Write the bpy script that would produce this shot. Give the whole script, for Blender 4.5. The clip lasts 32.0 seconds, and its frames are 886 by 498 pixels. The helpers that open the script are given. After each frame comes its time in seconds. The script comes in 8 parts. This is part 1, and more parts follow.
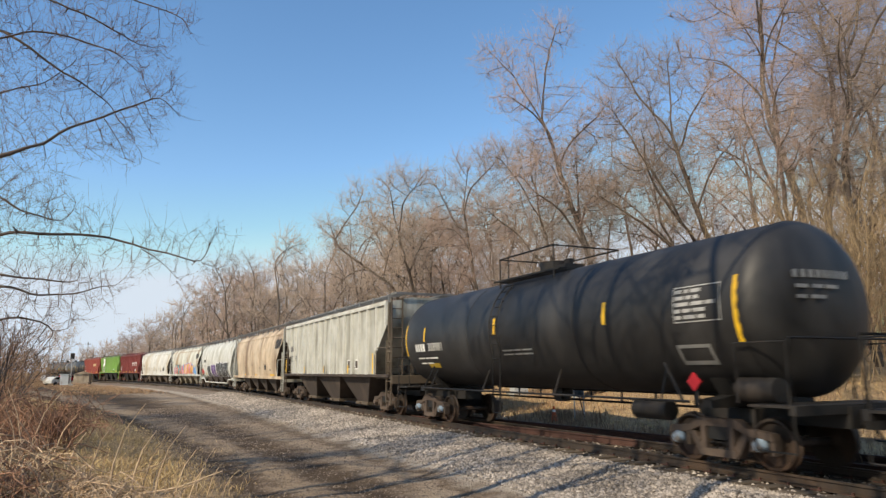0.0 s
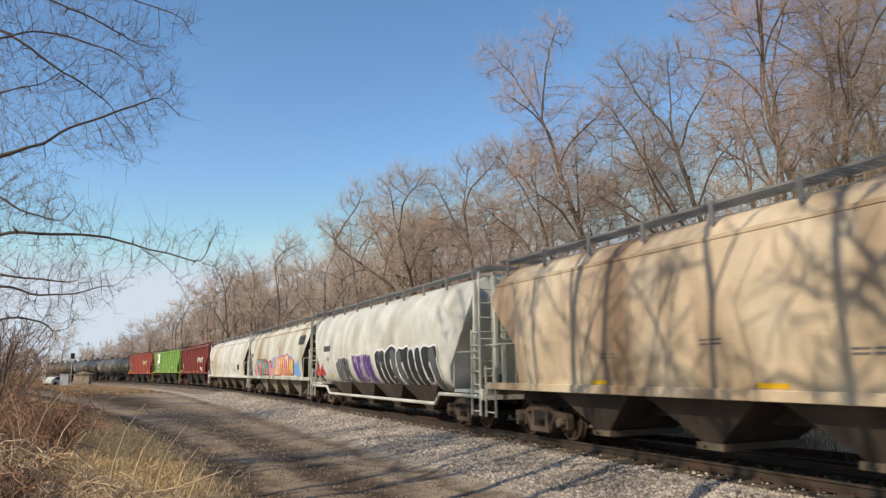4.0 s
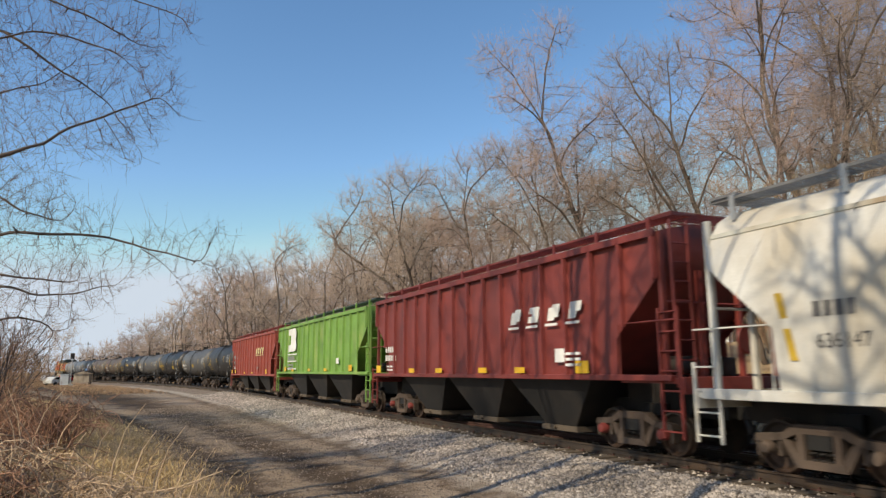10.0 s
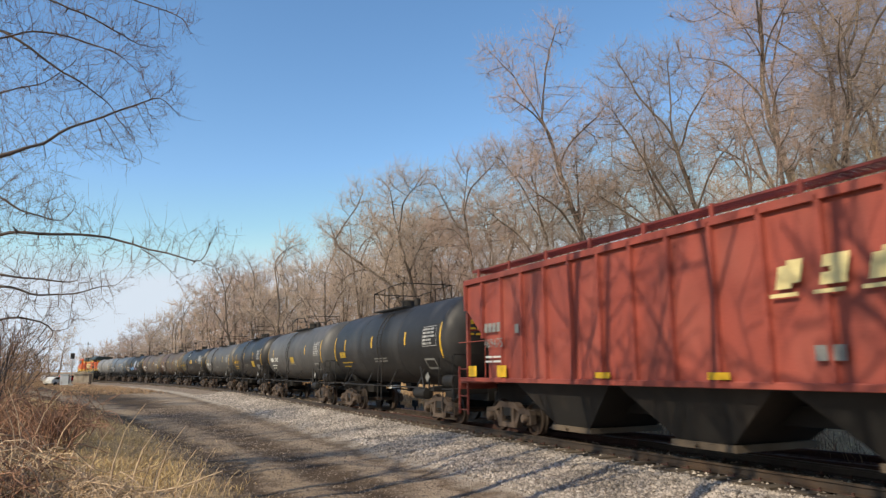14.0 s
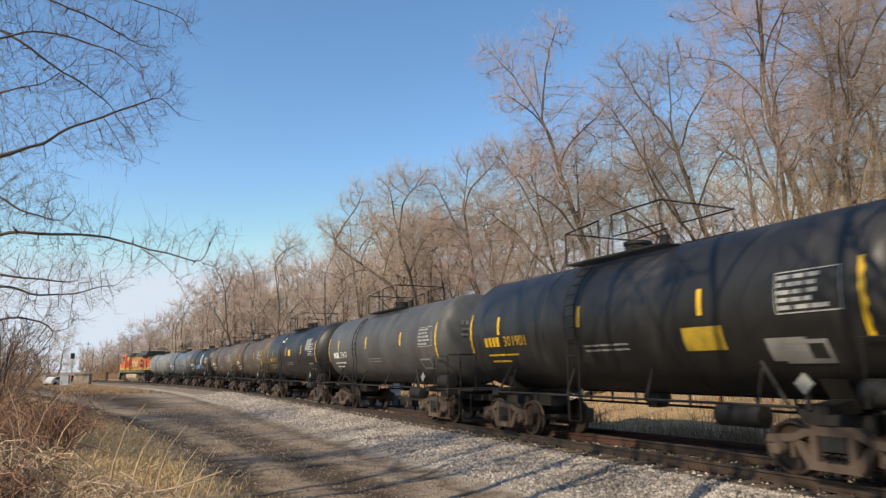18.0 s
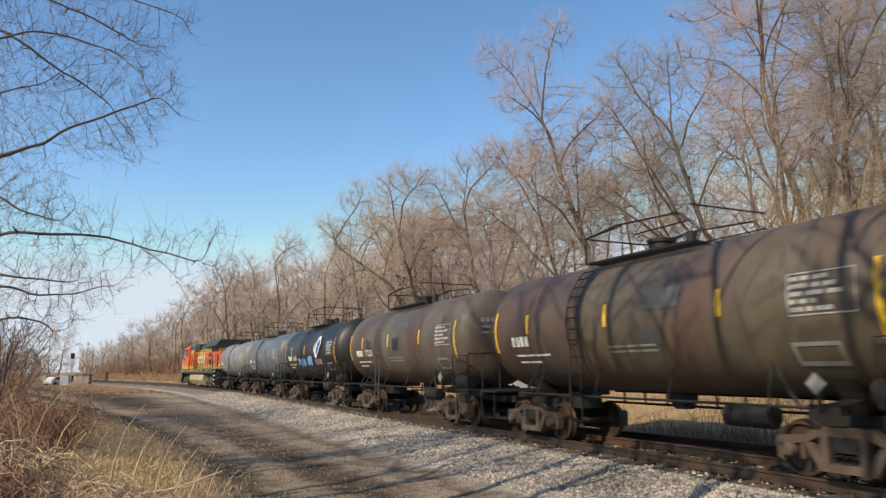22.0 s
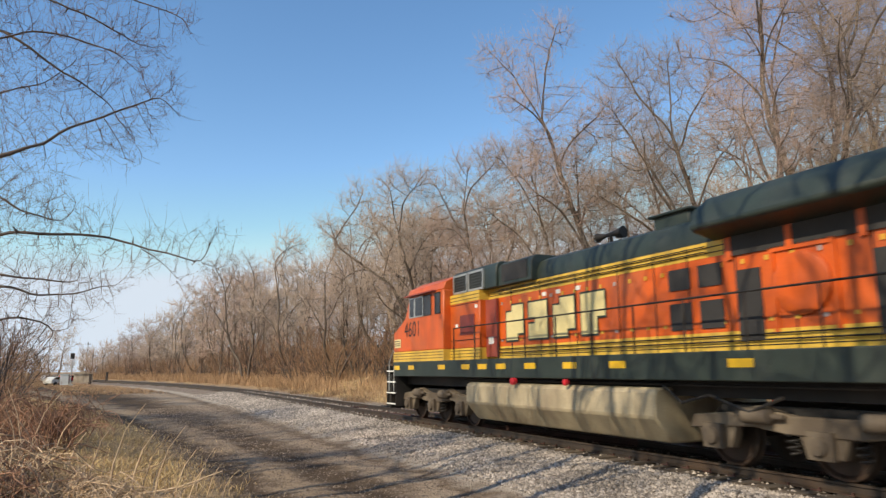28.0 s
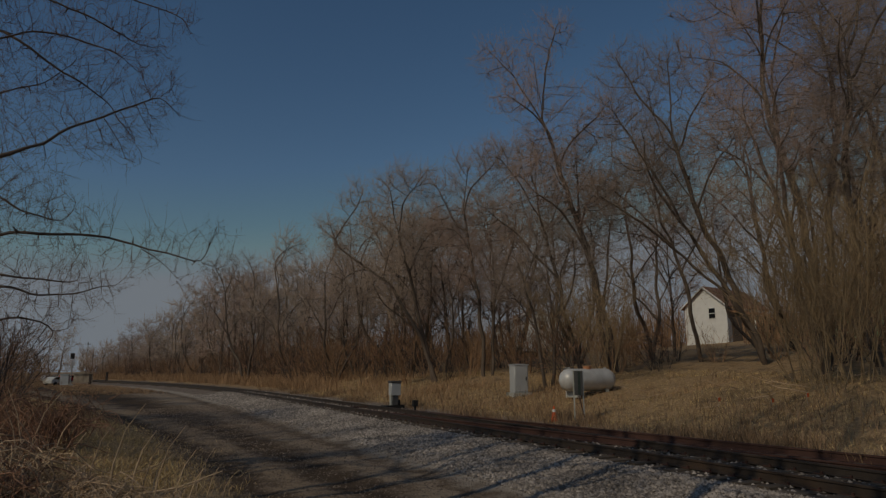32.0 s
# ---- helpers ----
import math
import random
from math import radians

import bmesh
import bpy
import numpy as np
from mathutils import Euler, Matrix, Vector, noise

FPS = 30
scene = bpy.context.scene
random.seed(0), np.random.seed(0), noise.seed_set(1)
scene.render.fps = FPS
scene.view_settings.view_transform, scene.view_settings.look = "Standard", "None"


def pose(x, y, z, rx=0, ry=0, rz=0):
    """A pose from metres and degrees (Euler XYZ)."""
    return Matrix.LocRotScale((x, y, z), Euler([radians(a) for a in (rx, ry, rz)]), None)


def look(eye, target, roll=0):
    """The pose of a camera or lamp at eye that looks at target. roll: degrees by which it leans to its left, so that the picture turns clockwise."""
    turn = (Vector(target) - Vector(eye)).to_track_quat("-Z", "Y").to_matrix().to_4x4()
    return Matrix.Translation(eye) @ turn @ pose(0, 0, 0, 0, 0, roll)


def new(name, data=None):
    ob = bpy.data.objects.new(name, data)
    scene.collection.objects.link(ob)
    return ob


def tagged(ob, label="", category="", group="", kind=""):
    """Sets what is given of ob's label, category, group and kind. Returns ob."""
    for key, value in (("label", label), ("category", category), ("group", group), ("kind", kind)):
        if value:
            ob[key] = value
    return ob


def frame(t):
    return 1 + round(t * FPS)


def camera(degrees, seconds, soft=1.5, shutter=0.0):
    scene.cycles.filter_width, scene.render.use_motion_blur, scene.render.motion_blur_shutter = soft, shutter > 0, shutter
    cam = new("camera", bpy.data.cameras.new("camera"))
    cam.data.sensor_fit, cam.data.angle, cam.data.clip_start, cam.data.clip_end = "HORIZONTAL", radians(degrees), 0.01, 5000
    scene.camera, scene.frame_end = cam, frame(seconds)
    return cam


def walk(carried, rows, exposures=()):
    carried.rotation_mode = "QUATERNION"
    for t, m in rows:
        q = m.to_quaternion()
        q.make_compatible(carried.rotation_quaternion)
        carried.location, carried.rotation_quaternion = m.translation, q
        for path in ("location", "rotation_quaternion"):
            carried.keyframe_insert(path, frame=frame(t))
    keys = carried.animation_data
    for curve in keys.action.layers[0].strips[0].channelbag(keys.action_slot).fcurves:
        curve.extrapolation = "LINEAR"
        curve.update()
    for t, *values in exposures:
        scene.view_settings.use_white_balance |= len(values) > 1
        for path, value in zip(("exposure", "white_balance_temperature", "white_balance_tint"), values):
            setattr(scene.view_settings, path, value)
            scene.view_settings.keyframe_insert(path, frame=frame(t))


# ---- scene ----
# camera on a tripod beside the line
RAIL_Z = 0.55
EYE = (0.0, 0.0, RAIL_Z + 1.65)
PITCH = radians(10.016)
cam = camera(65.87, 32.0, soft=1.35, shutter=0.25)
CAM_POSE = look(EYE, (0, math.cos(PITCH), EYE[2] + math.sin(PITCH)), -0.35)
E0 = 0.0
walk(cam, [(0, CAM_POSE), (32, CAM_POSE)],
     [(t, E0 + e, 6980, 10) for t, e in [(0, 0), (1, 0), (3, -0.1), (7, -0.12), (9, -0.16), (10, -0.14), (11, 0.04), (13, 0), (30.9, 0), (31.1, -0.12), (31.4, -0.75), (31.7, -1.42), (32, -2.22)]])

# daylight: a low sun behind the camera's left shoulder
SUN_TO = Vector((-0.70, -0.66, 0.0)).normalized()
SUN_EL = radians(37)
world = bpy.data.worlds.new("world")
scene.world = world
world.use_nodes = True
wn = world.node_tree
sky = wn.nodes.new("ShaderNodeTexSky")
sky.sky_type, sky.sun_disc = "NISHITA", False
sky.sun_elevation, sky.sun_rotation = SUN_EL, math.atan2(SUN_TO.x, SUN_TO.y)
sky.air_density, sky.dust_density, sky.ozone_density = 1.0, 0.3, 1.8
bg = wn.nodes["Background"]
bg.inputs[1].default_value = 0.21
vivid = wn.nodes.new("ShaderNodeHueSaturation")
vivid.inputs["Saturation"].default_value = 1.19
wn.links.new(sky.outputs[0], vivid.inputs["Color"])
# haze above the horizon is white, not yellow
split, join, most, share = [wn.nodes.new("ShaderNode" + k) for k in ("SeparateColor", "CombineColor", "Math", "Math")]
most.operation, share.operation = "MAXIMUM", "MULTIPLY"
share.inputs[1].default_value = 1.03
wn.links.new(vivid.outputs[0], split.inputs[0])
wn.links.new(split.outputs[0], share.inputs[0])
wn.links.new(share.outputs[0], most.inputs[0])
clear, blue = [wn.nodes.new("ShaderNodeMath") for _ in range(2)]
clear.operation, blue.operation = "MULTIPLY", "MAXIMUM"
clear.inputs[1].default_value = 1.55
wn.links.new(split.outputs[1], clear.inputs[0])
wn.links.new(clear.outputs[0], blue.inputs[0])
wn.links.new(split.outputs[2], blue.inputs[1])
wn.links.new(blue.outputs[0], most.inputs[1])
caps = []
for i, top in enumerate((3.2, 3.75, 4.5)):
    cap = wn.nodes.new("ShaderNodeMath")
    cap.operation = "MINIMUM"
    cap.inputs[1].default_value = top
    caps.append(cap)
lift, warm = [wn.nodes.new("ShaderNodeMath") for _ in range(2)]
lift.operation, warm.operation = "MULTIPLY_ADD", "MAXIMUM"
lift.inputs[1].default_value, lift.inputs[2].default_value = 1.12, -1.95
wn.links.new(split.outputs[1], lift.inputs[0])
wn.links.new(lift.outputs[0], warm.inputs[0])
wn.links.new(split.outputs[0], warm.inputs[1])
wn.links.new(warm.outputs[0], caps[0].inputs[0])
wn.links.new(split.outputs[1], caps[1].inputs[0])
wn.links.new(most.outputs[0], caps[2].inputs[0])
for i in range(3):
    wn.links.new(caps[i].outputs[0], join.inputs[i])
wn.links.new(join.outputs[0], bg.inputs[0])
sun = new("sun", bpy.data.lights.new("sun", "SUN"))
sun.data.energy, sun.data.angle, sun.data.color = 4.6, radians(0.55), (1.0, 0.89, 0.72)
sun.matrix_world = look((0, 0, 40), Vector((0, 0, 40)) - (SUN_TO * math.cos(SUN_EL) + Vector((0, 0, math.sin(SUN_EL)))))

# the line of the track: distance s along it, curving left far off
KNOT_S = [-60, 20, 45, 75, 120, 200, 420]
KNOT_K = [0.0828e-3, 0.0174e-3, 0.3819e-3, 3.5937e-3, 1.1833e-3, -1.3008e-3, -0.1604e-3]
PSI, OFFSET = radians(25.279), 10.5
S_ = np.arange(-420, 430.01, 0.5)
_k = np.where(S_ < -60, 0, np.interp(S_, KNOT_S, KNOT_K))
_h = np.concatenate([[0], np.cumsum(_k[:-1] * 0.5)])
H_ = PSI + _h - np.interp(10, S_, _h)
X_ = np.concatenate([[0], np.cumsum(-np.sin(H_[:-1]) * 0.5)])
Y_ = np.concatenate([[0], np.cumsum(np.cos(H_[:-1]) * 0.5)])
X_ += OFFSET * math.cos(PSI) - np.interp(0, S_, X_)
Y_ += OFFSET * math.sin(PSI) - np.interp(0, S_, Y_)


def on_track(s, q=0.0):
    """The place q metres beyond the track's centre line, at s along it."""
    a = np.interp(s, S_, H_)
    return float(np.interp(s, S_, X_) + q * math.cos(a)), float(np.interp(s, S_, Y_) + q * math.sin(a))


def heading(s):
    return float(np.interp(s, S_, H_))


def travelled(t):
    u = t - 15.0
    return 10.6448 * u + 0.0124 * u * u / 2 + 0.001 * u ** 3 / 6
# ---- materials ----
def mat(name, base, rough=0.6, metal=0.0, var=0.18, scale=1.5, fine=30.0, bump=0.15, dirt=None, amount=0.5, streak=1.0,
        dscale=1.2, lo=0.48, hi=0.72, vary=0.0, island=False, spec=0.5, dirt2=None, amount2=0.5, d2scale=0.6):
    m = bpy.data.materials.new(name)
    m.use_nodes = True
    nt = m.node_tree
    n, l = nt.nodes, nt.links
    b = n["Principled BSDF"]
    b.inputs["Roughness"].default_value, b.inputs["Metallic"].default_value = rough, metal
    b.inputs["Specular IOR Level"].default_value = spec
    tc = n.new("ShaderNodeTexCoord")

    def noise_of(sc, stretch=1.0, detail=5.0):
        mp = n.new("ShaderNodeMapping")
        mp.inputs["Scale"].default_value = (1, 1, stretch)
        l.new(tc.outputs["Object"], mp.inputs[0])
        t = n.new("ShaderNodeTexNoise")
        t.inputs["Scale"].default_value, t.inputs["Detail"].default_value = sc, detail
        l.new(mp.outputs[0], t.inputs[0])
        return t.outputs[0]

    def mixed(fac, a, c, mode="MIX"):
        mx = n.new("ShaderNodeMix")
        mx.data_type, mx.blend_type = "RGBA", mode
        for v, i in ((fac, 0), (a, 6), (c, 7)):
            if isinstance(v, (int, float)):
                mx.inputs[i].default_value = v
            elif isinstance(v, tuple):
                mx.inputs[i].default_value = (*v, 1)
            else:
                l.new(v, mx.inputs[i])
        return mx.outputs[2]

    def ramp(src, a, c, top=1.0):
        r = n.new("ShaderNodeMapRange")
        r.inputs[1].default_value, r.inputs[2].default_value, r.inputs[4].default_value = a, c, top
        l.new(src, r.inputs[0])
        return r.outputs[0]

    base = tuple(base)
    dark = tuple(max(0, c * (1 - var)) for c in base)
    light = tuple(min(1, c * (1 + var)) for c in base)
    col = mixed(ramp(noise_of(scale), 0.3, 0.7), dark, light)
    grain = noise_of(fine, 1.0, 3.0)
    col = mixed(ramp(grain, 0.35, 0.65, 0.35), col, mixed(0.5, col, dark, "MULTIPLY"))
    if dirt:
        col = mixed(ramp(noise_of(dscale, streak), lo, hi, amount), col, tuple(dirt))
    if dirt2:
        col = mixed(ramp(noise_of(d2scale, 0.9), 0.5, 0.68, amount2), col, tuple(dirt2))
    if vary:
        oi = n.new("ShaderNodeNewGeometry") if island else n.new("ShaderNodeObjectInfo")
        v = oi.outputs["Random Per Island"] if island else oi.outputs["Random"]
        r = n.new("ShaderNodeMapRange")
        r.inputs[3].default_value, r.inputs[4].default_value = 1 - vary, 1 + vary
        l.new(v, r.inputs[0])
        hs = n.new("ShaderNodeHueSaturation")
        l.new(r.outputs[0], hs.inputs["Value"])
        l.new(col, hs.inputs["Color"])
        col = hs.outputs[0]
    l.new(col, b.inputs["Base Color"])
    if bump:
        bp = n.new("ShaderNodeBump")
        bp.inputs["Strength"].default_value, bp.inputs["Distance"].default_value = bump, 0.02
        l.new(grain, bp.inputs["Height"])
        l.new(bp.outputs[0], b.inputs["Normal"])
    return m


def plain(name, base, rough=0.5, metal=0.0):
    return mat(name, base, rough, metal, var=0.08, bump=0.03)


RUST = (0.16, 0.075, 0.04)
SOOT = (0.03, 0.028, 0.026)
M = {
    "rail": mat("rail_steel", (0.062, 0.048, 0.038), 0.6, 0.3, dirt=(0.10, 0.06, 0.035), amount=0.6),
    "rail_top": mat("polished_rail_head", (0.35, 0.34, 0.33), 0.25, 1.0, var=0.1),
    "rail_rust": mat("rusty_rail", (0.085, 0.04, 0.03), 0.8, 0.1, dirt=(0.04, 0.022, 0.018)),
    "tie": mat("weathered_tie", (0.12, 0.092, 0.064), 0.9, scale=4, fine=25, bump=0.5, dirt=(0.07, 0.055, 0.045), amount=0.8, vary=0.3),
    "stone": mat("crushed_limestone", (0.35, 0.30, 0.25), 0.9, var=0.35, scale=0.6, vary=0.6, island=True, bump=0.2),
    "black": mat("black_tank_paint", (0.016, 0.0155, 0.0155), 0.55, dirt=(0.075, 0.071, 0.067), amount=0.5, streak=0.25, dscale=0.9, dirt2=(0.012, 0.012, 0.012)),
    "black2": mat("sooty_black_tank_paint", (0.013, 0.0125, 0.012), 0.48, dirt=(0.07, 0.063, 0.056), amount=0.5, streak=0.2, dscale=1.1),
    "grey_tank": mat("grey_tank_paint", (0.075, 0.074, 0.072), 0.55, dirt=(0.16, 0.15, 0.14), amount=0.6, streak=0.2, dirt2=(0.035, 0.037, 0.04)),
    "blue_grey": mat("blue_grey_tank_paint", (0.10, 0.12, 0.145), 0.5, dirt=(0.04, 0.045, 0.05), amount=0.6, streak=0.2, dirt2=(0.20, 0.215, 0.23)),
    "light_grey": mat("light_grey_tank_paint", (0.185, 0.19, 0.195), 0.55, dirt=(0.09, 0.085, 0.08), amount=0.7, streak=0.2, dirt2=(0.36, 0.36, 0.35)),
    "rusty_tank": mat("rust_stained_tank_paint", (0.115, 0.098, 0.078), 0.6, dirt=(0.075, 0.037, 0.025), amount=0.85, streak=0.35, dscale=0.7, lo=0.42, hi=0.6, dirt2=(0.05, 0.055, 0.06)),
    "brown_tank": mat("brown_stained_tank_paint", (0.10, 0.08, 0.053), 0.6, dirt=(0.088, 0.046, 0.035), amount=0.85, streak=0.35, dscale=0.6, lo=0.42, hi=0.6, dirt2=(0.035, 0.036, 0.045)),
    "frame_black": mat("grimy_frame_black", (0.012, 0.011, 0.010), 0.7, dirt=(0.05, 0.036, 0.027), amount=0.5),
    "bogie": mat("bogie_brown", (0.072, 0.050, 0.037), 0.8, dirt=(0.15, 0.108, 0.078), amount=0.7, dirt2=(0.02, 0.017, 0.015), bump=0.4),
    "wheel": mat("wheel_steel", (0.06, 0.045, 0.035), 0.6, 0.4, dirt=(0.12, 0.06, 0.035), amount=0.7),
    "tread": mat("wheel_tread", (0.42, 0.41, 0.40), 0.3, 1.0),
    "h_grey": mat("weathered_grey_white_paint", (0.47, 0.47, 0.42), 0.6, dirt=(0.17, 0.16, 0.12), amount=0.95, streak=0.14, dscale=1.6, lo=0.45, hi=0.66, dirt2=(0.60, 0.61, 0.57), amount2=0.6),
    "h_rib": mat("pale_grey_rib_paint", (0.60, 0.60, 0.55), 0.6, dirt=(0.30, 0.27, 0.21), amount=0.6, streak=0.3),
    "h_beige": mat("weathered_beige_paint", (0.55, 0.44, 0.31), 0.6, dirt=(0.17, 0.105, 0.06), amount=0.9, streak=0.2, dscale=0.8, lo=0.42, hi=0.66, dirt2=(0.60, 0.53, 0.41)),
    "h_white": mat("weathered_white_paint", (0.57, 0.575, 0.53), 0.55, dirt=(0.33, 0.315, 0.24), amount=0.85, streak=0.5, dscale=0.7, lo=0.44, hi=0.68, dirt2=(0.68, 0.69, 0.67)),
    "h_cream": mat("stained_cream_paint", (0.575, 0.58, 0.51), 0.55, dirt=(0.30, 0.19, 0.085), amount=0.9, streak=0.4, dscale=0.6, lo=0.45, hi=0.66, dirt2=(0.5, 0.5, 0.45)),
    "h_clean": mat("clean_white_paint", (0.62, 0.615, 0.57), 0.5, dirt=(0.40, 0.31, 0.17), amount=0.8, streak=0.4, dscale=0.5, lo=0.47, hi=0.7),
    "h_maroon": mat("dark_red_paint", (0.21, 0.038, 0.030), 0.55, dirt=(0.075, 0.022, 0.022), amount=0.7, streak=0.2, dscale=1.1, dirt2=(0.23, 0.05, 0.04)),
    "h_red": mat("faded_red_paint", (0.30, 0.062, 0.042), 0.6, dirt=(0.15, 0.04, 0.032), amount=0.7, streak=0.16, dscale=1.2, dirt2=(0.36, 0.10, 0.07)),
    "h_green": mat("bright_green_paint", (0.185, 0.35, 0.07), 0.6, dirt=(0.11, 0.20, 0.055), amount=0.75, streak=0.25, dscale=1.0, dirt2=(0.33, 0.40, 0.12), amount2=0.6),
    "bay_dark": mat("hopper_bay_brown", (0.05, 0.037, 0.03), 0.8, dirt=(0.12, 0.09, 0.068), amount=0.6, streak=0.5),
    "bay_mid": mat("hopper_bay_brown_dust", (0.115, 0.088, 0.062), 0.85, dirt=(0.04, 0.03, 0.024), amount=0.7, streak=0.5, dirt2=(0.24, 0.20, 0.15)),
    "bay_light": mat("hopper_bay_dusty", (0.26, 0.23, 0.17), 0.8, dirt=(0.10, 0.08, 0.06), amount=0.7, streak=0.5),
    "walk": mat("galvanised_walkway", (0.22, 0.22, 0.22), 0.6, 0.3),
    "white": mat("white_stencil", (0.78, 0.78, 0.74), 0.6, var=0.1, dirt=(0.4, 0.39, 0.36), amount=0.5),
    "dim_white": mat("faded_white_stencil", (0.26, 0.26, 0.245), 0.6, var=0.2, dirt=(0.15, 0.15, 0.15), amount=0.6, dscale=6),
    "stencil": mat("grimy_white_stencil", (0.42, 0.42, 0.40), 0.6, var=0.2, dirt=(0.15, 0.15, 0.15), amount=0.7, dscale=9),
    "cap_blue": mat("grimy_pale_blue_cap", (0.24, 0.33, 0.42), 0.6, dirt=(0.10, 0.075, 0.055), amount=0.9, dscale=7, lo=0.4, hi=0.6),
    "black_ink": mat("black_stencil", (0.02, 0.02, 0.022), 0.6, var=0.3),
    "grey_ink": mat("faded_black_stencil", (0.13, 0.125, 0.12), 0.6, var=0.3),
    "yellow": mat("yellow_reflector", (0.75, 0.46, 0.02), 0.45, dirt=(0.45, 0.28, 0.03), amount=0.5),
    "dim_yellow": mat("faded_yellow_stencil", (0.48, 0.32, 0.03), 0.6, dirt=(0.15, 0.1, 0.02), dscale=5),
    "orange": mat("orange_locomotive_paint", (0.64, 0.108, 0.010), 0.45, var=0.14, dirt=(0.30, 0.065, 0.02), amount=0.7, streak=0.25, dirt2=(0.48, 0.13, 0.045)),
    "loco_green": mat("dark_green_locomotive_paint", (0.024, 0.036, 0.029), 0.5, dirt=(0.06, 0.065, 0.055), amount=0.4),
    "loco_yellow": mat("yellow_locomotive_stripe", (0.72, 0.46, 0.06), 0.45, dirt=(0.36, 0.24, 0.07), amount=0.6),
    "cream": mat("cream_letter_paint", (0.70, 0.60, 0.30), 0.45, var=0.1, dirt=(0.5, 0.4, 0.18), amount=0.4),
    "tan": mat("dusty_tan_underframe", (0.42, 0.35, 0.23), 0.75, dirt=(0.15, 0.11, 0.075), amount=0.85, streak=0.35, dirt2=(0.42, 0.36, 0.25)),
    "truck_tan": mat("dusty_bogie", (0.105, 0.08, 0.056), 0.8, dirt=(0.06, 0.045, 0.035), amount=0.75, dscale=2.5, dirt2=(0.32, 0.26, 0.18)),
    "glass": mat("dark_cab_glass", (0.01, 0.012, 0.014), 0.08, var=0.0, bump=0.0),
    "alu": mat("unpainted_window_frame", (0.5, 0.5, 0.48), 0.4, 0.6),
    "grille": mat("dark_grille", (0.03, 0.028, 0.027), 0.7),
    "red": plain("red_paint", (0.55, 0.02, 0.03)),
    "g_black": plain("spray_black", (0.02, 0.022, 0.024)),
    "g_white": plain("spray_white", (0.75, 0.75, 0.76)),
    "g_purple": plain("spray_purple", (0.09, 0.035, 0.20)),
    "g_red": plain("spray_red", (0.60, 0.05, 0.05)),
    "g_teal": plain("spray_teal", (0.06, 0.40, 0.42)),
    "g_pink": plain("spray_pink", (0.70, 0.30, 0.32)),
    "g_coral": plain("spray_coral", (0.62, 0.17, 0.12)),
    "g_pale": plain("spray_pale_pink", (0.72, 0.52, 0.47)),
    "g_gold": plain("spray_gold", (0.68, 0.42, 0.12)),
    "g_blue": plain("spray_blue", (0.16, 0.38, 0.72)),
    "g_navy": plain("emblem_blue", (0.03, 0.10, 0.42)),
    "g_leaf": plain("emblem_green", (0.22, 0.42, 0.16)),
    "g_grey": plain("spray_grey", (0.10, 0.11, 0.11)),
    "g_lilac": plain("spray_lilac", (0.26, 0.20, 0.30)),
    "g_orange": plain("spray_orange", (0.75, 0.22, 0.03)),
    "bark": mat("grey_brown_bark", (0.24, 0.183, 0.138), 0.95, scale=2, fine=14, bump=0.8, dirt=(0.10, 0.074, 0.055), vary=0.25),
    "trunk_bark": mat("brown_furrowed_bark", (0.15, 0.116, 0.09), 0.95, scale=2, fine=14, bump=0.8, dirt=(0.065, 0.05, 0.04), amount=0.7, vary=0.25),
    "bark_dark": mat("dark_bark", (0.085, 0.068, 0.058), 0.95, scale=2, fine=14, bump=0.8, dirt=(0.045, 0.036, 0.03)),
    "twig": mat("tan_twigs", (0.46, 0.365, 0.29), 0.9, var=0.2, bump=0, vary=0.25),
    "twig_red": mat("reddish_budding_twigs", (0.47, 0.35, 0.29), 0.9, var=0.2, bump=0, vary=0.2),
    "limb_bark": mat("smooth_brown_limb_bark", (0.13, 0.10, 0.083), 0.9, scale=3, fine=20, bump=0.5, dirt=(0.09, 0.065, 0.052), amount=0.7),
    "twig_dark": mat("red_brown_twigs", (0.22, 0.15, 0.125), 0.9, var=0.2, bump=0),
    "brush": mat("red_brown_brush", (0.36, 0.225, 0.13), 0.9, var=0.25, bump=0, vary=0.3),
    "thicket": mat("olive_tan_thicket_stems", (0.37, 0.27, 0.16), 0.9, var=0.25, bump=0, vary=0.25),
    "cane": mat("bleached_dry_cane", (0.52, 0.38, 0.25), 0.9, var=0.3, bump=0, vary=0.45, island=True),
    "cane_red": mat("reddish_dry_cane", (0.34, 0.19, 0.12), 0.9, var=0.3, bump=0, vary=0.4, island=True),
    "grass": mat("dry_straw_grass", (0.56, 0.41, 0.205), 0.95, var=0.25, bump=0, vary=0.4, island=True),
    "weed": mat("tan_red_weeds", (0.41, 0.265, 0.15), 0.95, var=0.3, bump=0, vary=0.45, island=True),
    "clod": mat("brown_gravel", (0.24, 0.185, 0.14), 0.95, var=0.3, vary=0.5, island=True, bump=0.2),
    "grass_brown": mat("brown_dead_weeds", (0.28, 0.185, 0.11), 0.95, var=0.3, bump=0, vary=0.4, island=True),
}
# ---- building tools ----
CACHE = {}


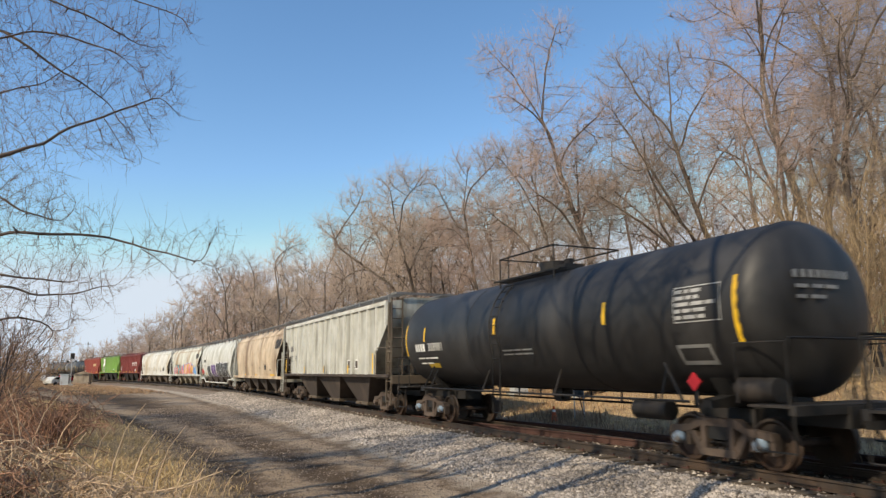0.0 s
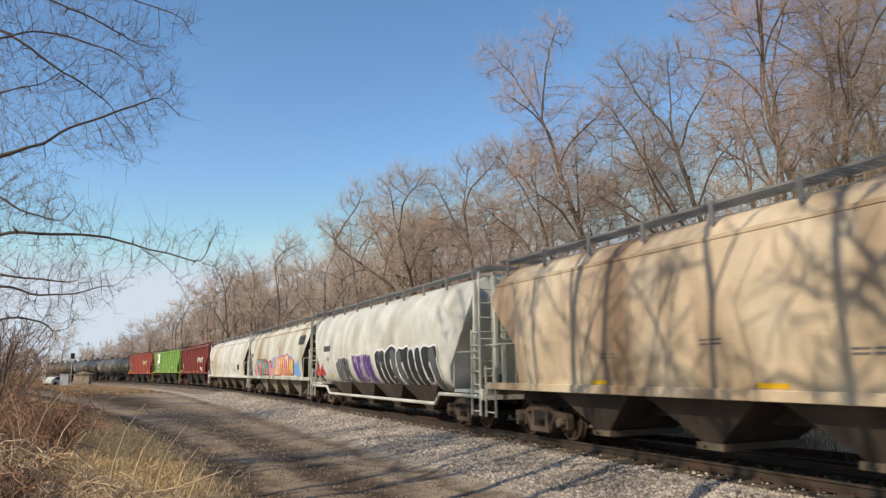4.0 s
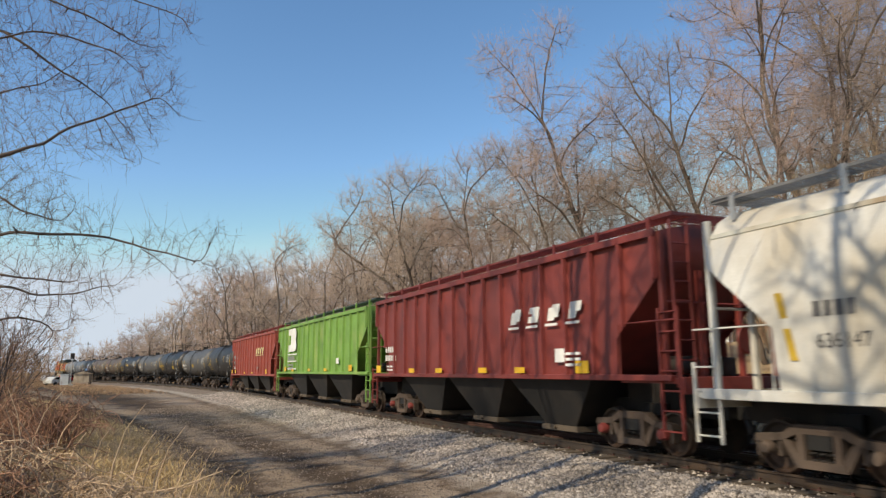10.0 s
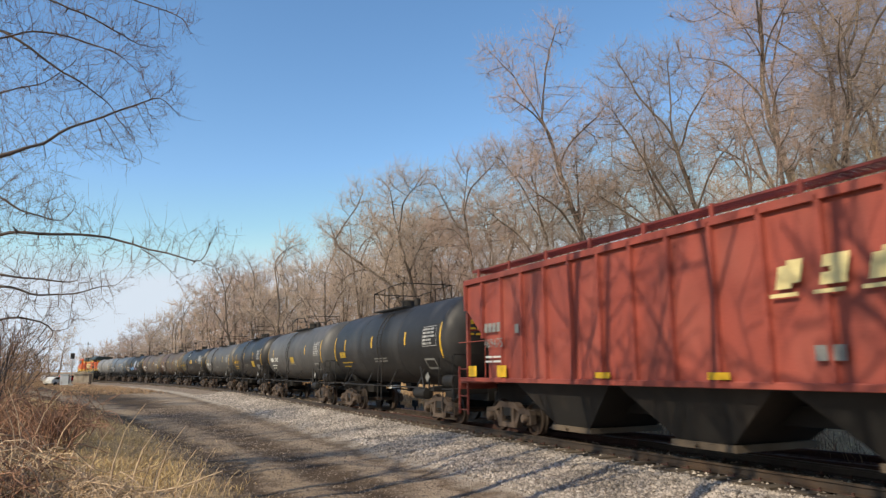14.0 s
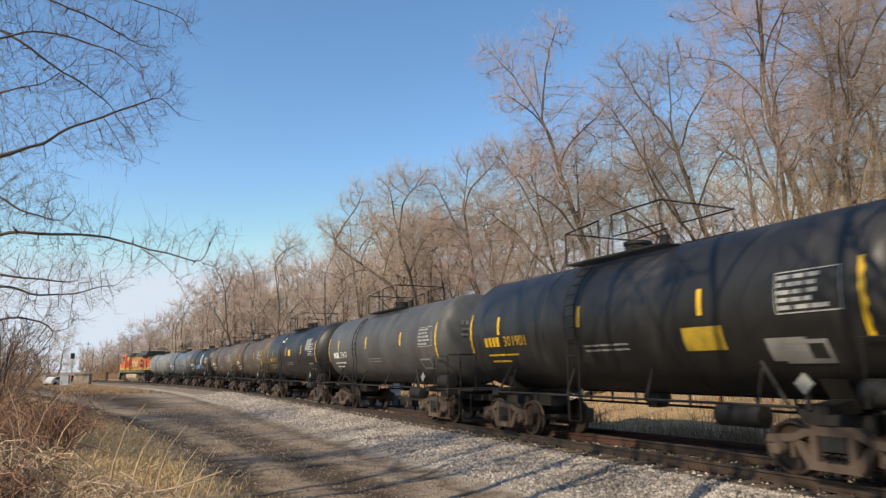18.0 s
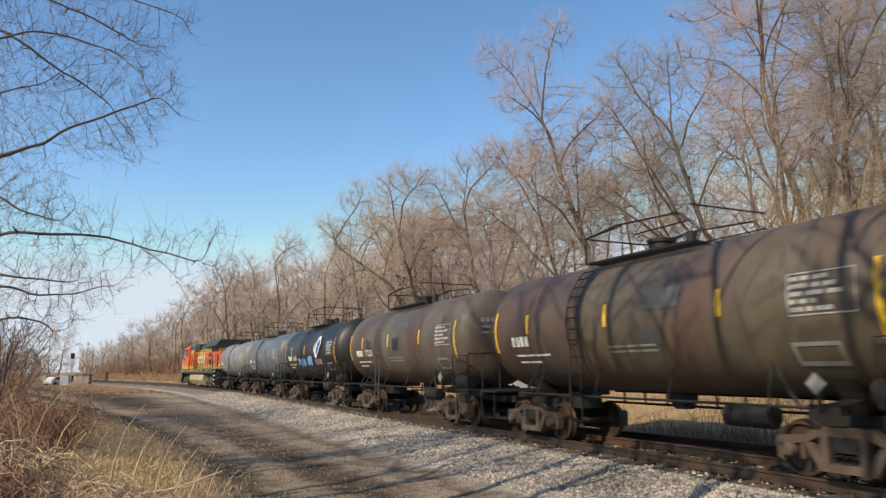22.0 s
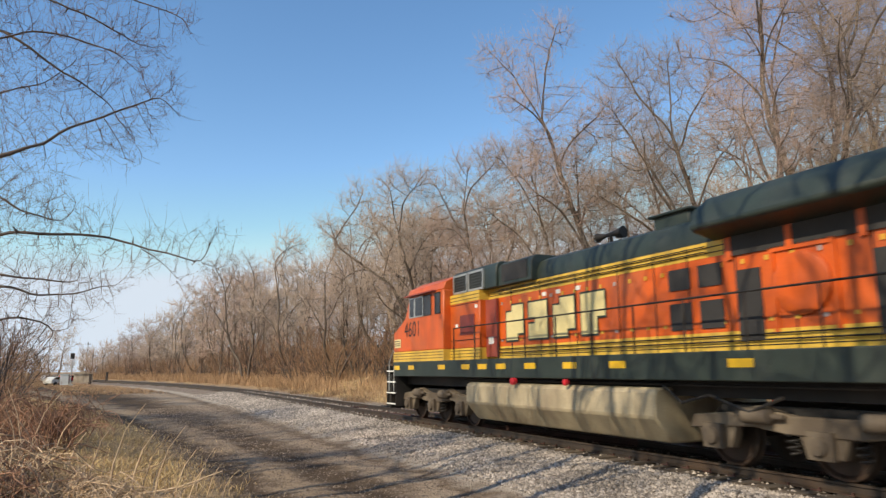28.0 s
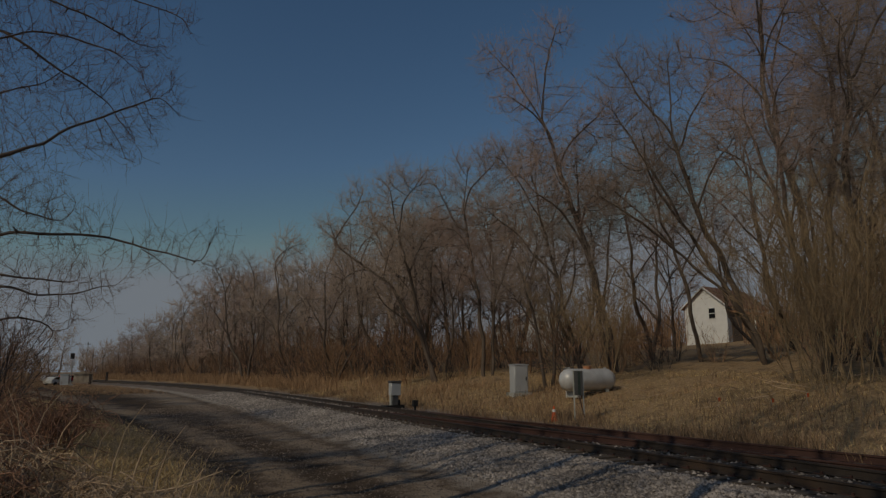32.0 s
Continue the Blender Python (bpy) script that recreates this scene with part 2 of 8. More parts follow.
class Geo:
    """Collects faces of one mesh."""

    def __init__(self):
        self.v, self.f = [], []

    def add(self, verts, faces):
        k = len(self.v)
        self.v += [tuple(p) for p in verts]
        self.f += [tuple(i + k for i in q) for q in faces]
        return self

    def box(self, x0, x1, y0, y1, z0, z1):
        v = [(x, y, z) for z in (z0, z1) for y in (y0, y1) for x in (x0, x1)]
        return self.add(v, [(0, 2, 3, 1), (4, 5, 7, 6), (0, 1, 5, 4), (2, 6, 7, 3), (0, 4, 6, 2), (1, 3, 7, 5)])

    def rings(self, rings, caps=True):
        n, k = len(rings[0]), len(self.v)
        for r in rings:
            self.v += [tuple(p) for p in r]
        for i in range(len(rings) - 1):
            for j in range(n):
                a, b = k + i * n + j, k + i * n + (j + 1) % n
                self.f.append((a, b, b + n, a + n))
        if caps:
            self.f.append(tuple(k + j for j in reversed(range(n))))
            self.f.append(tuple(k + (len(rings) - 1) * n + j for j in range(n)))
        return self

    def tube(self, pts, r, n=6, r2=None):
        pts = [Vector(p) for p in pts]
        rings = []
        for i, p in enumerate(pts):
            d = (pts[min(i + 1, len(pts) - 1)] - pts[max(i - 1, 0)]).normalized()
            a = d.cross(Vector((0, 0, 1)) if abs(d.z) < 0.95 else Vector((1, 0, 0))).normalized()
            b = d.cross(a)
            rr = r if r2 is None else r + (r2 - r) * i / max(1, len(pts) - 1)
            rings.append([p + (a * math.cos(t) + b * math.sin(t)) * rr for t in [2 * math.pi * j / n for j in range(n)]])
        return self.rings(rings)

    def prism(self, poly, axis, a, b):
        """Extrudes a 2D outline along x ("x": points are y, z), y (x, z) or z (x, y)."""
        put = {"x": lambda p, c: (c, p[0], p[1]), "y": lambda p, c: (p[0], c, p[1]), "z": lambda p, c: (p[0], p[1], c)}[axis]
        return self.rings([[put(p, a) for p in poly], [put(p, b) for p in poly]])

    def lathe_y(self, prof, zc, n=28, x=0.0):
        """Turns (y, radius) about a line along y."""
        return self.rings([[(x + r * math.cos(t), y, zc + r * math.sin(t)) for t in [2 * math.pi * j / n for j in range(n)]] for y, r in prof])

    def lathe_x(self, prof, y, z, n=20):
        return self.rings([[(x, y + r * math.cos(t), z + r * math.sin(t)) for t in [2 * math.pi * j / n for j in range(n)]] for x, r in prof])


def mesh_of(name, geo, material, smooth=True):
    me = bpy.data.meshes.new(name)
    me.from_pydata(geo.v, [], geo.f)
    bm = bmesh.new()
    bm.from_mesh(me)
    bmesh.ops.recalc_face_normals(bm, faces=bm.faces)
    bm.to_mesh(me)
    bm.free()
    if smooth:
        me.polygons.foreach_set("use_smooth", [True] * len(me.polygons))
        me.set_sharp_from_angle(angle=radians(35))
    me.materials.append(material)
    return me


def part(name, geo, material, parent, label="", bevel=0.0, key=None, at=None):
    """One mesh object under a thing or a part. key: alike parts share their mesh."""
    if key is not None and key in CACHE:
        me = CACHE[key]
    else:
        me = mesh_of(name, geo() if callable(geo) else geo, material)
        if key is not None:
            CACHE[key] = me
    ob = new(name, me)
    ob.parent = parent
    if at is not None:
        ob.matrix_basis = at
    if label:
        tagged(ob, label)
    if bevel:
        mod = ob.modifiers.new("edge", "BEVEL")
        mod.width, mod.segments, mod.limit_method, mod.angle_limit = bevel, 1, "ANGLE", radians(40)
    return ob


def thing(name, label, category, group="", kind="", at=None):
    ob = new(name)
    ob.empty_display_size = 0.2
    if at is not None:
        ob.matrix_basis = at
    return tagged(ob, label, category, group, kind)


def letters(body, size, bold=0.0):
    """A flat mesh of writing: vertices (u, v) and faces."""
    cu = bpy.data.curves.new("writing", "FONT")
    cu.body, cu.size, cu.resolution_u, cu.offset = body, size, 3, bold
    ob = bpy.data.objects.new("writing", cu)
    me = bpy.data.meshes.new_from_object(ob)
    v = [(p.co.x, p.co.y) for p in me.vertices]
    f = [tuple(p.vertices) for p in me.polygons]
    bpy.data.objects.remove(ob)
    bpy.data.curves.remove(cu)
    bpy.data.meshes.remove(me)
    return v, f


class Side:
    """Draws marks onto the near side of a car; x_of(z) is how far the side stands out at height z."""

    def __init__(self, car, x_of):
        self.car, self.x_of = car, x_of

    def put(self, name, verts, faces, material, off=0.008, label=""):
        g = Geo()
        g.add([(-(self.x_of(z) + off), y, z) for y, z in verts], faces)
        me = bpy.data.meshes.new(name)
        me.from_pydata(g.v, [], g.f)
        me.materials.append(material)
        ob = new(name, me)
        ob.parent = self.car
        if label:
            tagged(ob, label)
        return ob

    def quads(self, name, rects, material, off=0.008, label="", cuts=5):
        if len(rects) > 1 and any(abs(r[3] - r[2]) > 0.15 or abs(r[1] - r[0]) > 1.2 for r in rects):
            return [self.quads(name, [r], material, off, label, cuts) for r in rects]
        v, f = [], []
        for y0, y1, z0, z1 in rects:
            k = len(v)
            for i in range(cuts + 1):
                z = z0 + (z1 - z0) * i / cuts
                v += [(y0, z), (y1, z)]
            f += [(k + 2 * i, k + 2 * i + 1, k + 2 * i + 3, k + 2 * i + 2) for i in range(cuts)]
        return self.put(name, v, f, material, off, label)

    def text(self, name, body, size, y, z, material, off=0.01, wide=1.0, bold=0.0, label=""):
        """y: where the writing begins; it runs towards -y, as one reads it from outside."""
        v, f = letters(body, size, bold)
        return self.put(name, [(y - u * wide, z + w) for u, w in v], f, material, off, label)

    def bars(self, name, y, z, material, widths, rows=1, pitch=0.16, thick=0.09, off=0.009, label=""):
        """Plain bars in place of small lettering."""
        rects = []
        for r in range(rows):
            yy = y
            for w in widths:
                rects.append((yy - w, yy, z - r * pitch, z - r * pitch + thick))
                yy -= w + 0.05
        return [self.quads(name, [r], material, off, label, 2) for r in rects]

    def blob(self, name, y, z, ry, rz, material, seed, off=0.012, wob=0.22, n=26, lean=0.0, label=""):
        rng = random.Random(seed)
        ph = [rng.uniform(0, 6.28) for _ in range(4)]
        v = [(y, z)]
        for i in range(n):
            t = 2 * math.pi * i / n
            k = 1 + wob * (0.5 * math.sin(2 * t + ph[0]) + 0.4 * math.sin(3 * t + ph[1]) + 0.35 * math.sin(5 * t + ph[2]))
            e = 0.75
            cx = math.copysign(abs(math.cos(t)) ** e, math.cos(t))
            cz = math.copysign(abs(math.sin(t)) ** e, math.sin(t))
            v.append((y + ry * k * cx + lean * rz * k * cz, z + rz * k * cz))
        return self.put(name, v, [(0, i + 1, (i + 1) % n + 1) for i in range(n)], material, off, label)
# ---- ground, road and track ----
PROFILE_Q = [-400, -60, -22, -14, -10.5, -9.0, -7.5, -6.0, -4.6, -3.4, -2.4, -1.75, -1.32, 1.4, 1.8, 3.2, 5.5, 8.0, 12, 18, 30, 60, 110, 400]
PROFILE_Z = [0.6, 0.5, 0.45, 0.40, 0.30, 0.08, 0.0, 0.02, 0.03, 0.12, 0.22, 0.31, 0.345, 0.35, 0.33, 0.30, 0.62, 1.10, 1.75, 2.2, 3.2, 5.6, 7.0, 8.0]
_step = 4


def lateral(x, y):
    """Distance across and along the track, for arrays of places."""
    x, y = np.asarray(x, float), np.asarray(y, float)
    sx, sy, ss, sh = X_[::_step], Y_[::_step], S_[::_step], H_[::_step]
    q, s = np.empty(x.shape), np.empty(x.shape)
    for i in range(0, x.size, 4000):
        xs, ys = x[i:i + 4000, None], y[i:i + 4000, None]
        k = np.argmin((xs - sx) ** 2 + (ys - sy) ** 2, axis=1)
        dx, dy = x[i:i + 4000] - sx[k], y[i:i + 4000] - sy[k]
        q[i:i + 4000] = dx * np.cos(sh[k]) + dy * np.sin(sh[k])
        s[i:i + 4000] = ss[k] - dx * np.sin(sh[k]) + dy * np.cos(sh[k])
    return q, s


def road_across(q, s):
    """Across the track, but counted from the dirt road, which swings away from the line."""
    away = np.interp(s, [10, 20, 28, 42, 62, 120], [0.0, 0.35, 1.0, 3.0, 6.3, 15.0])
    mid = -7.05 - away
    inner = -4.9 + (q + 4.9) * 2.15 / (2.15 + away)
    return np.where(q > -4.9, q, np.where(q > mid, inner, q + away))


def lumps(x, y, seed=0.0):
    return (np.sin(x * 0.9 + y * 0.35 + seed) * np.sin(y * 0.8 - x * 0.3 + 1.7 * seed) * 0.5
            + np.sin(x * 2.3 - y * 1.1 + seed) * np.sin(y * 2.0 + x * 0.7) * 0.25 + np.sin(x * 0.21 + y * 0.13) * 0.6)


def ground_z(x, y):
    x, y = np.atleast_1d(np.asarray(x, float)), np.atleast_1d(np.asarray(y, float))
    q, s = lateral(x, y)
    q = road_across(q, s)
    z = np.interp(q, PROFILE_Q, PROFILE_Z)
    # the far bank sinks towards the crossing in the distance
    far = np.clip((s - 60) / 120, 0, 1)
    z = np.where(q > 3.2, 0.30 + (z - 0.30) * (1 - 0.6 * far), z)
    rough = np.where(np.abs(q) < 4.5, 0.03, np.where((q < 0) & (q > -9), 0.035, 0.14))
    rough = np.where(np.abs(q) < 1.7, 0.0, rough)
    # wheel ruts in the dirt road
    rut = -0.05 * (np.exp(-((q + 6.2) / 0.35) ** 2) + np.exp(-((q + 7.9) / 0.35) ** 2))
    return z + rough * lumps(x, y) + rut


def gz(x, y):
    return float(ground_z([x], [y])[0])


def ground_material():
    """Dirt road, ballast and straw, told apart by their distance from the track."""
    m = bpy.data.materials.new("ground")
    m.use_nodes = True
    nt = m.node_tree
    n, l = nt.nodes, nt.links
    b = n["Principled BSDF"]
    b.inputs["Roughness"].default_value = 0.95
    b.inputs["Specular IOR Level"].default_value = 0.2
    tc = n.new("ShaderNodeTexCoord")
    at = n.new("ShaderNodeAttribute")
    at.attribute_name = "across"

    def nz(sc, d=6):
        t = n.new("ShaderNodeTexNoise")
        t.inputs["Scale"].default_value, t.inputs["Detail"].default_value = sc, d
        l.new(tc.outputs["Object"], t.inputs[0])
        return t.outputs[0]

    def rng(src, a, c, lo=0.0, hi=1.0):
        r = n.new("ShaderNodeMapRange")
        r.interpolation_type = "SMOOTHSTEP"
        for i, v in enumerate((a, c, lo, hi)):
            r.inputs[i + 1].default_value = v
        l.new(src, r.inputs[0])
        return r.outputs[0]

    def mth(op, a, c):
        k = n.new("ShaderNodeMath")
        k.operation = op
        for i, v in enumerate((a, c)):
            if isinstance(v, (int, float)):
                k.inputs[i].default_value = v
            else:
                l.new(v, k.inputs[i])
        return k.outputs[0]

    def mix(f, a, c):
        x = n.new("ShaderNodeMix")
        x.data_type = "RGBA"
        l.new(f, x.inputs[0])
        for v, i in ((a, 6), (c, 7)):
            if isinstance(v, tuple):
                x.inputs[i].default_value = (*v, 1)
            else:
                l.new(v, x.inputs[i])
        return x.outputs[2]

    big, mid, small, grit = nz(0.25), nz(1.3), nz(9), nz(45, 3)
    q = mth("ADD", at.outputs["Fac"], mth("MULTIPLY", mth("SUBTRACT", mid, 0.5), 1.6))
    dirt = mix(rng(small, 0.35, 0.7), (0.125, 0.088, 0.058), (0.25, 0.185, 0.13))
    dirt = mix(rng(big, 0.45, 0.65), dirt, (0.105, 0.075, 0.05))
    vo = n.new("ShaderNodeTexVoronoi")
    vo.inputs["Scale"].default_value = 22
    l.new(tc.outputs["Object"], vo.inputs[0])
    gravel = mix(rng(vo.outputs["Color"], 0.1, 0.9), (0.12, 0.10, 0.083), (0.40, 0.345, 0.295))
    straw = mix(rng(small, 0.3, 0.7), (0.28, 0.185, 0.10), (0.50, 0.35, 0.19))
    straw = mix(rng(mid, 0.5, 0.75), straw, (0.17, 0.12, 0.075))
    # gravel spills over the road's edge; a pale worn strip runs along it
    # wheel tracks with tree shadow painted into them, and the paler crown between them
    for at_q, half, tone in ((-6.2, 0.5, (0.075, 0.05, 0.03)), (-7.9, 0.5, (0.075, 0.05, 0.03)), (-7.05, 0.45, (0.32, 0.24, 0.16)), (-5.2, 0.5, (0.36, 0.28, 0.20)), (-8.9, 0.4, (0.30, 0.225, 0.15))):
        band = mth("MULTIPLY", rng(q, at_q - half, at_q - half * 0.3), rng(q, at_q + half, at_q + half * 0.3))
        dirt = mix(mth("MULTIPLY", band, rng(small, 0.3, 0.62, 0.5, 1.0)), dirt, tone)
    far = n.new("ShaderNodeSeparateXYZ")
    l.new(tc.outputs["Object"], far.inputs[0])
    gravel = mix(rng(big, 0.4, 0.6, 0.0, 0.5), gravel, (0.21, 0.165, 0.125))
    gravel = mix(rng(far.outputs["Y"], 42, 60), gravel, mix(rng(small, 0.3, 0.7), (0.17, 0.13, 0.10), (0.30, 0.24, 0.19)))
    col = mix(rng(q, -4.1, -3.2), dirt, gravel)
    col = mix(mth("MULTIPLY", rng(q, -4.7, -4.0), rng(q, -3.2, -3.8)), col, (0.42, 0.36, 0.29))
    col = mix(rng(q, 2.9, 4.2), col, straw)
    col = mix(rng(q, -8.2, -9.2), col, straw)
    # darker between the rails
    between_rails = mth("MULTIPLY", rng(q, -1.5, -0.9), rng(q, 1.5, 0.9))
    col = mix(between_rails, col, (0.115, 0.092, 0.075))
    l.new(col, b.inputs["Base Color"])
    bp = n.new("ShaderNodeBump")
    bp.inputs["Strength"].default_value, bp.inputs["Distance"].default_value = 0.8, 0.03
    l.new(mth("ADD", grit, vo.outputs["Distance"]), bp.inputs["Height"])
    l.new(bp.outputs[0], b.inputs["Normal"])
    return m


def spaced(lo, hi, fine_lo, fine_hi, fine, grow=1.18):
    out, p, d = [], fine_lo, fine
    while p > lo:
        out.insert(0, p)
        p -= d
        d *= grow
    out.insert(0, lo)
    p = fine_lo + fine
    while p < fine_hi:
        out.append(p)
        p += fine
    d = fine
    while p < hi:
        out.append(p)
        p += d
        d *= grow
    out.append(hi)
    return np.array(out)


def build_ground():
    xs, ys = spaced(-2500, 2500, -26, 26, 0.33), spaced(-1500, 4000, -6, 52, 0.33)
    gx, gy = np.meshgrid(xs, ys)
    fx, fy = gx.ravel(), gy.ravel()
    z = ground_z(fx, fy)
    w = len(xs)
    i = np.arange(len(fx)).reshape(gx.shape)
    quads = np.stack([i[:-1, :-1], i[:-1, 1:], i[1:, 1:], i[1:, :-1]], -1).reshape(-1, 4)
    me = bpy.data.meshes.new("ground")
    me.from_pydata(np.stack([fx, fy, z], 1).tolist(), [], quads.tolist())
    me.polygons.foreach_set("use_smooth", [True] * len(me.polygons))
    a = me.attributes.new("across", "FLOAT", "POINT")
    q, s = lateral(fx, fy)
    a.data.foreach_set("value", road_across(q, s).astype(np.float32))
    me.materials.append(ground_material())
    tagged(new("ground", me), "dirt track, pale ballast and dry straw-coloured verge beside the railway", "ground", kind="structure")


RAIL_PROFILE = [(-0.07, -0.17), (0.07, -0.17), (0.07, -0.155), (0.012, -0.13), (0.012, -0.045), (0.036, -0.035), (0.036, -0.006),
                (0.028, 0.0), (-0.028, 0.0), (-0.036, -0.006), (-0.036, -0.035), (-0.012, -0.045), (-0.012, -0.13), (-0.07, -0.155)]


def rail_geo(qs, ss, dz=0.0):
    g, rings = Geo(), []
    for s, q in zip(ss, qs):
        a = heading(s)
        x, y = on_track(s, q)
        rings.append([(x + u * math.cos(a), y + u * math.sin(a), RAIL_Z + w + dz) for u, w in RAIL_PROFILE])
    return g.rings(rings)


def siding_q(s):
    """How far the turnout's track has left the main line at s."""
    u = max(0.0, 33.0 - s)
    return 0.004 * u * u if u < 14 else 0.784 + 0.112 * (u - 14)


def build_track():
    track = thing("railway_track", "single railway track on worn wooden sleepers in pale ballast", "railway track", kind="structure")
    main = np.concatenate([np.arange(-400, -10, 10), np.arange(-10, 60, 1.0), np.arange(60, 420, 4)])
    part("rail", rail_geo([-0.7535] * len(main), main), M["rail"], track, "steel rail with a polished head")
    part("rail", rail_geo([0.7535] * len(main), main), M["rail"], track, "steel rail with a polished head")
    turn = np.arange(-60, 33.5, 1.0)
    part("turnout_rail", rail_geo([siding_q(s) + 0.7535 for s in turn[:-1]], turn[:-1], -0.003), M["rail_rust"], track, "red-brown rusty rail of the turnout")
    part("turnout_rail", rail_geo([siding_q(s) - 0.69 for s in turn[:-3]], turn[:-3], -0.006), M["rail_rust"], track, "red-brown rusty rail of the turnout")
    rng = random.Random(4)

    def tie_mesh(length):
        g = Geo()
        h = length / 2
        g.prism([(-0.115, -0.17), (0.115, -0.17), (0.115, -0.012), (0.10, 0.0), (-0.10, 0.0), (-0.115, -0.012)], "x", -h, h)
        return mesh_of("sleeper", g, M["tie"])

    short = tie_mesh(2.6)
    longer = {}
    s, count = 1.0, 0
    rest = Geo()
    while s < 400:
        u = siding_q(s) if s < 33 else 0
        length = 2.6 + u if u < 2.6 else 2.6
        if s < 62:
            k = round(length * 4) / 4
            me = short if k < 2.7 else longer.setdefault(k, None) or longer.update({k: tie_mesh(k)}) or longer[k]
            ob = new("sleeper", me)
            ob.parent = track
            x, y = on_track(s, (k - 2.6) / 2 + rng.uniform(-0.05, 0.05))
            ob.matrix_basis = Matrix.Translation((x, y, RAIL_Z - 0.172 + rng.uniform(-0.012, 0.006))) @ pose(0, 0, 0, 0, rng.uniform(-0.5, 0.5), math.degrees(heading(s)) + rng.uniform(-1.2, 1.2))
            if 2.6 <= u:
                ob = new("sleeper", short)
                ob.parent = track
                x, y = on_track(s, u + 0.3)
                ob.matrix_basis = Matrix.Translation((x, y, RAIL_Z - 0.178)) @ pose(0, 0, 0, 0, 0, math.degrees(heading(s)) - 6)
        else:
            a = heading(s)
            p = [on_track(s + e * 0.11, q) for e in (-1, 1) for q in (-1.3, 1.3)]
            z = RAIL_Z - 0.172
            rest.add([(*p[0], z), (*p[1], z), (*p[3], z), (*p[2], z), (*p[0], z - 0.15), (*p[1], z - 0.15), (*p[3], z - 0.15), (*p[2], z - 0.15)],
                     [(0, 1, 2, 3), (0, 4, 5, 1), (1, 5, 6, 2), (2, 6, 7, 3), (3, 7, 4, 0)])
        s += 0.53
        count += 1
    tagged(part("far_sleepers", rest, M["tie"], track), kind="stuff")
    # tie plates and spikes under the near rail
    g = Geo().box(-0.10, 0.10, -0.09, 0.09, -0.004, 0.014)
    g.box(-0.095, -0.06, -0.07, -0.04, 0.0, 0.05).box(0.06, 0.095, 0.04, 0.07, 0.0, 0.05)
    plate = mesh_of("tie_plate", g, M["rail_rust"])
    s = 1.0
    while s < 40:
        for q in (-0.7535, 0.7535):
            ob = new("tie_plate", plate)
            ob.parent = track
            x, y = on_track(s, q)
            ob.matrix_basis = Matrix.Translation((x, y, RAIL_Z - 0.17)) @ pose(0, 0, 0, 0, 0, math.degrees(heading(s)))
        s += 0.53


def scatter_stones():
    """Loose ballast stones on the shoulder nearest the camera."""
    rng = np.random.default_rng(7)
    n = 48000
    s = 3 + 62 * rng.random(n) ** 1.9
    q = np.where(rng.random(n) < 0.86, -1.36 - 2.6 * rng.random(n) ** 1.15, rng.uniform(-1.2, 2.6, n))
    r = rng.uniform(0.016, 0.042, n) * (1 + s / 40)
    a = np.interp(s, S_, H_)
    x, y = np.interp(s, S_, X_) + q * np.cos(a), np.interp(s, S_, Y_) + q * np.sin(a)
    z = ground_z(x, y) + r * 0.25
    unit = np.array([(1, 0, 0), (0, 1, 0), (-1, 0, 0), (0, -1, 0), (0.2, 0.1, 0.8)])
    tri = np.array([(0, 1, 4), (1, 2, 4), (2, 3, 4), (3, 0, 4)])
    v = unit[None] * (r[:, None, None] * rng.uniform(0.6, 1.25, (n, 5, 3)))
    c, d = np.cos(a * 0 + rng.uniform(0, 6.28, n)), None
    si = np.sqrt(1 - c * c)
    vx, vy = v[..., 0] * c[:, None] - v[..., 1] * si[:, None], v[..., 0] * si[:, None] + v[..., 1] * c[:, None]
    v = np.stack([vx + x[:, None], vy + y[:, None], v[..., 2] + z[:, None]], -1).reshape(-1, 3)
    f = (tri[None] + 5 * np.arange(n)[:, None, None]).reshape(-1, 3)
    stuff_mesh("ballast", v, f, M["stone"], "pale grey crushed-stone ballast beside the sleepers", "ballast")


def stuff_mesh(name, v, f, material, label, category):
    me = bpy.data.meshes.new(name)
    me.vertices.add(len(v))
    me.vertices.foreach_set("co", np.asarray(v, np.float32).ravel())
    k = f.shape[1]
    me.loops.add(f.size)
    me.loops.foreach_set("vertex_index", f.astype(np.int32).ravel())
    me.polygons.add(len(f))
    me.polygons.foreach_set("loop_start", np.arange(0, f.size, k, dtype=np.int32))
    me.update()
    me.validate()
    me.materials.append(material)
    return tagged(new(name, me), label, category, kind="stuff")


build_ground()
build_track()
scatter_stones()
# ---- the train ----
# Each car stands with its middle over its own origin, on the rail head; +y points away down the line, the near side is -x.
CARS = []


def new_car(name, label, category, s0, s1, group="cars of the train"):
    car = thing(name, label, category, group)
    car_len = s1 - s0
    CARS.append([car, (s0 + s1) / 2, car_len, []])
    return car, car_len


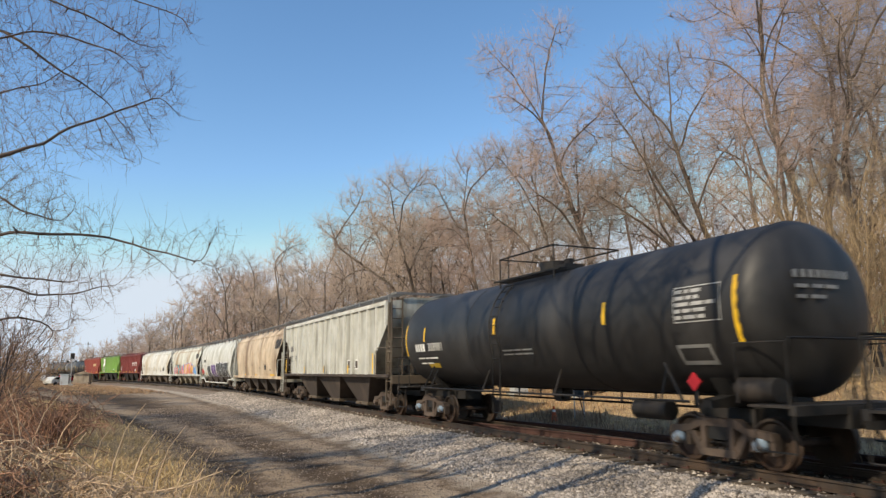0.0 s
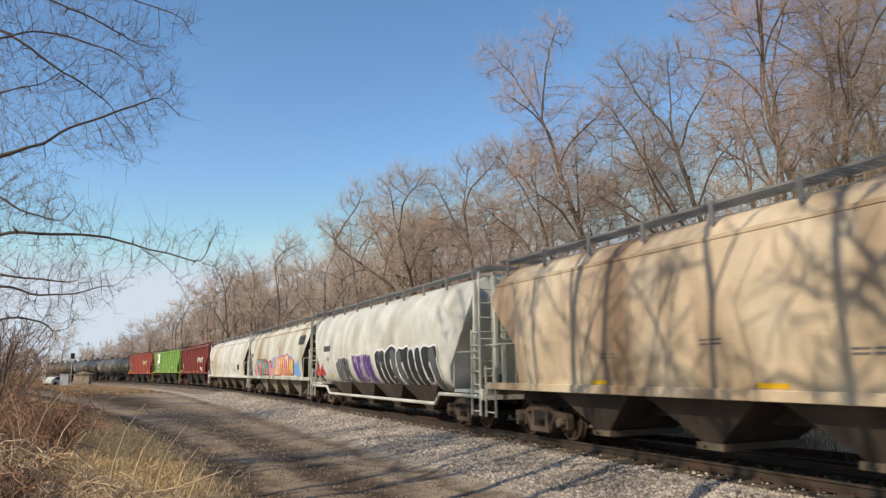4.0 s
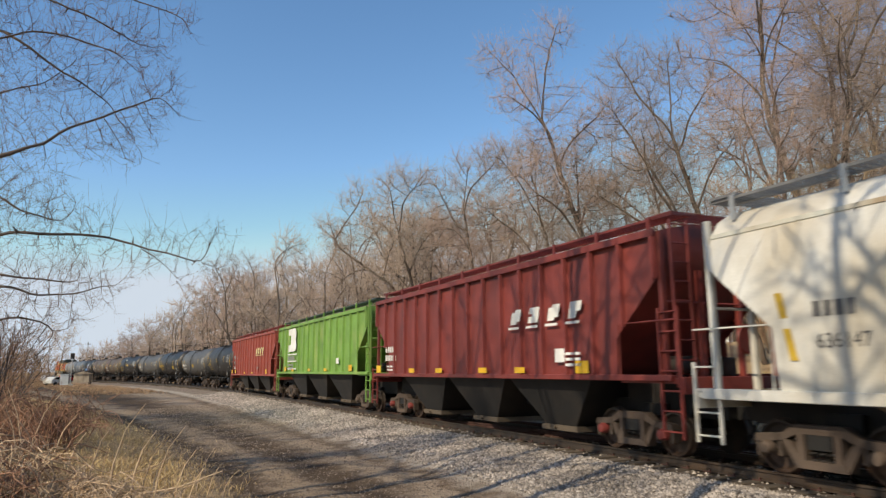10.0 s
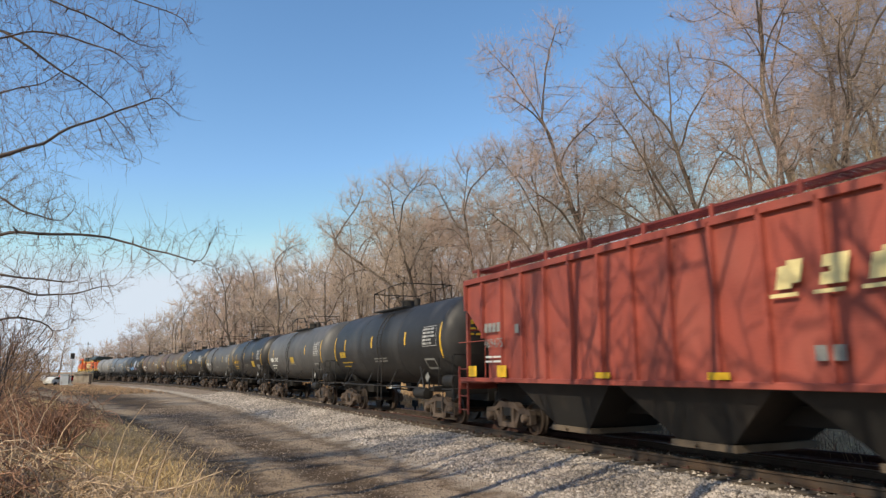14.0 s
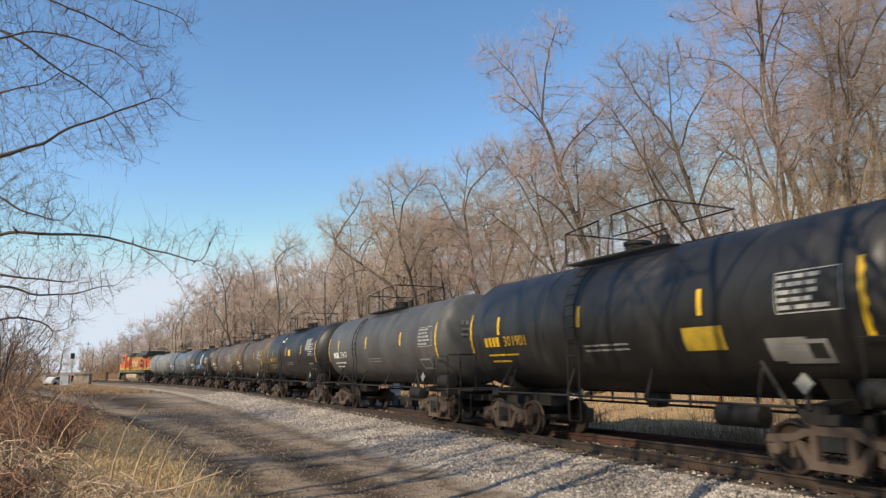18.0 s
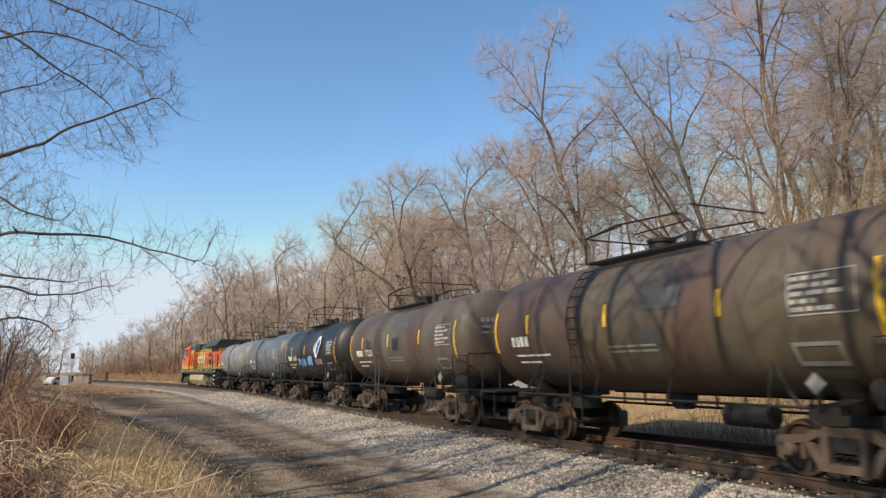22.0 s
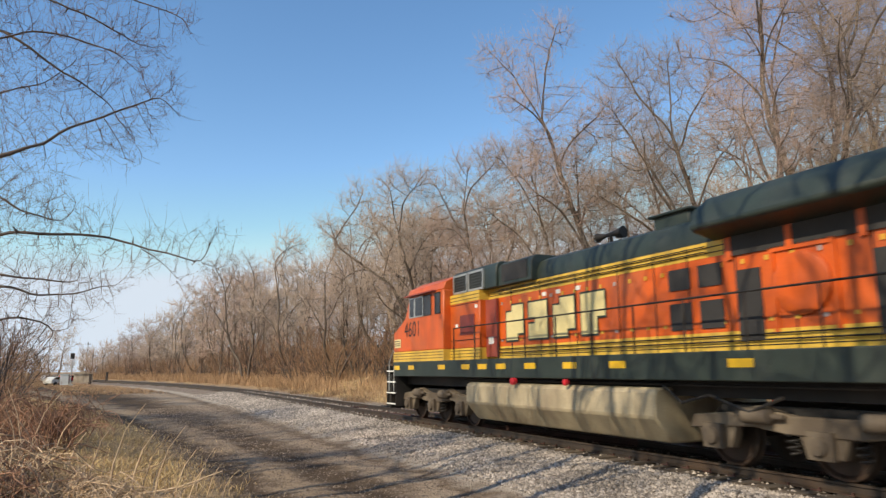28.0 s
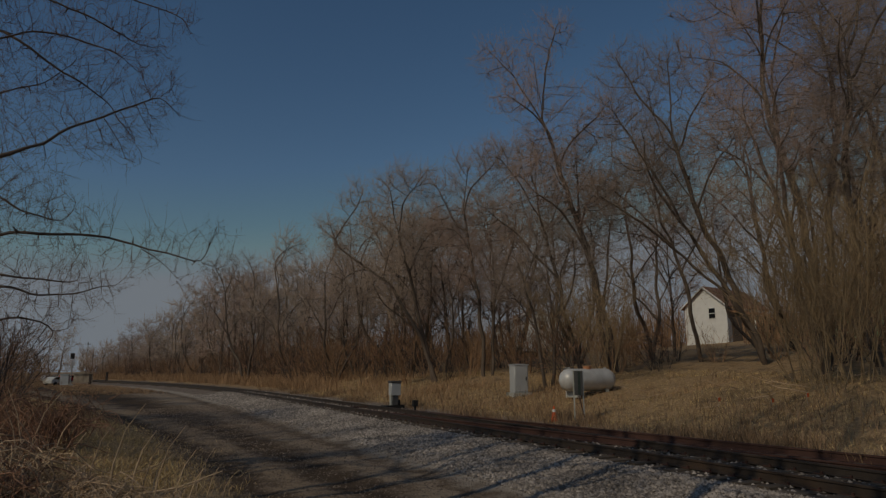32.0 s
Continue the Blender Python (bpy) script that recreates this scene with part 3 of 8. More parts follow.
def wheelset_geo(r=0.42):
    g = Geo()
    for sgn in (-1, 1):
        prof = [(0.60, 0.09), (0.64, 0.14), (0.665, r - 0.10), (0.64, r - 0.05), (0.64, r + 0.025), (0.665, r + 0.025), (0.68, r + 0.002), (0.775, r - 0.004),
                (0.78, r - 0.05), (0.72, r - 0.09), (0.70, 0.16), (0.79, 0.13), (0.80, 0.08), (0.84, 0.075)]
        g.lathe_x([(sgn * x, q) for x, q in prof], 0, 0, 22)
    g.tube([(-0.98, 0, 0), (0.98, 0, 0)], 0.075, 8)
    # cap screws, so that the turning shows
    for sgn in (-1, 1):
        for k in range(3):
            a = 2.094 * k
            g.box(sgn * 0.99 - 0.02, sgn * 0.99 + 0.02, 0.05 * math.cos(a) - 0.014, 0.05 * math.cos(a) + 0.014, 0.05 * math.sin(a) - 0.014, 0.05 * math.sin(a) + 0.014)
    return g


def side_frame_geo():
    g = Geo()
    x0, x1 = 0.88, 1.06
    g.prism([(-0.62, 0.66), (-0.40, 0.80), (0.40, 0.80), (0.62, 0.66), (0.58, 0.56), (0.36, 0.66), (-0.36, 0.66), (-0.58, 0.56)], "x", x0, x1)
    for k in (-1, 1):
        g.prism([(k * 0.62, 0.66), (k * 1.10, 0.62), (k * 1.14, 0.50), (k * 0.98, 0.50), (k * 0.58, 0.55)], "x", x0, x1)
        g.prism([(k * 0.66, 0.56), (k * 0.52, 0.56), (k * 0.26, 0.20), (k * 0.42, 0.16)], "x", x0 + 0.01, x1 - 0.01)
        g.prism([(k * 0.36, 0.66), (k * 0.24, 0.66), (k * 0.24, 0.26), (k * 0.36, 0.26)], "x", x0 + 0.02, x1 + 0.012)
        g.prism([(k * 1.14, 0.52), (k * 1.06, 0.52), (k * 1.04, 0.26), (k * 1.12, 0.28)], "x", x0, x1 - 0.02)
        g.prism([(k * 0.72, 0.52), (k * 0.66, 0.54), (k * 0.66, 0.30), (k * 0.72, 0.30)], "x", x0, x1 - 0.02)
    g.prism([(-0.42, 0.16), (0.42, 0.16), (0.40, 0.28), (-0.40, 0.28)], "x", x0 - 0.04, x1 + 0.02)
    return g


def spring_geo():
    g = Geo()
    for k in (-0.15, 0.0, 0.15):
        pts = [(0.97 + 0.075 * math.cos(t), k + 0.062 * math.sin(t), 0.28 + 0.033 * t / 2) for t in [i * 0.9 for i in range(24)]]
        g.tube(pts, 0.017, 4)
    return g


def cap_geo():
    return Geo().lathe_x([(1.0, 0.0), (1.0, 0.11), (1.10, 0.11), (1.15, 0.085), (1.16, 0.03)], 0, 0, 12)


def flip(y=0, z=0):
    return Matrix.Translation((0, y, z)) @ pose(0, 0, 0, 0, 0, 180)


def bogie(car, y, caps=None, frame_mat="bogie", r=0.42):
    b = part("bogie", lambda: Geo().box(-1.05, 1.05, -0.2, 0.2, 0.44, 0.72).box(-0.45, 0.45, -0.3, 0.3, 0.62, 0.95), M["frame_black"], car, key="bolster", at=Matrix.Translation((0, y, 0)))
    for i in (0, 1):
        m = Matrix() if i else flip()
        part("side_frame", side_frame_geo, M[frame_mat], b, key="sideframe" + frame_mat, at=m)
        part("spring", spring_geo, M["frame_black"], b, key="spring", at=m)
    for k in (-0.89, 0.89):
        w = part("wheelset", lambda: wheelset_geo(r), M["wheel"], b, "brown steel wheelset with a worn bright tread", key="wheelset%.2f" % r, at=Matrix.Translation((0, k, r)))
        CARS[-1][3].append((w, k, r))
        for i in (0, 1):
            c = part("bearing_cap", cap_geo, caps or M[frame_mat], b, key="cap" + (caps or M[frame_mat]).name, at=(Matrix.Translation((0, k, r)) if i else flip(k, r)))
    part("brake_beam", lambda: Geo().tube([(-0.8, 0.42, 0.36), (0.8, 0.42, 0.36)], 0.04, 6).tube([(-0.8, -0.42, 0.36), (0.8, -0.42, 0.36)], 0.04, 6), M["frame_black"], b, key="brakebeam")
    return b


def coupler(car, half):
    for k in (-1, 1):
        g = Geo()
        g.box(-0.08, 0.08, half - 0.75, half - 0.2, 0.78, 0.95)
        g.prism([(-0.14, half - 0.22), (0.14, half - 0.22), (0.17, half - 0.05), (0.06, half + 0.06), (-0.02, half - 0.03), (-0.16, half + 0.05)], "z", 0.72, 1.0)
        part("coupler", g, M["frame_black"], car, key="coupler%.2f" % half, at=Matrix() if k > 0 else flip())
        h = Geo().tube([(-0.25, half - 0.35, 0.8), (-0.22, half - 0.15, 0.5), (-0.12, half + 0.05, 0.45)], 0.025, 6)
        part("air_hose", h, M["frame_black"], car, key="hose%.2f" % half, at=Matrix() if k > 0 else flip())


def ladder_geo(y0, y1, x, z0, z1, rungs, r=0.018):
    g = Geo()
    for y in (y0, y1):
        g.box(x - 0.025, x + 0.025, y - 0.02, y + 0.02, z0, z1)
    for i in range(rungs):
        z = z0 + 0.12 + (z1 - z0 - 0.2) * i / (rungs - 1)
        g.tube([(x, y0, z), (x, y1, z)], r, 5)
    return g


def ladder_x(x0, x1, y, z0, z1, rungs, r=0.018):
    g = Geo()
    for x in (x0, x1):
        g.box(x - 0.02, x + 0.02, y - 0.025, y + 0.025, z0, z1)
    for i in range(rungs):
        z = z0 + 0.12 + (z1 - z0 - 0.2) * i / (rungs - 1)
        g.tube([(x0, y, z), (x1, y, z)], r, 5)
    return g


def hopper(s0, s1, label, paint, kind="rib", sill=1.15, eave=4.15, bays=3, ribs=16, under="frame_black", bay="bay_dark", trim=None, cut=(3.35, 2.25, 1.25),
           walk_mat="walk", low=0.34, cap=None, end=0.5, posts="walk", sill_mat=None, end_mat=None):
    """A covered hopper car. cut: heights at which the side sheet's end slopes in, and by how much."""
    car, L = new_car("hopper_car", label, "hopper car", s0, s1)
    hb = L / 2 - end - 0.1          # half length of the body
    pm, tm = M[paint], M[trim or paint]
    em = M[end_mat] if end_mat else tm
    c1, c2, cin = cut
    if kind == "rib":
        half = [(1.50, sill), (1.50, 2.2), (1.50, 3.3), (1.50, eave), (1.30, eave + 0.06), (0.62, eave + 0.20), (0.60, eave + 0.22)]
    elif kind == "round":
        half = [(1.50, sill), (1.56, sill + 0.4), (1.60, 2.3), (1.58, 3.0), (1.51, 3.5), (1.40, 3.87), (1.20, 4.14), (0.90, 4.32), (0.55, 4.42)]
    else:
        half = [(0.95, 0.98), (1.25, 1.10), (1.47, 1.36), (1.59, 1.75), (1.62, 2.3), (1.60, 3.0), (1.53, 3.5), (1.40, 3.87), (1.20, 4.14), (0.90, 4.32), (0.55, 4.42)]
    zs = [p[1] for p in half]

    def x_of(z):
        return float(np.interp(z, zs[:-1] if kind == "rib" else zs, [p[0] for p in half][: len(zs) - 1 if kind == "rib" else None]))

    # hull, closed by slope sheets that run down towards the outlets
    deep = [(eave + 0.45, hb), (3.45, hb), (sill, hb - 2.45)] if kind != "tub" else [(eave + 0.45, hb - 0.25), (3.6, hb - 0.02), (2.6, hb - 0.5), (1.7, hb - 1.3), (0.9, hb - 1.7)]

    def y_of(z):
        d = sorted(deep)
        return float(np.interp(z, [p[0] for p in d], [p[1] for p in d]))

    fine = []
    for (xa, za), (xb, zb) in zip(half, half[1:]):
        n = max(1, int((zb - za) / 0.4))
        fine += [(xa + (xb - xa) * i / n, za + (zb - za) * i / n) for i in range(n)]
    fine.append(half[-1])
    inset = 0.03 if kind != "tub" else 0.0
    g = Geo()
    n = len(fine)
    left = [[(-(x - inset), sg * y_of(z), z) for x, z in fine] for sg in (-1, 1)]
    right = [[(x - inset, sg * y_of(z), z) for x, z in fine] for sg in (-1, 1)]
    g.v = left[0] + left[1] + right[0] + right[1]
    slope = (Geo(), Geo())
    for i in range(n - 1):
        g.f += [(i, i + 1, n + i + 1, n + i), (2 * n + i, 3 * n + i, 3 * n + i + 1, 2 * n + i + 1)]
        if fine[i][1] < c1 and kind == "round":
            slope[0].f.append((i, 2 * n + i, 2 * n + i + 1, i + 1))
            slope[1].f.append((n + i, n + i + 1, 3 * n + i + 1, 3 * n + i))
        else:
            g.f += [(i, 2 * n + i, 2 * n + i + 1, i + 1), (n + i, n + i + 1, 3 * n + i + 1, 3 * n + i)]
    g.f += [(n - 1, 3 * n - 1, 4 * n - 1, 2 * n - 1), (0, n, 3 * n, 2 * n)]
    part("hull", g, pm, car)
    for sl in slope:
        if sl.f:
            used = sorted({k for face in sl.f for k in face})
            order = {k: i for i, k in enumerate(used)}
            sl.v = [g.v[k] for k in used]
            sl.f = [tuple(order[k] for k in face) for face in sl.f]
            # dark brown stands in for the deep shade behind the cut-away end
            part("end_slope_sheet", sl, M["bay_dark"], car)
    if kind != "tub":
        # side sheets with their cut-away ends
        def edge(z):
            return hb if z >= c1 else hb - cin * (c1 - z) / (c1 - c2) if z > c2 else hb - cin
        zz = sorted(set([sill] + [p[1] for p in fine if p[1] <= 4.16] + [c1, c2, (c1 + c2) / 2]))
        zz = [z for z in zz if sill <= z <= (eave if kind == "rib" else 3.87)]
        for sg in (-1, 1):
            g = Geo()
            k = len(zz)
            for off in (0.0, -0.02):
                for z in zz:
                    g.v += [(sg * (x_of(z) + off), -edge(z), z), (sg * (x_of(z) + off), edge(z), z)]
            for i in range(k - 1):
                g.f += [(2 * i, 2 * i + 1, 2 * i + 3, 2 * i + 2), (2 * k + 2 * i, 2 * k + 2 * i + 2, 2 * k + 2 * i + 3, 2 * k + 2 * i + 1),
                        (2 * i, 2 * i + 2, 2 * k + 2 * i + 2, 2 * k + 2 * i), (2 * i + 1, 2 * k + 2 * i + 1, 2 * k + 2 * i + 3, 2 * i + 3)]
            part("side_sheet", g, pm, car)
    if kind == "rib":
        for i in range(ribs):
            y = -hb + 0.06 + (2 * hb - 0.12) * i / (ribs - 1)
            z0 = sill if abs(y) < hb - cin else max(sill, c2 + (c1 - c2) * (abs(y) - hb + cin) / cin)
            part("rib", lambda z0=z0: rib_geo(z0, eave), tm, car,
                 key="rib%s%.2f%.2f" % (tm.name, z0, eave), at=Matrix.Translation((-1.50, y, 0)))
    # top chord, side sill
    for sg in (-1, 1):
        if kind == "rib":
            part("top_chord", Geo().box(sg * 1.49, sg * 1.585, -hb, hb, eave - 0.10, eave + 0.05), tm, car, bevel=0.01)
        elif kind == "tub":
            for z, tall in ((2.86, 0.12),):
                g = Geo()
                g.prism([(sg * (x_of(z - tall) - 0.01), z - tall), (sg * (x_of(z) - 0.01), z), (sg * (x_of(z) + 0.001), z), (sg * (x_of(z - tall) + 0.007), z - tall)], "y", -hb + 0.4, hb - 0.4)
                part("sheet_lap", g, pm, car)
        else:
            part("eave_rail", Geo().box(sg * x_of(3.86) - 0.03, sg * x_of(3.86) + 0.03, -hb + 0.05, hb - 0.05, 3.82, 3.89), M["h_beige"] if paint != "h_clean" else M["h_cream"], car)
        if kind != "tub":
            part("side_sill", Geo().box(sg * 1.42, sg * 1.57, -hb - 0.25, hb + 0.25, sill - (0.10 if kind == "rib" else 0.16), sill + 0.015), M[sill_mat] if sill_mat else tm, car, bevel=0.012)
        else:
            part("side_sill", Geo().tube([(sg * 1.5, -hb - 0.3, 0.93), (sg * 1.5, -hb + 2.2, 0.93), (sg * 1.46, -hb + 2.6, 0.62), (sg * 1.46, hb - 2.6, 0.62), (sg * 1.5, hb - 2.2, 0.93), (sg * 1.5, hb + 0.3, 0.93)], 0.055, 8), M["h_white"], car)
    # roof hatch trough and running board on short posts
    top = eave + 0.22 if kind == "rib" else 4.42
    part("hatch_cover", Geo().prism([(-0.33, top - 0.03), (-0.30, top + 0.07), (0.30, top + 0.07), (0.33, top - 0.03)], "y", -hb + 0.7, hb - 0.7), M[walk_mat], car)
    for sg in (-1, 1):
        x = sg * (0.95 if kind == "rib" else 0.92)
        zb = top + (0.10 if kind == "rib" else 0.08)
        part("running_board", walk_geo(x - 0.24, x + 0.24, -hb - 0.15, hb + 0.15, zb), M[walk_mat], car)
        for i in range(10):
            y = -hb + 0.4 + (2 * hb - 0.8) * i / 9
            xx = sg * (1.28 if kind == "rib" else 1.24)
            running_post(car, xx, y, top - (0.18 if kind == "rib" else 0.30), zb + 0.04, M[posts])
    part("end_running_board", walk_geo(-1.2, 1.2, hb - 0.45, hb + 0.15, top + 0.13), M[walk_mat], car)
    part("end_running_board", walk_geo(-1.2, 1.2, -hb - 0.15, -hb + 0.45, top + 0.13), M[walk_mat], car)
    # outlets
    span = 2 * (hb - (2.25 if kind != "tub" else 2.6))
    for i in range(bays):
        y = -span / 2 + span * (i + 0.5) / bays
        w = span / bays / 2
        zt = sill - 0.02 if kind != "tub" else 1.15
        g = Geo()
        t = [(-1.36, y - w * 0.98, zt), (1.36, y - w * 0.98, zt), (1.36, y + w * 0.98, zt), (-1.36, y + w * 0.98, zt)]
        k = 0.32 if bays < 4 else 0.12
        b = [(-0.95, y - w * k, low), (0.95, y - w * k, low), (0.95, y + w * k, low), (-0.95, y + w * k, low)]
        o = part("outlet_bay", g.rings([b, t]), M[bay], car)
        part("outlet_gate", Geo().box(-1.02, 1.02, y - w * k - 0.12, y + w * k + 0.12, low - 0.10, low + 0.02).tube([(-1.1, y + 0.1, low - 0.04), (1.1, y + 0.1, low - 0.04)], 0.03, 6), M["bay_mid"], o, key=None)
    # centre sill, end platforms, posts and ladders
    part("centre_sill", Geo().box(-0.28, 0.28, -L / 2 + 0.3, L / 2 - 0.3, 0.70, 1.02), M[under], car)
    yb = hb + 0.45
    for sg in (-1, 1):
        part("end_platform", Geo().box(-1.48, 1.48, min(sg * (hb - 1.2), sg * yb), max(sg * (hb - 1.2), sg * yb), sill - 0.14, sill - 0.06), em, car)
        part("end_sill", Geo().box(-1.5, 1.5, sg * yb - 0.06, sg * yb + 0.06, sill - 0.32, sill - 0.02), em, car, bevel=0.01)
        part("stub_sill", Geo().prism([(sg * (hb - 2.4), sill), (sg * (hb - 2.4), 0.74), (sg * (yb - 0.1), 0.74), (sg * (yb - 0.1), sill - 0.14)], "x", -0.32, 0.32), M[under], car)
        for xx in (-1.42, -0.5, 0.5, 1.42):
            part("end_post", Geo().box(xx - 0.045, xx + 0.045, sg * (hb + 0.02) - 0.05, sg * (hb + 0.02) + 0.05, sill - 0.1, (eave if abs(xx) > 1 else 3.5)), em, car)
        for xs in (-1, 1):
            part("side_ladder", ladder_geo(sg * yb - (0.02 if sg > 0 else -0.02) - 0.5 * (sg > 0), sg * yb + 0.5 * (sg < 0), xs * 1.50, 0.42, 2.75 if sg * xs > 0 else 1.75, 7 if sg * xs > 0 else 4), em, car)
            part("end_ladder", ladder_x(xs * 1.45 - 0.42 * (xs > 0), xs * 1.45 + 0.42 * (xs < 0), sg * (yb - 0.12), sill - 0.2, top - 0.05, 9), em, car) if sg * xs > 0 else None
            part("grab_rail", Geo().tube([(xs * 1.52, sg * (hb - 1.15), sill + 0.02), (xs * 1.52, sg * (hb - 1.15), sill + 1.0), (xs * 1.52, sg * (yb - 0.05), sill + 1.0)], 0.018, 5), em, car)
        part("cross_brace", Geo().tube([(-1.42, sg * (hb + 0.03), sill + 1.35), (1.42, sg * (hb + 0.03), sill + 1.35)], 0.025, 5), em, car)
    # brake gear on the end that faces the camera
    yy = -hb - 0.05
    part("brake_wheel", Geo().lathe_y([(yy - 0.12, 0.27), (yy - 0.09, 0.29), (yy - 0.06, 0.27), (yy - 0.09, 0.25), (yy - 0.12, 0.27)], 2.2, 16, 0.55).tube([(0.3, yy - 0.09, 2.2), (0.8, yy - 0.09, 2.2)], 0.02, 5).tube([(0.55, yy - 0.09, 1.95), (0.55, yy - 0.09, 2.45)], 0.02, 5), tm, car)
    part("air_reservoir", Geo().lathe_y([(-hb + 0.15, 0.02), (-hb + 0.18, 0.17), (-hb + 0.9, 0.17), (-hb + 0.93, 0.02)], sill + 0.2, 14, -0.55), M[under], car)
    part("brake_valve", Geo().box(0.2, 0.6, -hb + 0.2, -hb + 0.6, sill - 0.04, sill + 0.34), M[under], car, bevel=0.03)
    coupler(car, L / 2)
    tcs = L / 2 - 2.05
    for sg in (-1, 1):
        bogie(car, sg * tcs, M[cap] if cap else None)
    return car, Side(car, lambda z: x_of(min(max(z, zs[0]), zs[-1]))), hb


def running_post(car, x, y, z0, z1, material):
    part("running_board_post", lambda: Geo().box(-0.025, 0.025, -0.04, 0.04, 0, z1 - z0), material, car, key="post%s%.2f" % (material.name, z1 - z0), at=Matrix.Translation((x, y, z0)))


def rib_geo(z0, z1):
    return Geo().prism([(0.0, -0.058), (-0.085, -0.036), (-0.085, 0.036), (0.0, 0.058)], "z", z0, z1)


def walk_geo(x0, x1, y0, y1, z):
    """A grating: rim and cross bars."""
    g = Geo()
    g.box(x0, x0 + 0.03, y0, y1, z, z + 0.045).box(x1 - 0.03, x1, y0, y1, z, z + 0.045)
    n = max(2, int((y1 - y0) / 0.13))
    for i in range(n + 1):
        y = y0 + (y1 - y0 - 0.05) * i / n
        g.box(x0 + 0.03, x1 - 0.03, y, y + 0.05, z + 0.008, z + 0.038)
    return g


def tank_car(s0, s1, label, paint, R=1.46, zc=2.62, ladder=0.0, rail="tall", marks="white", number="", stripe=True, cap=None, group="cars of the train", band=None, end_gap=0.57, seed=0, fr="bogie"):
    car, L = new_car("tank_car", label, "tank car", s0, s1, group)
    h = L / 2 - end_gap
    pm, bk = M[paint], M["frame_black"]
    dome = 0.62
    prof = [(-h, 0.01)] + [(-h + dome * (1 - math.cos(a)), R * math.sin(a)) for a in [radians(d) for d in (12, 24, 36, 48, 60, 70, 80, 90)]]
    prof = prof + [(-y, r) for y, r in reversed(prof)]
    part("barrel", Geo().lathe_y(prof, zc, 40), pm, car)
    # weld seams and saddle bands
    for y in (-h + dome + 0.02, -h * 0.33, h * 0.33, h - dome - 0.02):
        part("weld_seam", Geo().lathe_y([(y - 0.035, R - 0.01), (y - 0.02, R + 0.008), (y + 0.02, R + 0.008), (y + 0.035, R - 0.01)], zc, 40), pm, car)
    side = Side(car, lambda z: math.sqrt(max(0.05, R * R - (z - zc) ** 2)))
    tcs = L / 2 - 2.25
    # underframe
    for sg in (-1, 1):
        y = sg * tcs
        part("stub_sill", Geo().box(-0.3, 0.3, min(sg * (L / 2 - 0.3), sg * (tcs - 1.1)), max(sg * (L / 2 - 0.3), sg * (tcs - 1.1)), 0.72, 1.06), bk, car)
        part("body_bolster", Geo().prism([(-1.30, 0.98), (1.30, 0.98), (1.30, 1.10), (0.5, 1.22), (-0.5, 1.22), (-1.30, 1.10)], "y", y - 0.16, y + 0.16), bk, car)
        part("saddle", Geo().prism([(-0.62, 1.05), (0.62, 1.05), (R * 0.62, zc - R * 0.785), (R * 0.3, zc - R * 0.954), (0, zc - R + 0.02), (-R * 0.3, zc - R * 0.954), (-R * 0.62, zc - R * 0.785)], "y", y - 0.20, y + 0.20), bk, car)
        part("end_platform", Geo().box(-1.45, 1.45, min(sg * (L / 2 - 1.2), sg * (L / 2 - 0.40)), max(sg * (L / 2 - 1.2), sg * (L / 2 - 0.40)), 1.05, 1.09), bk, car)
        part("end_sill", Geo().box(-1.47, 1.47, sg * (L / 2 - 0.40) - 0.06, sg * (L / 2 - 0.40) + 0.06, 0.94, 1.10), bk, car, bevel=0.01)
        part("end_handrail", Geo().tube([(-1.42, sg * (L / 2 - 0.40), 1.1), (-1.42, sg * (L / 2 - 0.40), 2.1), (1.42, sg * (L / 2 - 0.40), 2.1), (1.42, sg * (L / 2 - 0.40), 1.1)], 0.022, 6), bk, car)
        for xs in (-1, 1):
            part("sill_step", Geo().tube([(xs * 1.45, sg * (L / 2 - 0.40), 1.0), (xs * 1.45, sg * (L / 2 - 0.40), 0.4), (xs * 1.45, sg * (L / 2 - 1.1), 0.4), (xs * 1.45, sg * (L / 2 - 1.1), 1.0)], 0.02, 5), bk, car)
            part("corner_handrail", Geo().tube([(xs * 1.44, sg * (L / 2 - 0.45), 1.1), (xs * 1.44, sg * (L / 2 - 0.45), 2.05), (xs * 1.44, sg * (L / 2 - 1.4), 2.05), (xs * 1.44, sg * (L / 2 - 1.4), 1.1)], 0.02, 5), bk, car)
            part("saddle_brace", Geo().tube([(xs * 1.42, sg * (tcs - 0.35), 1.06), (xs * 1.30, sg * (tcs - 0.9), 1.75)], 0.03, 5), bk, car)
    part("running_board_pipe", Geo().tube([(-1.44, -tcs + 0.2, 1.08), (-1.44, tcs - 0.2, 1.08)], 0.026, 6), bk, car)
    for i in range(4):
        y = -tcs + 0.9 + (2 * tcs - 1.8) * i / 3
        part("pipe_bracket", Geo().tube([(-1.44, y, 1.06), (-1.05, y + 0.18, 1.72)], 0.022, 5), bk, car)
    for i in range(9):
        y = -tcs + 1.2 + (2 * tcs - 2.4) * i / 8
        part("hanger", Geo().box(0.9, 0.94, y - 0.02, y + 0.02, 0.80, 1.10), bk, car)
    part("far_pipe", Geo().tube([(0.92, -tcs + 0.5, 0.83), (0.92, tcs - 0.5, 0.83)], 0.03, 6).tube([(1.44, -tcs + 0.2, 1.08), (1.44, tcs - 0.2, 1.08)], 0.035, 6), bk, car)
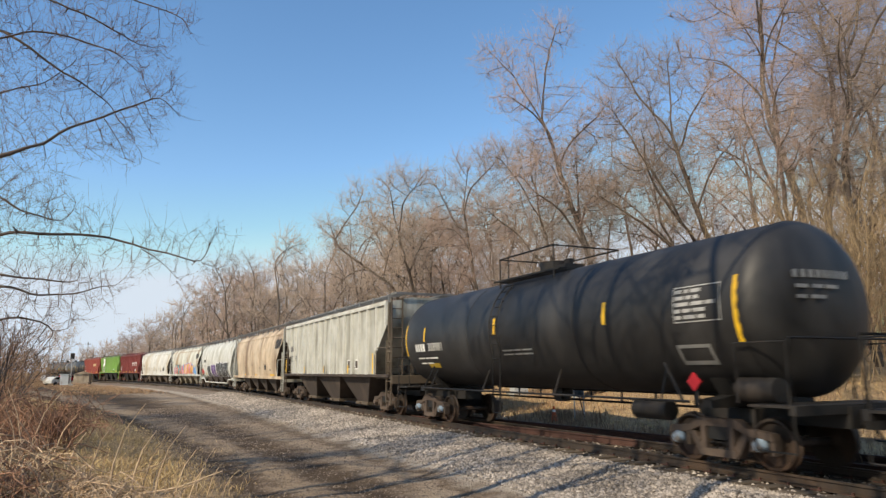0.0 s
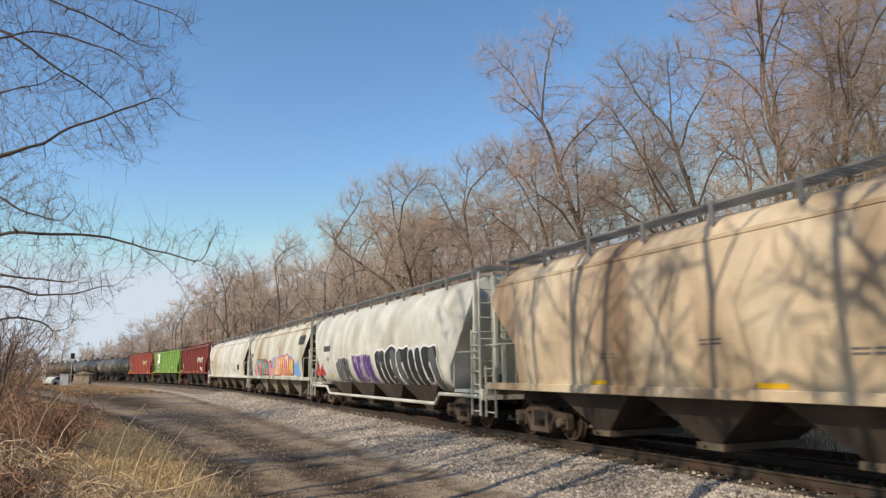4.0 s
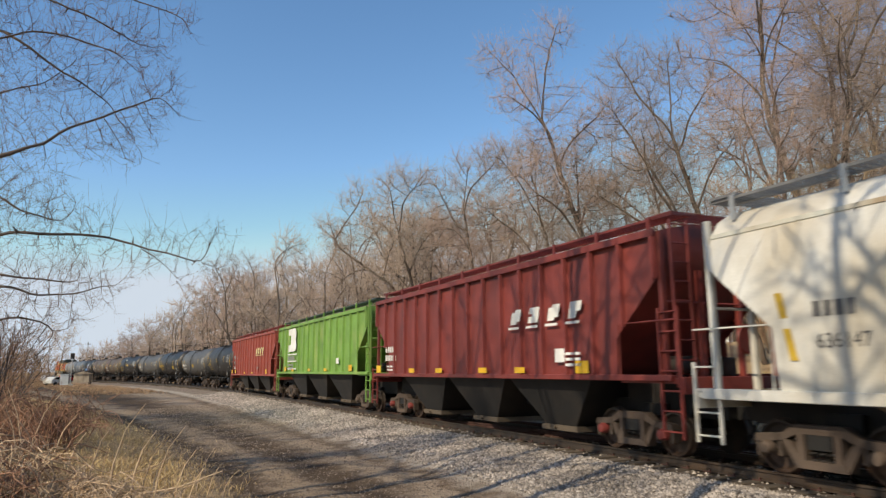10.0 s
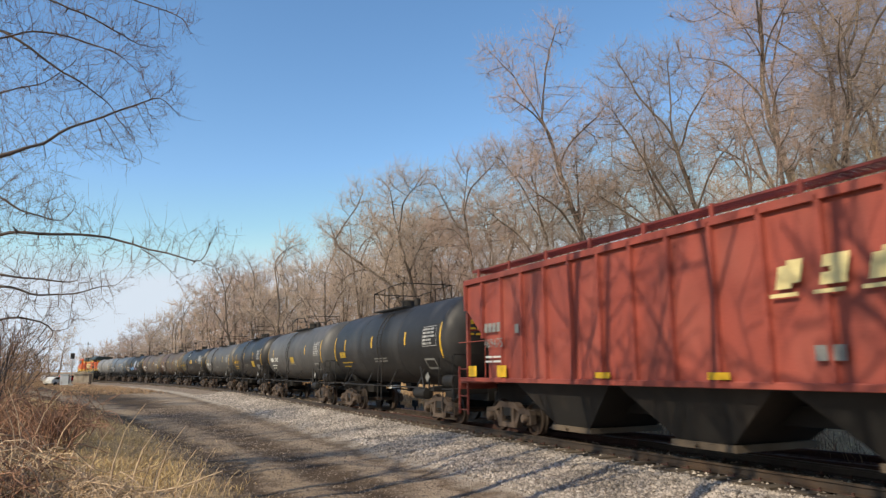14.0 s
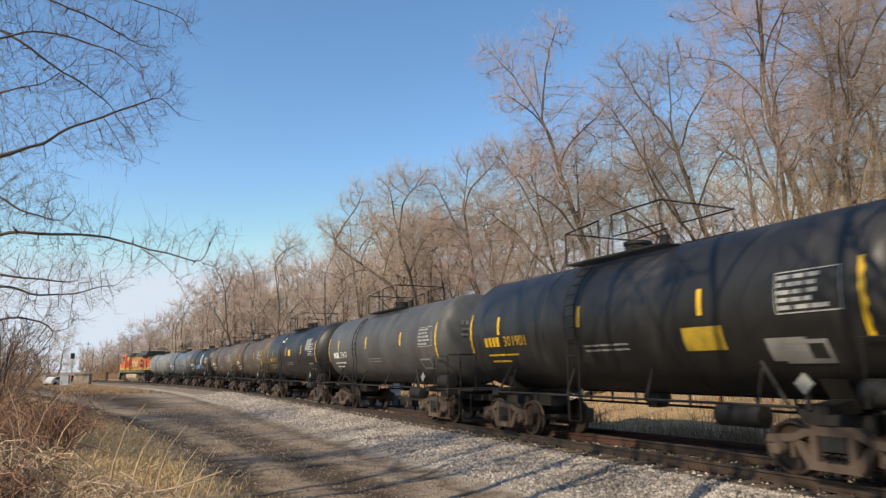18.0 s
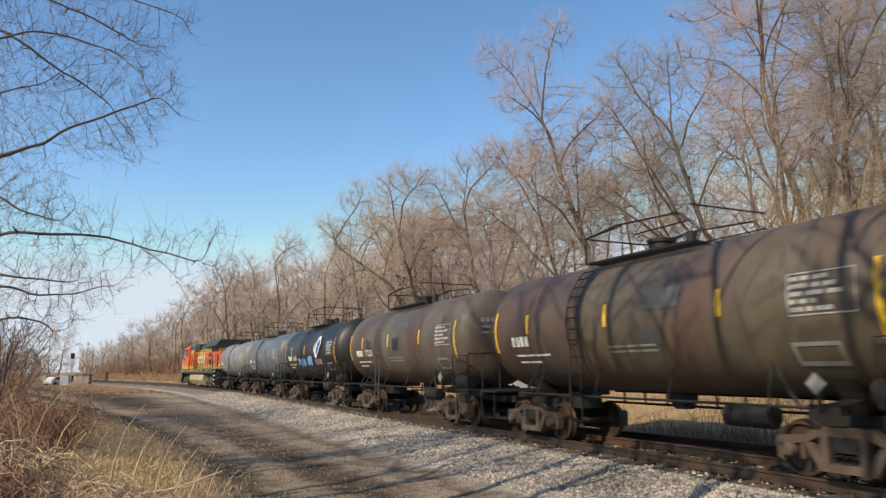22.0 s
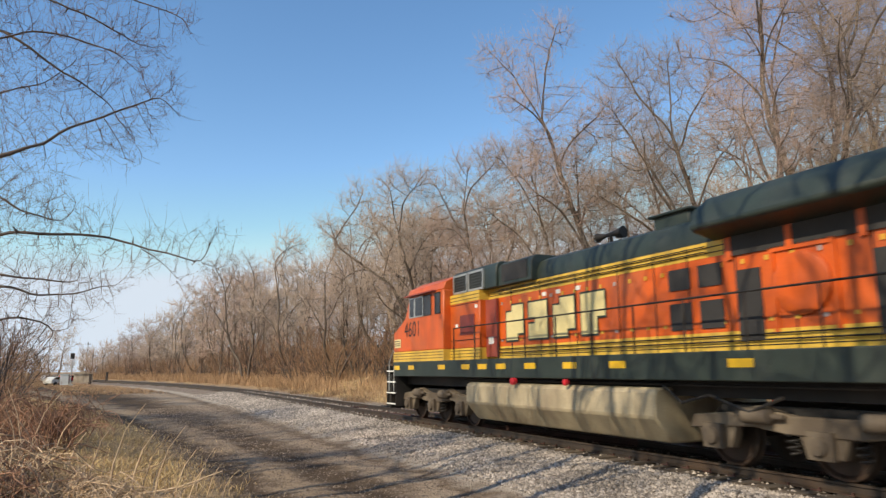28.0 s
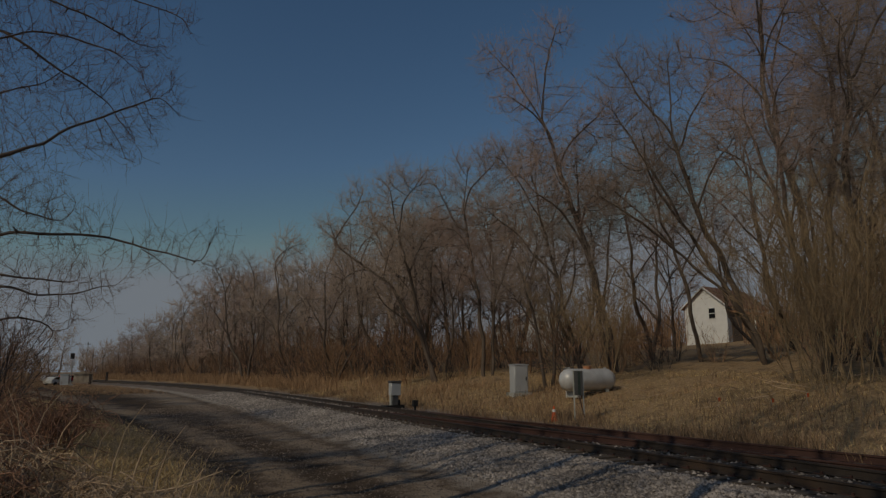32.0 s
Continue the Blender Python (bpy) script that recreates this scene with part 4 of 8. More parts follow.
    part("bottom_outlet", Geo().lathe_y([(-0.25, 0.02), (-0.25, 0.16), (0.25, 0.16), (0.25, 0.02)], zc - R - 0.1, 14).box(-0.14, 0.14, -0.14, 0.14, zc - R - 0.32, zc - R + 0.05), bk, car)
    part("air_reservoir", Geo().lathe_y([(-tcs + 1.25, 0.02), (-tcs + 1.28, 0.19), (-tcs + 2.2, 0.19), (-tcs + 2.23, 0.02)], 0.86, 14, -0.85), bk, car)
    part("brake_cylinder", Geo().lathe_y([(-h + 0.35, 0.02), (-h + 0.37, 0.20), (-h + 1.1, 0.20), (-h + 1.13, 0.02)], 1.30, 14, -1.02), bk, car)
    # loading platform, hatch and railings on top
    top = zc + R
    part("manway", Geo().rings([[(0.28 * math.cos(t), 0.35 + 0.28 * math.sin(t), z) for t in [2 * math.pi * j / 18 for j in range(18)]] for z in (top - 0.06, top + 0.24)]).rings([[(0.32 * math.cos(t), 0.35 + 0.32 * math.sin(t), z) for t in [2 * math.pi * j / 18 for j in range(18)]] for z in (top + 0.24, top + 0.31)]), bk, car)
    part("valve", Geo().rings([[(0.12 * math.cos(t), -0.5 + 0.12 * math.sin(t), z) for t in [2 * math.pi * j / 12 for j in range(12)]] for z in (top - 0.04, top + 0.26)]).box(-0.07, 0.07, -0.62, -0.38, top + 0.24, top + 0.32), bk, car)
    part("platform", walk_geo(-1.02, -0.52, -1.5, 1.7, top - 0.12).box(0.5, 1.0, -1.5, 1.7, top - 0.10, top - 0.07), bk, car)
    tall = top + (0.78 if rail == "tall" else 0.60)
    if rail == "box":
        for xs in (-1, 1):
            part("platform_railing", Geo().tube([(xs * 1.0, -1.25, top - 0.3), (xs * 1.0, -1.25, top + 0.50), (xs * 1.0, 1.35, top + 0.50), (xs * 1.0, 1.35, top - 0.3)], 0.024, 6).tube([(xs * 1.0, 0.9, top - 0.2), (xs * 1.0, 0.9, top + 0.5)], 0.02, 5), bk, car)
        part("dome", Geo().rings([[(0.42 * math.cos(t), 0.1 + 0.42 * math.sin(t), z) for t in [2 * math.pi * j / 18 for j in range(18)]] for z in (top - 0.06, top + 0.30)]).box(-0.3, 0.3, -0.75, -0.35, top - 0.05, top + 0.16), bk, car)
    for xs in (-1, 1) if rail != "box" else ():
        g = Geo()
        pts = [(xs * 1.0, -1.5, top - 0.12), (xs * 1.0, -1.5, tall), (xs * 1.0, 0.0, tall), (xs * 1.0, 0.0, top - 0.1)] if rail == "tall" else \
              [(xs * 1.0, -2.1, top - 0.25), (xs * 1.0, -1.2, tall - 0.1), (xs * 1.0, 0.6, tall), (xs * 1.0, 1.7, tall - 0.12), (xs * 1.0, 1.7, top - 0.12)]
        g.tube(pts, 0.022, 5)
        g.tube([(xs * 1.0, 0.45, top - 0.12), (xs * 1.0, 0.45, tall - 0.04), (xs * 1.0, 1.7, tall - 0.12), (xs * 1.0, 1.7, top - 0.12)], 0.022, 5)
        g.tube([(xs * 1.0, -1.5, top + 0.3), (xs * 1.0, 0.0, top + 0.3)], 0.016, 5)
        part("platform_railing", g, bk, car)
    ends = ((1.35, top + 0.5), (-1.25, top + 0.5)) if rail == "box" else ((1.7, tall - 0.12), (-1.5, tall))
    for ye, ze in ends:
        part("cross_railing", Geo().tube([(-1.0, ye, ze), (1.0, ye, ze)], 0.02, 5), bk, car)
    # side ladder that follows the barrel
    g = Geo()
    arc = [(-(R + 0.09) * math.cos(a), zc + (R + 0.09) * math.sin(a)) for a in [radians(d) for d in range(-20, 60, 10)]]
    line = [(-1.50, 0.55), (-1.50, 1.2)] + arc
    for yy in (ladder - 0.2, ladder + 0.2):
        g.tube([(x, yy, z) for x, z in line], 0.02, 5)
    for i in range(11):
        k = i / 10 * (len(line) - 1.01)
        a, b = line[int(k)], line[int(k) + 1]
        f = k - int(k)
        x, z = a[0] + (b[0] - a[0]) * f, a[1] + (b[1] - a[1]) * f
        g.tube([(x, ladder - 0.2, z), (x, ladder + 0.2, z)], 0.015, 4)
    part("ladder", g, bk if paint not in ("rusty_tank", "light_grey") else M["grey_tank"], car)
    coupler(car, L / 2)
    for sg in (-1, 1):
        bogie(car, sg * tcs, M[cap] if cap else None, fr)
    # painted marks
    if stripe:
        side.quads("reflector", [(h - dome - 0.12, h - dome - 0.03, zc - 0.55, zc + 0.5)], M["yellow"])
        side.quads("reflector", [(-h + dome + 0.02, -h + dome + 0.12, zc - 0.6, zc + 0.5)], M["yellow"])
        for i in range(3):
            y = h - dome - 1.6 - i * (2 * h - 2 * dome - 3.2) / 2.4
            side.quads("reflector", [(y - 0.07, y + 0.04, zc - 0.12, zc + 0.34)], M["yellow"])
    mk = M[marks]
    side.bars("reporting_mark", h - dome - 0.85, zc - 0.42, mk, [0.15] * 4, 1, thick=0.24)
    if number:
        side.text("car_number", number, 0.36, h - dome - 1.82, zc - 0.42, mk, wide=1.05)
    side.bars("small_lettering", h - dome - 0.9, zc - 0.66, mk, [0.5, 0.3, 0.6], 1, thick=0.045)
    side.bars("small_lettering", h - dome - 0.95, zc - 0.82, mk, [0.4, 0.5], 1, thick=0.045)
    row = random.Random(seed + int(abs(s0) * 7))
    ya, za = -h + dome + 1.45, zc + 0.40
    for i in range(5):
        side.bars("stencil_bar", ya - 0.04, za - 0.10 - 0.115 * i, M["stencil"], [row.uniform(0.10, 0.34) for _ in range(3)], 1, 0.1, 0.065)
    for r in ((ya - 1.08, ya, za, za + 0.02), (ya - 1.08, ya, za - 0.62, za - 0.60), (ya - 0.02, ya, za - 0.62, za), (ya - 1.08, ya - 1.06, za - 0.62, za)):
        side.quads("stencil_border", [r], M["stencil"], 0.012, cuts=5)
    side.bars("small_lettering", 0.6, zc - 0.55, M["dim_white"], [0.5, 0.35, 0.45], 2, 0.10, 0.04)
    side.quads("inspection_plate", [(-h + dome + 0.75, -h + dome + 1.55, zc - 0.95, zc - 0.88), (-h + dome + 0.75, -h + dome + 1.55, zc - 0.66, zc - 0.60), (-h + dome + 0.75, -h + dome + 0.81, zc - 0.95, zc - 0.6), (-h + dome + 1.49, -h + dome + 1.55, zc - 0.95, zc - 0.6)], M["dim_white"], 0.012, cuts=4)
    # lettering on the end that faces the camera
    g = Geo()
    for r, ws in enumerate(([0.12] * 4 + [0.1] * 5, [0.3, 0.25, 0.3], [0.25, 0.35])):
        x = -0.85
        for w in ws:
            z = zc + 0.42 - r * 0.17
            rr = math.hypot(x + w / 2, z - zc)
            y = -h + dome * (1 - math.sqrt(max(0.0, 1 - (rr / R) ** 2))) - 0.03
            g.add([(x, y, z), (x + w, y, z), (x + w, y + 0.005, z + (0.13 if r == 0 else 0.06)), (x, y + 0.005, z + (0.13 if r == 0 else 0.06))], [(0, 1, 2, 3)])
            x += w + 0.03
    part("end_lettering", g, M["dim_white"] if marks != "dim_yellow" else mk, car)
    part("placard", Geo().prism([(-0.16, 0), (0, -0.16), (0.16, 0), (0, 0.16)], "x", -0.012, 0.012), M["red"] if number == "303981" else M["dim_white"], car, at=Matrix.Translation((-1.40, -tcs + 0.1, 1.42)))
    part("placard_holder", Geo().box(-1.36, -1.33, -tcs + 0.06, -tcs + 0.14, 1.05, 1.55), bk, car)
    return car, side, h


EMBLEM_GRIDS = ("011 111 111 111 110", "111 111 011 111 111", "011 111 111 111 110", "111 111 111 110 110")


def bold_block(side, name, y, z, w, hgt, material, slant=0.0, off=0.014, back=None, step=1.28):
    """A block emblem: notched plain blocks in place of a company's lettering."""
    for i, grid in enumerate(EMBLEM_GRIDS):
        yy = y - i * w * step

        def pt(u, v):
            return (yy - u * w - slant * v * hgt, z + v * hgt)

        us, vs = (0, 0.34, 0.66, 1), (0, 0.18, 0.41, 0.59, 0.82, 1)
        for grow, mt, o in ((0.05, back, off - 0.006), (0.0, material, off)):
            if mt is None:
                continue
            v, f = [], []
            for r, row in enumerate(grid.split()):
                for k, cell in enumerate(row):
                    if cell == "1":
                        u0, u1, v1, v0 = us[k] - grow, us[k + 1] + grow, vs[5 - r] + grow, vs[4 - r] - grow
                        n = len(v)
                        v += [pt(u0, v0), pt(u1, v0), pt(u1, v1), pt(u0, v1)]
                        f.append((n, n + 1, n + 2, n + 3))
            side.put(name, v, f, mt, o)


def add_small_marks(side, hb, ink, seed=1):
    rng = random.Random(seed)
    for i in range(4):
        y = hb - 4.4 - i * 2.9 + rng.uniform(-0.3, 0.3)
        side.bars("small_lettering", y, 1.75 + rng.uniform(-0.1, 0.4), ink, [rng.uniform(0.12, 0.3) for _ in range(2)], rng.choice((2, 3)), 0.07, 0.03)


def stroke(side, name, pts, w, material, off):
    """A fat rounded stroke along pts (y, z)."""
    p = np.array(pts, float)
    seg = np.concatenate([[0], np.cumsum(np.hypot(*np.diff(p, axis=0).T))])
    t = np.linspace(0, seg[-1], max(3, int(seg[-1] / 0.10) + 1))
    q = np.stack([np.interp(t, seg, p[:, k]) for k in (0, 1)], 1)
    q[1:-1] = (q[:-2] + 2 * q[1:-1] + q[2:]) / 4
    d = np.gradient(q, axis=0)
    d /= np.hypot(d[:, 0], d[:, 1])[:, None] + 1e-9
    nrm = np.stack([-d[:, 1], d[:, 0]], 1)
    ends = [math.radians(k) for k in (30, 60)]
    rows = [(q[0] - d[0] * w * math.sin(k), w * math.cos(k), nrm[0]) for k in reversed(ends)]
    rows += [(q[i], w, nrm[i]) for i in range(len(q))]
    rows += [(q[-1] + d[-1] * w * math.sin(k), w * math.cos(k), nrm[-1]) for k in ends]
    v = []
    for c, ww, k in rows:
        v += [tuple(c + k * ww), tuple(c - k * ww)]
    f = [(2 * i, 2 * i + 1, 2 * i + 3, 2 * i + 2) for i in range(len(rows) - 1)]
    return side.put(name, v, f, material, off)


def tag(side, y0, y1, z0, z1, n, fills, outline, seed, lean=-0.12, inner=None, shade=None):
    """Sprayed bulging shapes of fat leaning strokes over an outline, between y0 and y1; no lettering."""
    rng = random.Random(seed)
    w = (y0 - y1) / n
    hh = z1 - z0
    fat = min(w * 0.24, hh * 0.17)
    side.quads("sprayed_haze", [(y1 + w * 0.1, y0 - w * 0.1, z0 + hh * 0.05, z0 + hh * 0.42)], shade, 0.010) if shade else None
    for i in range(n):
        base = y0 - w * (i + 0.5)
        slope = lean * hh + rng.uniform(-0.06, 0.06) * w
        lines = []
        for k in (-1, 1):
            lo, hi = rng.choice(((0.0, 1.0), (0.0, 0.95), (0.05, 0.8), (0.22, 1.0)))
            yy = base - k * w * 0.25
            lines.append([(yy + slope * (lo - 0.5) * 2 + rng.uniform(-0.1, 0.1) * w, z0 + fat + (hh - 2 * fat) * lo), (yy + rng.uniform(-0.06, 0.06) * w, z0 + hh * 0.5), (yy + slope * (hi - 0.5) * 2, z0 + fat + (hh - 2 * fat) * hi)])
        z = z0 + hh * rng.choice((0.2, 0.5, 0.82))
        lines.append([(base + w * 0.3, z), (base, z + rng.uniform(-0.1, 0.1) * hh), (base - w * 0.3, z + rng.uniform(-0.05, 0.05) * hh)])
        fill = [fills[(i + j) % len(fills)] for j in range(3)]
        deep = 0.012 + 0.0075 * i
        for j, ln in enumerate(lines):
            stroke(side, "sprayed_outline", ln, fat * 1.22, outline, deep + 0.0002 * j)
        for j, ln in enumerate(lines):
            stroke(side, "sprayed_shape", ln, fat * 0.92, fill[j], deep + 0.006 + 0.0002 * j)
        if inner:
            y, z = lines[rng.randrange(2)][1]
            stroke(side, "sprayed_highlight", [(y, z), (y + slope * 0.3, z + hh * 0.26)], fat * 0.22, inner, deep + 0.0095)


def build_cars():
    tank_car(-170.6, -152.4, "long black tank car at the head of the string", "black", R=1.5, zc=2.66)
    c, sd, h = tank_car(-152.1, -135.5, "long black tank car with white stencils and yellow stripes", "black", R=1.5, zc=2.66, ladder=0.8, number="303981", cap="cap_blue", rail="box")
    sd.quads("warning_stencil", [(h - 2.9, h - 2.1, 1.72, 1.86)], M["dim_yellow"])

    # end parts darker than the ribs: dark trim, with the end's shade painted in
    c, sd, hb = hopper(-135.5, -117.73, "weathered grey-white ribbed covered hopper car", "h_grey", "rib", sill=1.48, bays=3, ribs=17, trim="h_rib", under="frame_black", bay="bay_dark", walk_mat="walk", sill_mat="bay_dark", end_mat="bay_mid")
    sd.text("car_number", "832599", 0.46, hb - 1.15, 2.15, M["grey_ink"], wide=1.1)
    sd.bars("reporting_mark", hb - 1.15, 2.70, M["grey_ink"], [0.22] * 4, 1, thick=0.30)
    for y in (hb - 0.35, hb - 4.6, 0.0, -3.8, -hb + 1.35):
        sd.quads("reflector", [(y - 0.07, y + 0.07, 1.52, 1.86 if abs(y) < hb - 2 else 2.3)], M["yellow"], 0.085)
    sd.quads("stencil_panel", [(-hb + 4.3, -hb + 4.72, 1.74, 2.04), (-hb + 3.2, -hb + 3.68, 1.74, 2.04)], M["bay_dark"], 0.014)
    sd.quads("stencil_border", [(-hb + 4.24, -hb + 4.78, 1.69, 2.09), (-hb + 3.14, -hb + 3.74, 1.69, 2.09)], M["white"], 0.010)

    c, sd, hb = hopper(-117.73, -100.0, "dusty beige smooth-sided covered hopper car", "h_beige", "round", sill=1.30, bays=4, under="bay_dark", bay="bay_dark", trim="h_grey", sill_mat="h_beige")
    bold_block(sd, "company_emblem", -6.55, 3.0, 0.30, 0.58, M["black_ink"], 0.12)
    sd.quads("reflector", [(-hb + 1.9, -hb + 3.1, 1.34, 1.45)], M["yellow"])
    sd.quads("reflector", [(-0.6, 0.0, 1.34, 1.42), (3.6, 4.1, 1.34, 1.42)], M["yellow"])
    sd.quads("stencil_panel", [(-hb + 4.3, -hb + 4.8, 1.72, 2.05)], M["black_ink"])
    add_small_marks(sd, hb, M["grey_ink"], 3)

    c, sd, hb = hopper(-100.0, -81.9, "white rounded covered hopper car with sprayed lettering", "h_white", "tub", sill=1.15, bays=4, under="frame_black", bay="bay_dark", trim="h_white")
    sd.text("car_number", "1044", 0.26, 6.11, 2.08, M["grey_ink"], wide=1.0)
    sd.bars("reporting_mark", 6.53, 2.52, M["black_ink"], [0.22] * 4, 1, thick=0.26)
    tag(sd, 4.35, 2.45, 1.10, 2.22, 3, [M["g_grey"], M["g_grey"], M["g_black"]], M["g_white"], 5, lean=0.16)
    tag(sd, 1.95, -0.45, 1.12, 2.30, 4, [M["g_purple"], M["g_purple"], M["g_lilac"]], M["g_white"], 6, lean=0.20)
    tag(sd, -0.75, -6.4, 1.02, 2.42, 5, [M["g_black"], M["g_black"], M["g_grey"]], M["g_white"], 7, lean=0.14)
    for i in range(9):
        y = 7.85 - i * 0.16
        stroke(sd, "sprayed_stroke", [(y, 1.42), (y - 0.05, 1.75 + 0.09 * ((i * 5) % 4)), (y - 0.12, 1.5)], 0.035, M["g_red"], 0.012 + 0.0004 * i)
    sd.quads("sprayed_base", [(7.55, 7.9, 1.38, 1.62)], M["g_orange"], 0.010)
    sd.quads("reflector", [(hb - 3.3, hb - 2.9, 1.38, 1.46)], M["yellow"])

    c, sd, hb = hopper(-81.9, -63.9, "cream covered hopper car with colourful sprayed lettering", "h_cream", "round", sill=1.30, bays=4, under="frame_black", bay="bay_light", trim="h_grey")
    bold_block(sd, "company_emblem", -6.30, 3.02, 0.27, 0.50, M["black_ink"], 0.12)
    sd.text("car_number", "11247", 0.34, 7.55, 2.15, M["grey_ink"], wide=0.9)
    sd.bars("reporting_mark", 7.6, 2.62, M["grey_ink"], [0.14] * 4, 1, thick=0.24)
    sd.blob("sprayed_cloud", 5.45, 1.75, 0.55, 0.44, M["g_pink"], 41, 0.010, 0.2)
    sd.blob("sprayed_cloud", 5.95, 1.70, 0.30, 0.36, M["g_lilac"], 42, 0.009, 0.2)
    tag(sd, 5.25, 1.45, 1.36, 2.42, 4, [M["g_teal"], M["g_coral"], M["g_teal"], M["g_coral"]], M["g_black"], 11, lean=0.10, inner=M["g_white"])
    sd.blob("sprayed_cloud", 0.85, 1.72, 0.72, 0.48, M["g_pink"], 43, 0.010, 0.2)
    sd.bars("sprayed_marks", 1.15, 2.12, M["g_red"], [0.14, 0.14, 0.14], 1, thick=0.2, off=0.016)
    sd.bars("sprayed_marks", 1.0, 1.82, M["g_red"], [0.14, 0.14, 0.14], 1, thick=0.2, off=0.016)
    sd.blob("sprayed_cloud", 0.15, 1.85, 0.50, 0.60, M["g_blue"], 44, 0.011, 0.2)
    sd.blob("sprayed_cloud", -2.7, 2.22, 2.3, 0.36, M["g_blue"], 45, 0.009, 0.15)
    tag(sd, -0.05, -5.4, 1.36, 2.50, 5, [M["g_gold"], M["g_pale"], M["g_gold"], M["g_pink"]], M["g_red"], 13, lean=-0.05, inner=M["g_white"], shade=M["g_gold"])
    sd.blob("sprayed_cloud", -6.0, 1.68, 0.75, 0.34, M["g_blue"], 46, 0.010, 0.25)
    sd.blob("sprayed_cloud", -6.3, 1.95, 0.25, 0.22, M["g_blue"], 47, 0.010, 0.25)

    c, sd, hb = hopper(-63.9, -43.97, "clean white smooth-sided covered hopper car with rust streaks", "h_clean", "round", sill=1.30, bays=4, under="frame_black", bay="bay_mid", trim="h_clean", posts="alu", low=0.30)
    sd.text("car_number", "636147", 0.30, 7.40, 1.92, M["grey_ink"], wide=0.9)
    sd.bars("reporting_mark", 7.40, 2.36, M["grey_ink"], [0.12] * 4, 1, thick=0.22)
    add_small_marks(sd, hb, M["grey_ink"], 5)
    for y in (hb - 1.35, hb - 6.0, -0.2, -4.0, -hb + 1.6):
        sd.put("reflector", [(y, 2.35), (y - 0.14, 2.35), (y - 0.30, 1.72), (y - 0.16, 1.72)] if abs(y) < 7 else [(y, 2.75), (y - 0.13, 2.75), (y - 0.3, 1.75), (y - 0.17, 1.75)], [(0, 1, 2, 3)], M["dim_yellow"], 0.02)
    sd.quads("stencil_panel", [(-hb + 3.5, -hb + 3.9, 1.75, 2.15), (-hb + 3.05, -hb + 3.45, 1.75, 2.15)], M["black_ink"])

    c, sd, hb = hopper(-43.97, -27.47, "dark red ribbed covered hopper car with white lettering", "h_maroon", "rib", sill=1.52, eave=4.2, bays=3, ribs=17, bay="frame_black", walk_mat="h_maroon", cap="h_maroon", posts="h_maroon")
    bold_block(sd, "company_emblem", -2.45, 2.74, 0.42, 0.36, M["white"], 0.30, off=0.09, step=1.95)
    for i in range(4):
        sd.quads("emblem_underline", [(-2.35 - i * 0.82 - 0.5, -2.35 - i * 0.82, 2.62, 2.68)], M["white"], 0.09, cuts=1)
    sd.bars("reporting_mark", hb - 1.0, 2.28, M["white"], [0.16] * 4, 1, thick=0.2, off=0.02)
    sd.bars("car_number", hb - 1.0, 1.98, M["white"], [0.13] * 6, 1, thick=0.2, off=0.02)
    sd.bars("small_lettering", hb - 1.1, 1.75, M["white"], [0.3, 0.25], 2, 0.12, 0.06, off=0.02)
    sd.quads("stencil_panel", [(-4.72, -4.36, 1.80, 2.10)], M["white"], 0.09, cuts=1)
    sd.bars("small_lettering", -hb + 2.9, 1.95, M["white"], [0.3, 0.2], 3, 0.12, 0.06, off=0.09)
    for y in (hb - 0.4, hb - 3.6, 1.9, -0.9, -2.8, -hb + 2.35):
        sd.quads("reflector", [(y - 0.26, y + 0.2, 1.56, 1.70 if abs(y) < 5 else 1.82)], M["yellow"], 0.09)

    c, sd, hb = hopper(-27.47, -10.0, "bright green ribbed covered hopper car with a white emblem", "h_green", "rib", sill=1.58, eave=4.15, bays=3, ribs=17, bay="frame_black", walk_mat="loco_green", posts="h_green", cut=(3.4, 2.3, 1.25))
    # emblem of plain white blocks
    sd.quads("company_emblem", [(4.05, 5.30, 3.62, 3.98), (3.95, 4.75, 3.08, 3.62), (4.05, 5.35, 2.70, 3.08)], M["white"], 0.09)
    sd.blob("company_emblem", 3.95, 3.66, 0.44, 0.33, M["white"], 2, 0.092, 0.05)
    sd.blob("company_emblem", 3.95, 3.06, 0.46, 0.36, M["white"], 3, 0.094, 0.05)
    for z in (2.52, 2.14, 1.72):
        sd.quads("emblem_line", [(3.33, 5.43, z, z + 0.06)], M["white"], 0.09, cuts=1)
    sd.bars("car_number", 5.40, 2.22, M["dim_white"], [0.18, 0.18, 0.1] + [0.16] * 5, 1, thick=0.24, off=0.09)
    sd.bars("small_lettering", 5.38, 1.92, M["dim_white"], [0.4, 0.3, 0.5], 2, 0.16, 0.09, off=0.09)
    sd.quads("stencil_panel", [(-hb + 3.55, -hb + 3.95, 1.95, 2.2)], M["white"], 0.09, cuts=1)
    for y in (hb - 2.1, 4.2, 0.6, -2.4, -hb + 1.9):
        sd.quads("reflector", [(y - 0.25, y + 0.22, 1.62, 1.75 if abs(y) < 5 else 1.88)], M["yellow"], 0.09)

    # near-black outlet bays: the shadow under the car is in their colour
    c, sd, hb = hopper(-10.0, 7.5, "faded red ribbed covered hopper car with cream lettering", "h_red", "rib", sill=1.42, eave=4.12, bays=3, ribs=17, bay="frame_black", walk_mat="h_maroon", cut=(3.35, 2.3, 1.3), posts="h_red")
    bold_block(sd, "company_emblem", -2.25, 2.80, 0.40, 0.42, M["cream"], 0.22, off=0.09, step=1.80)
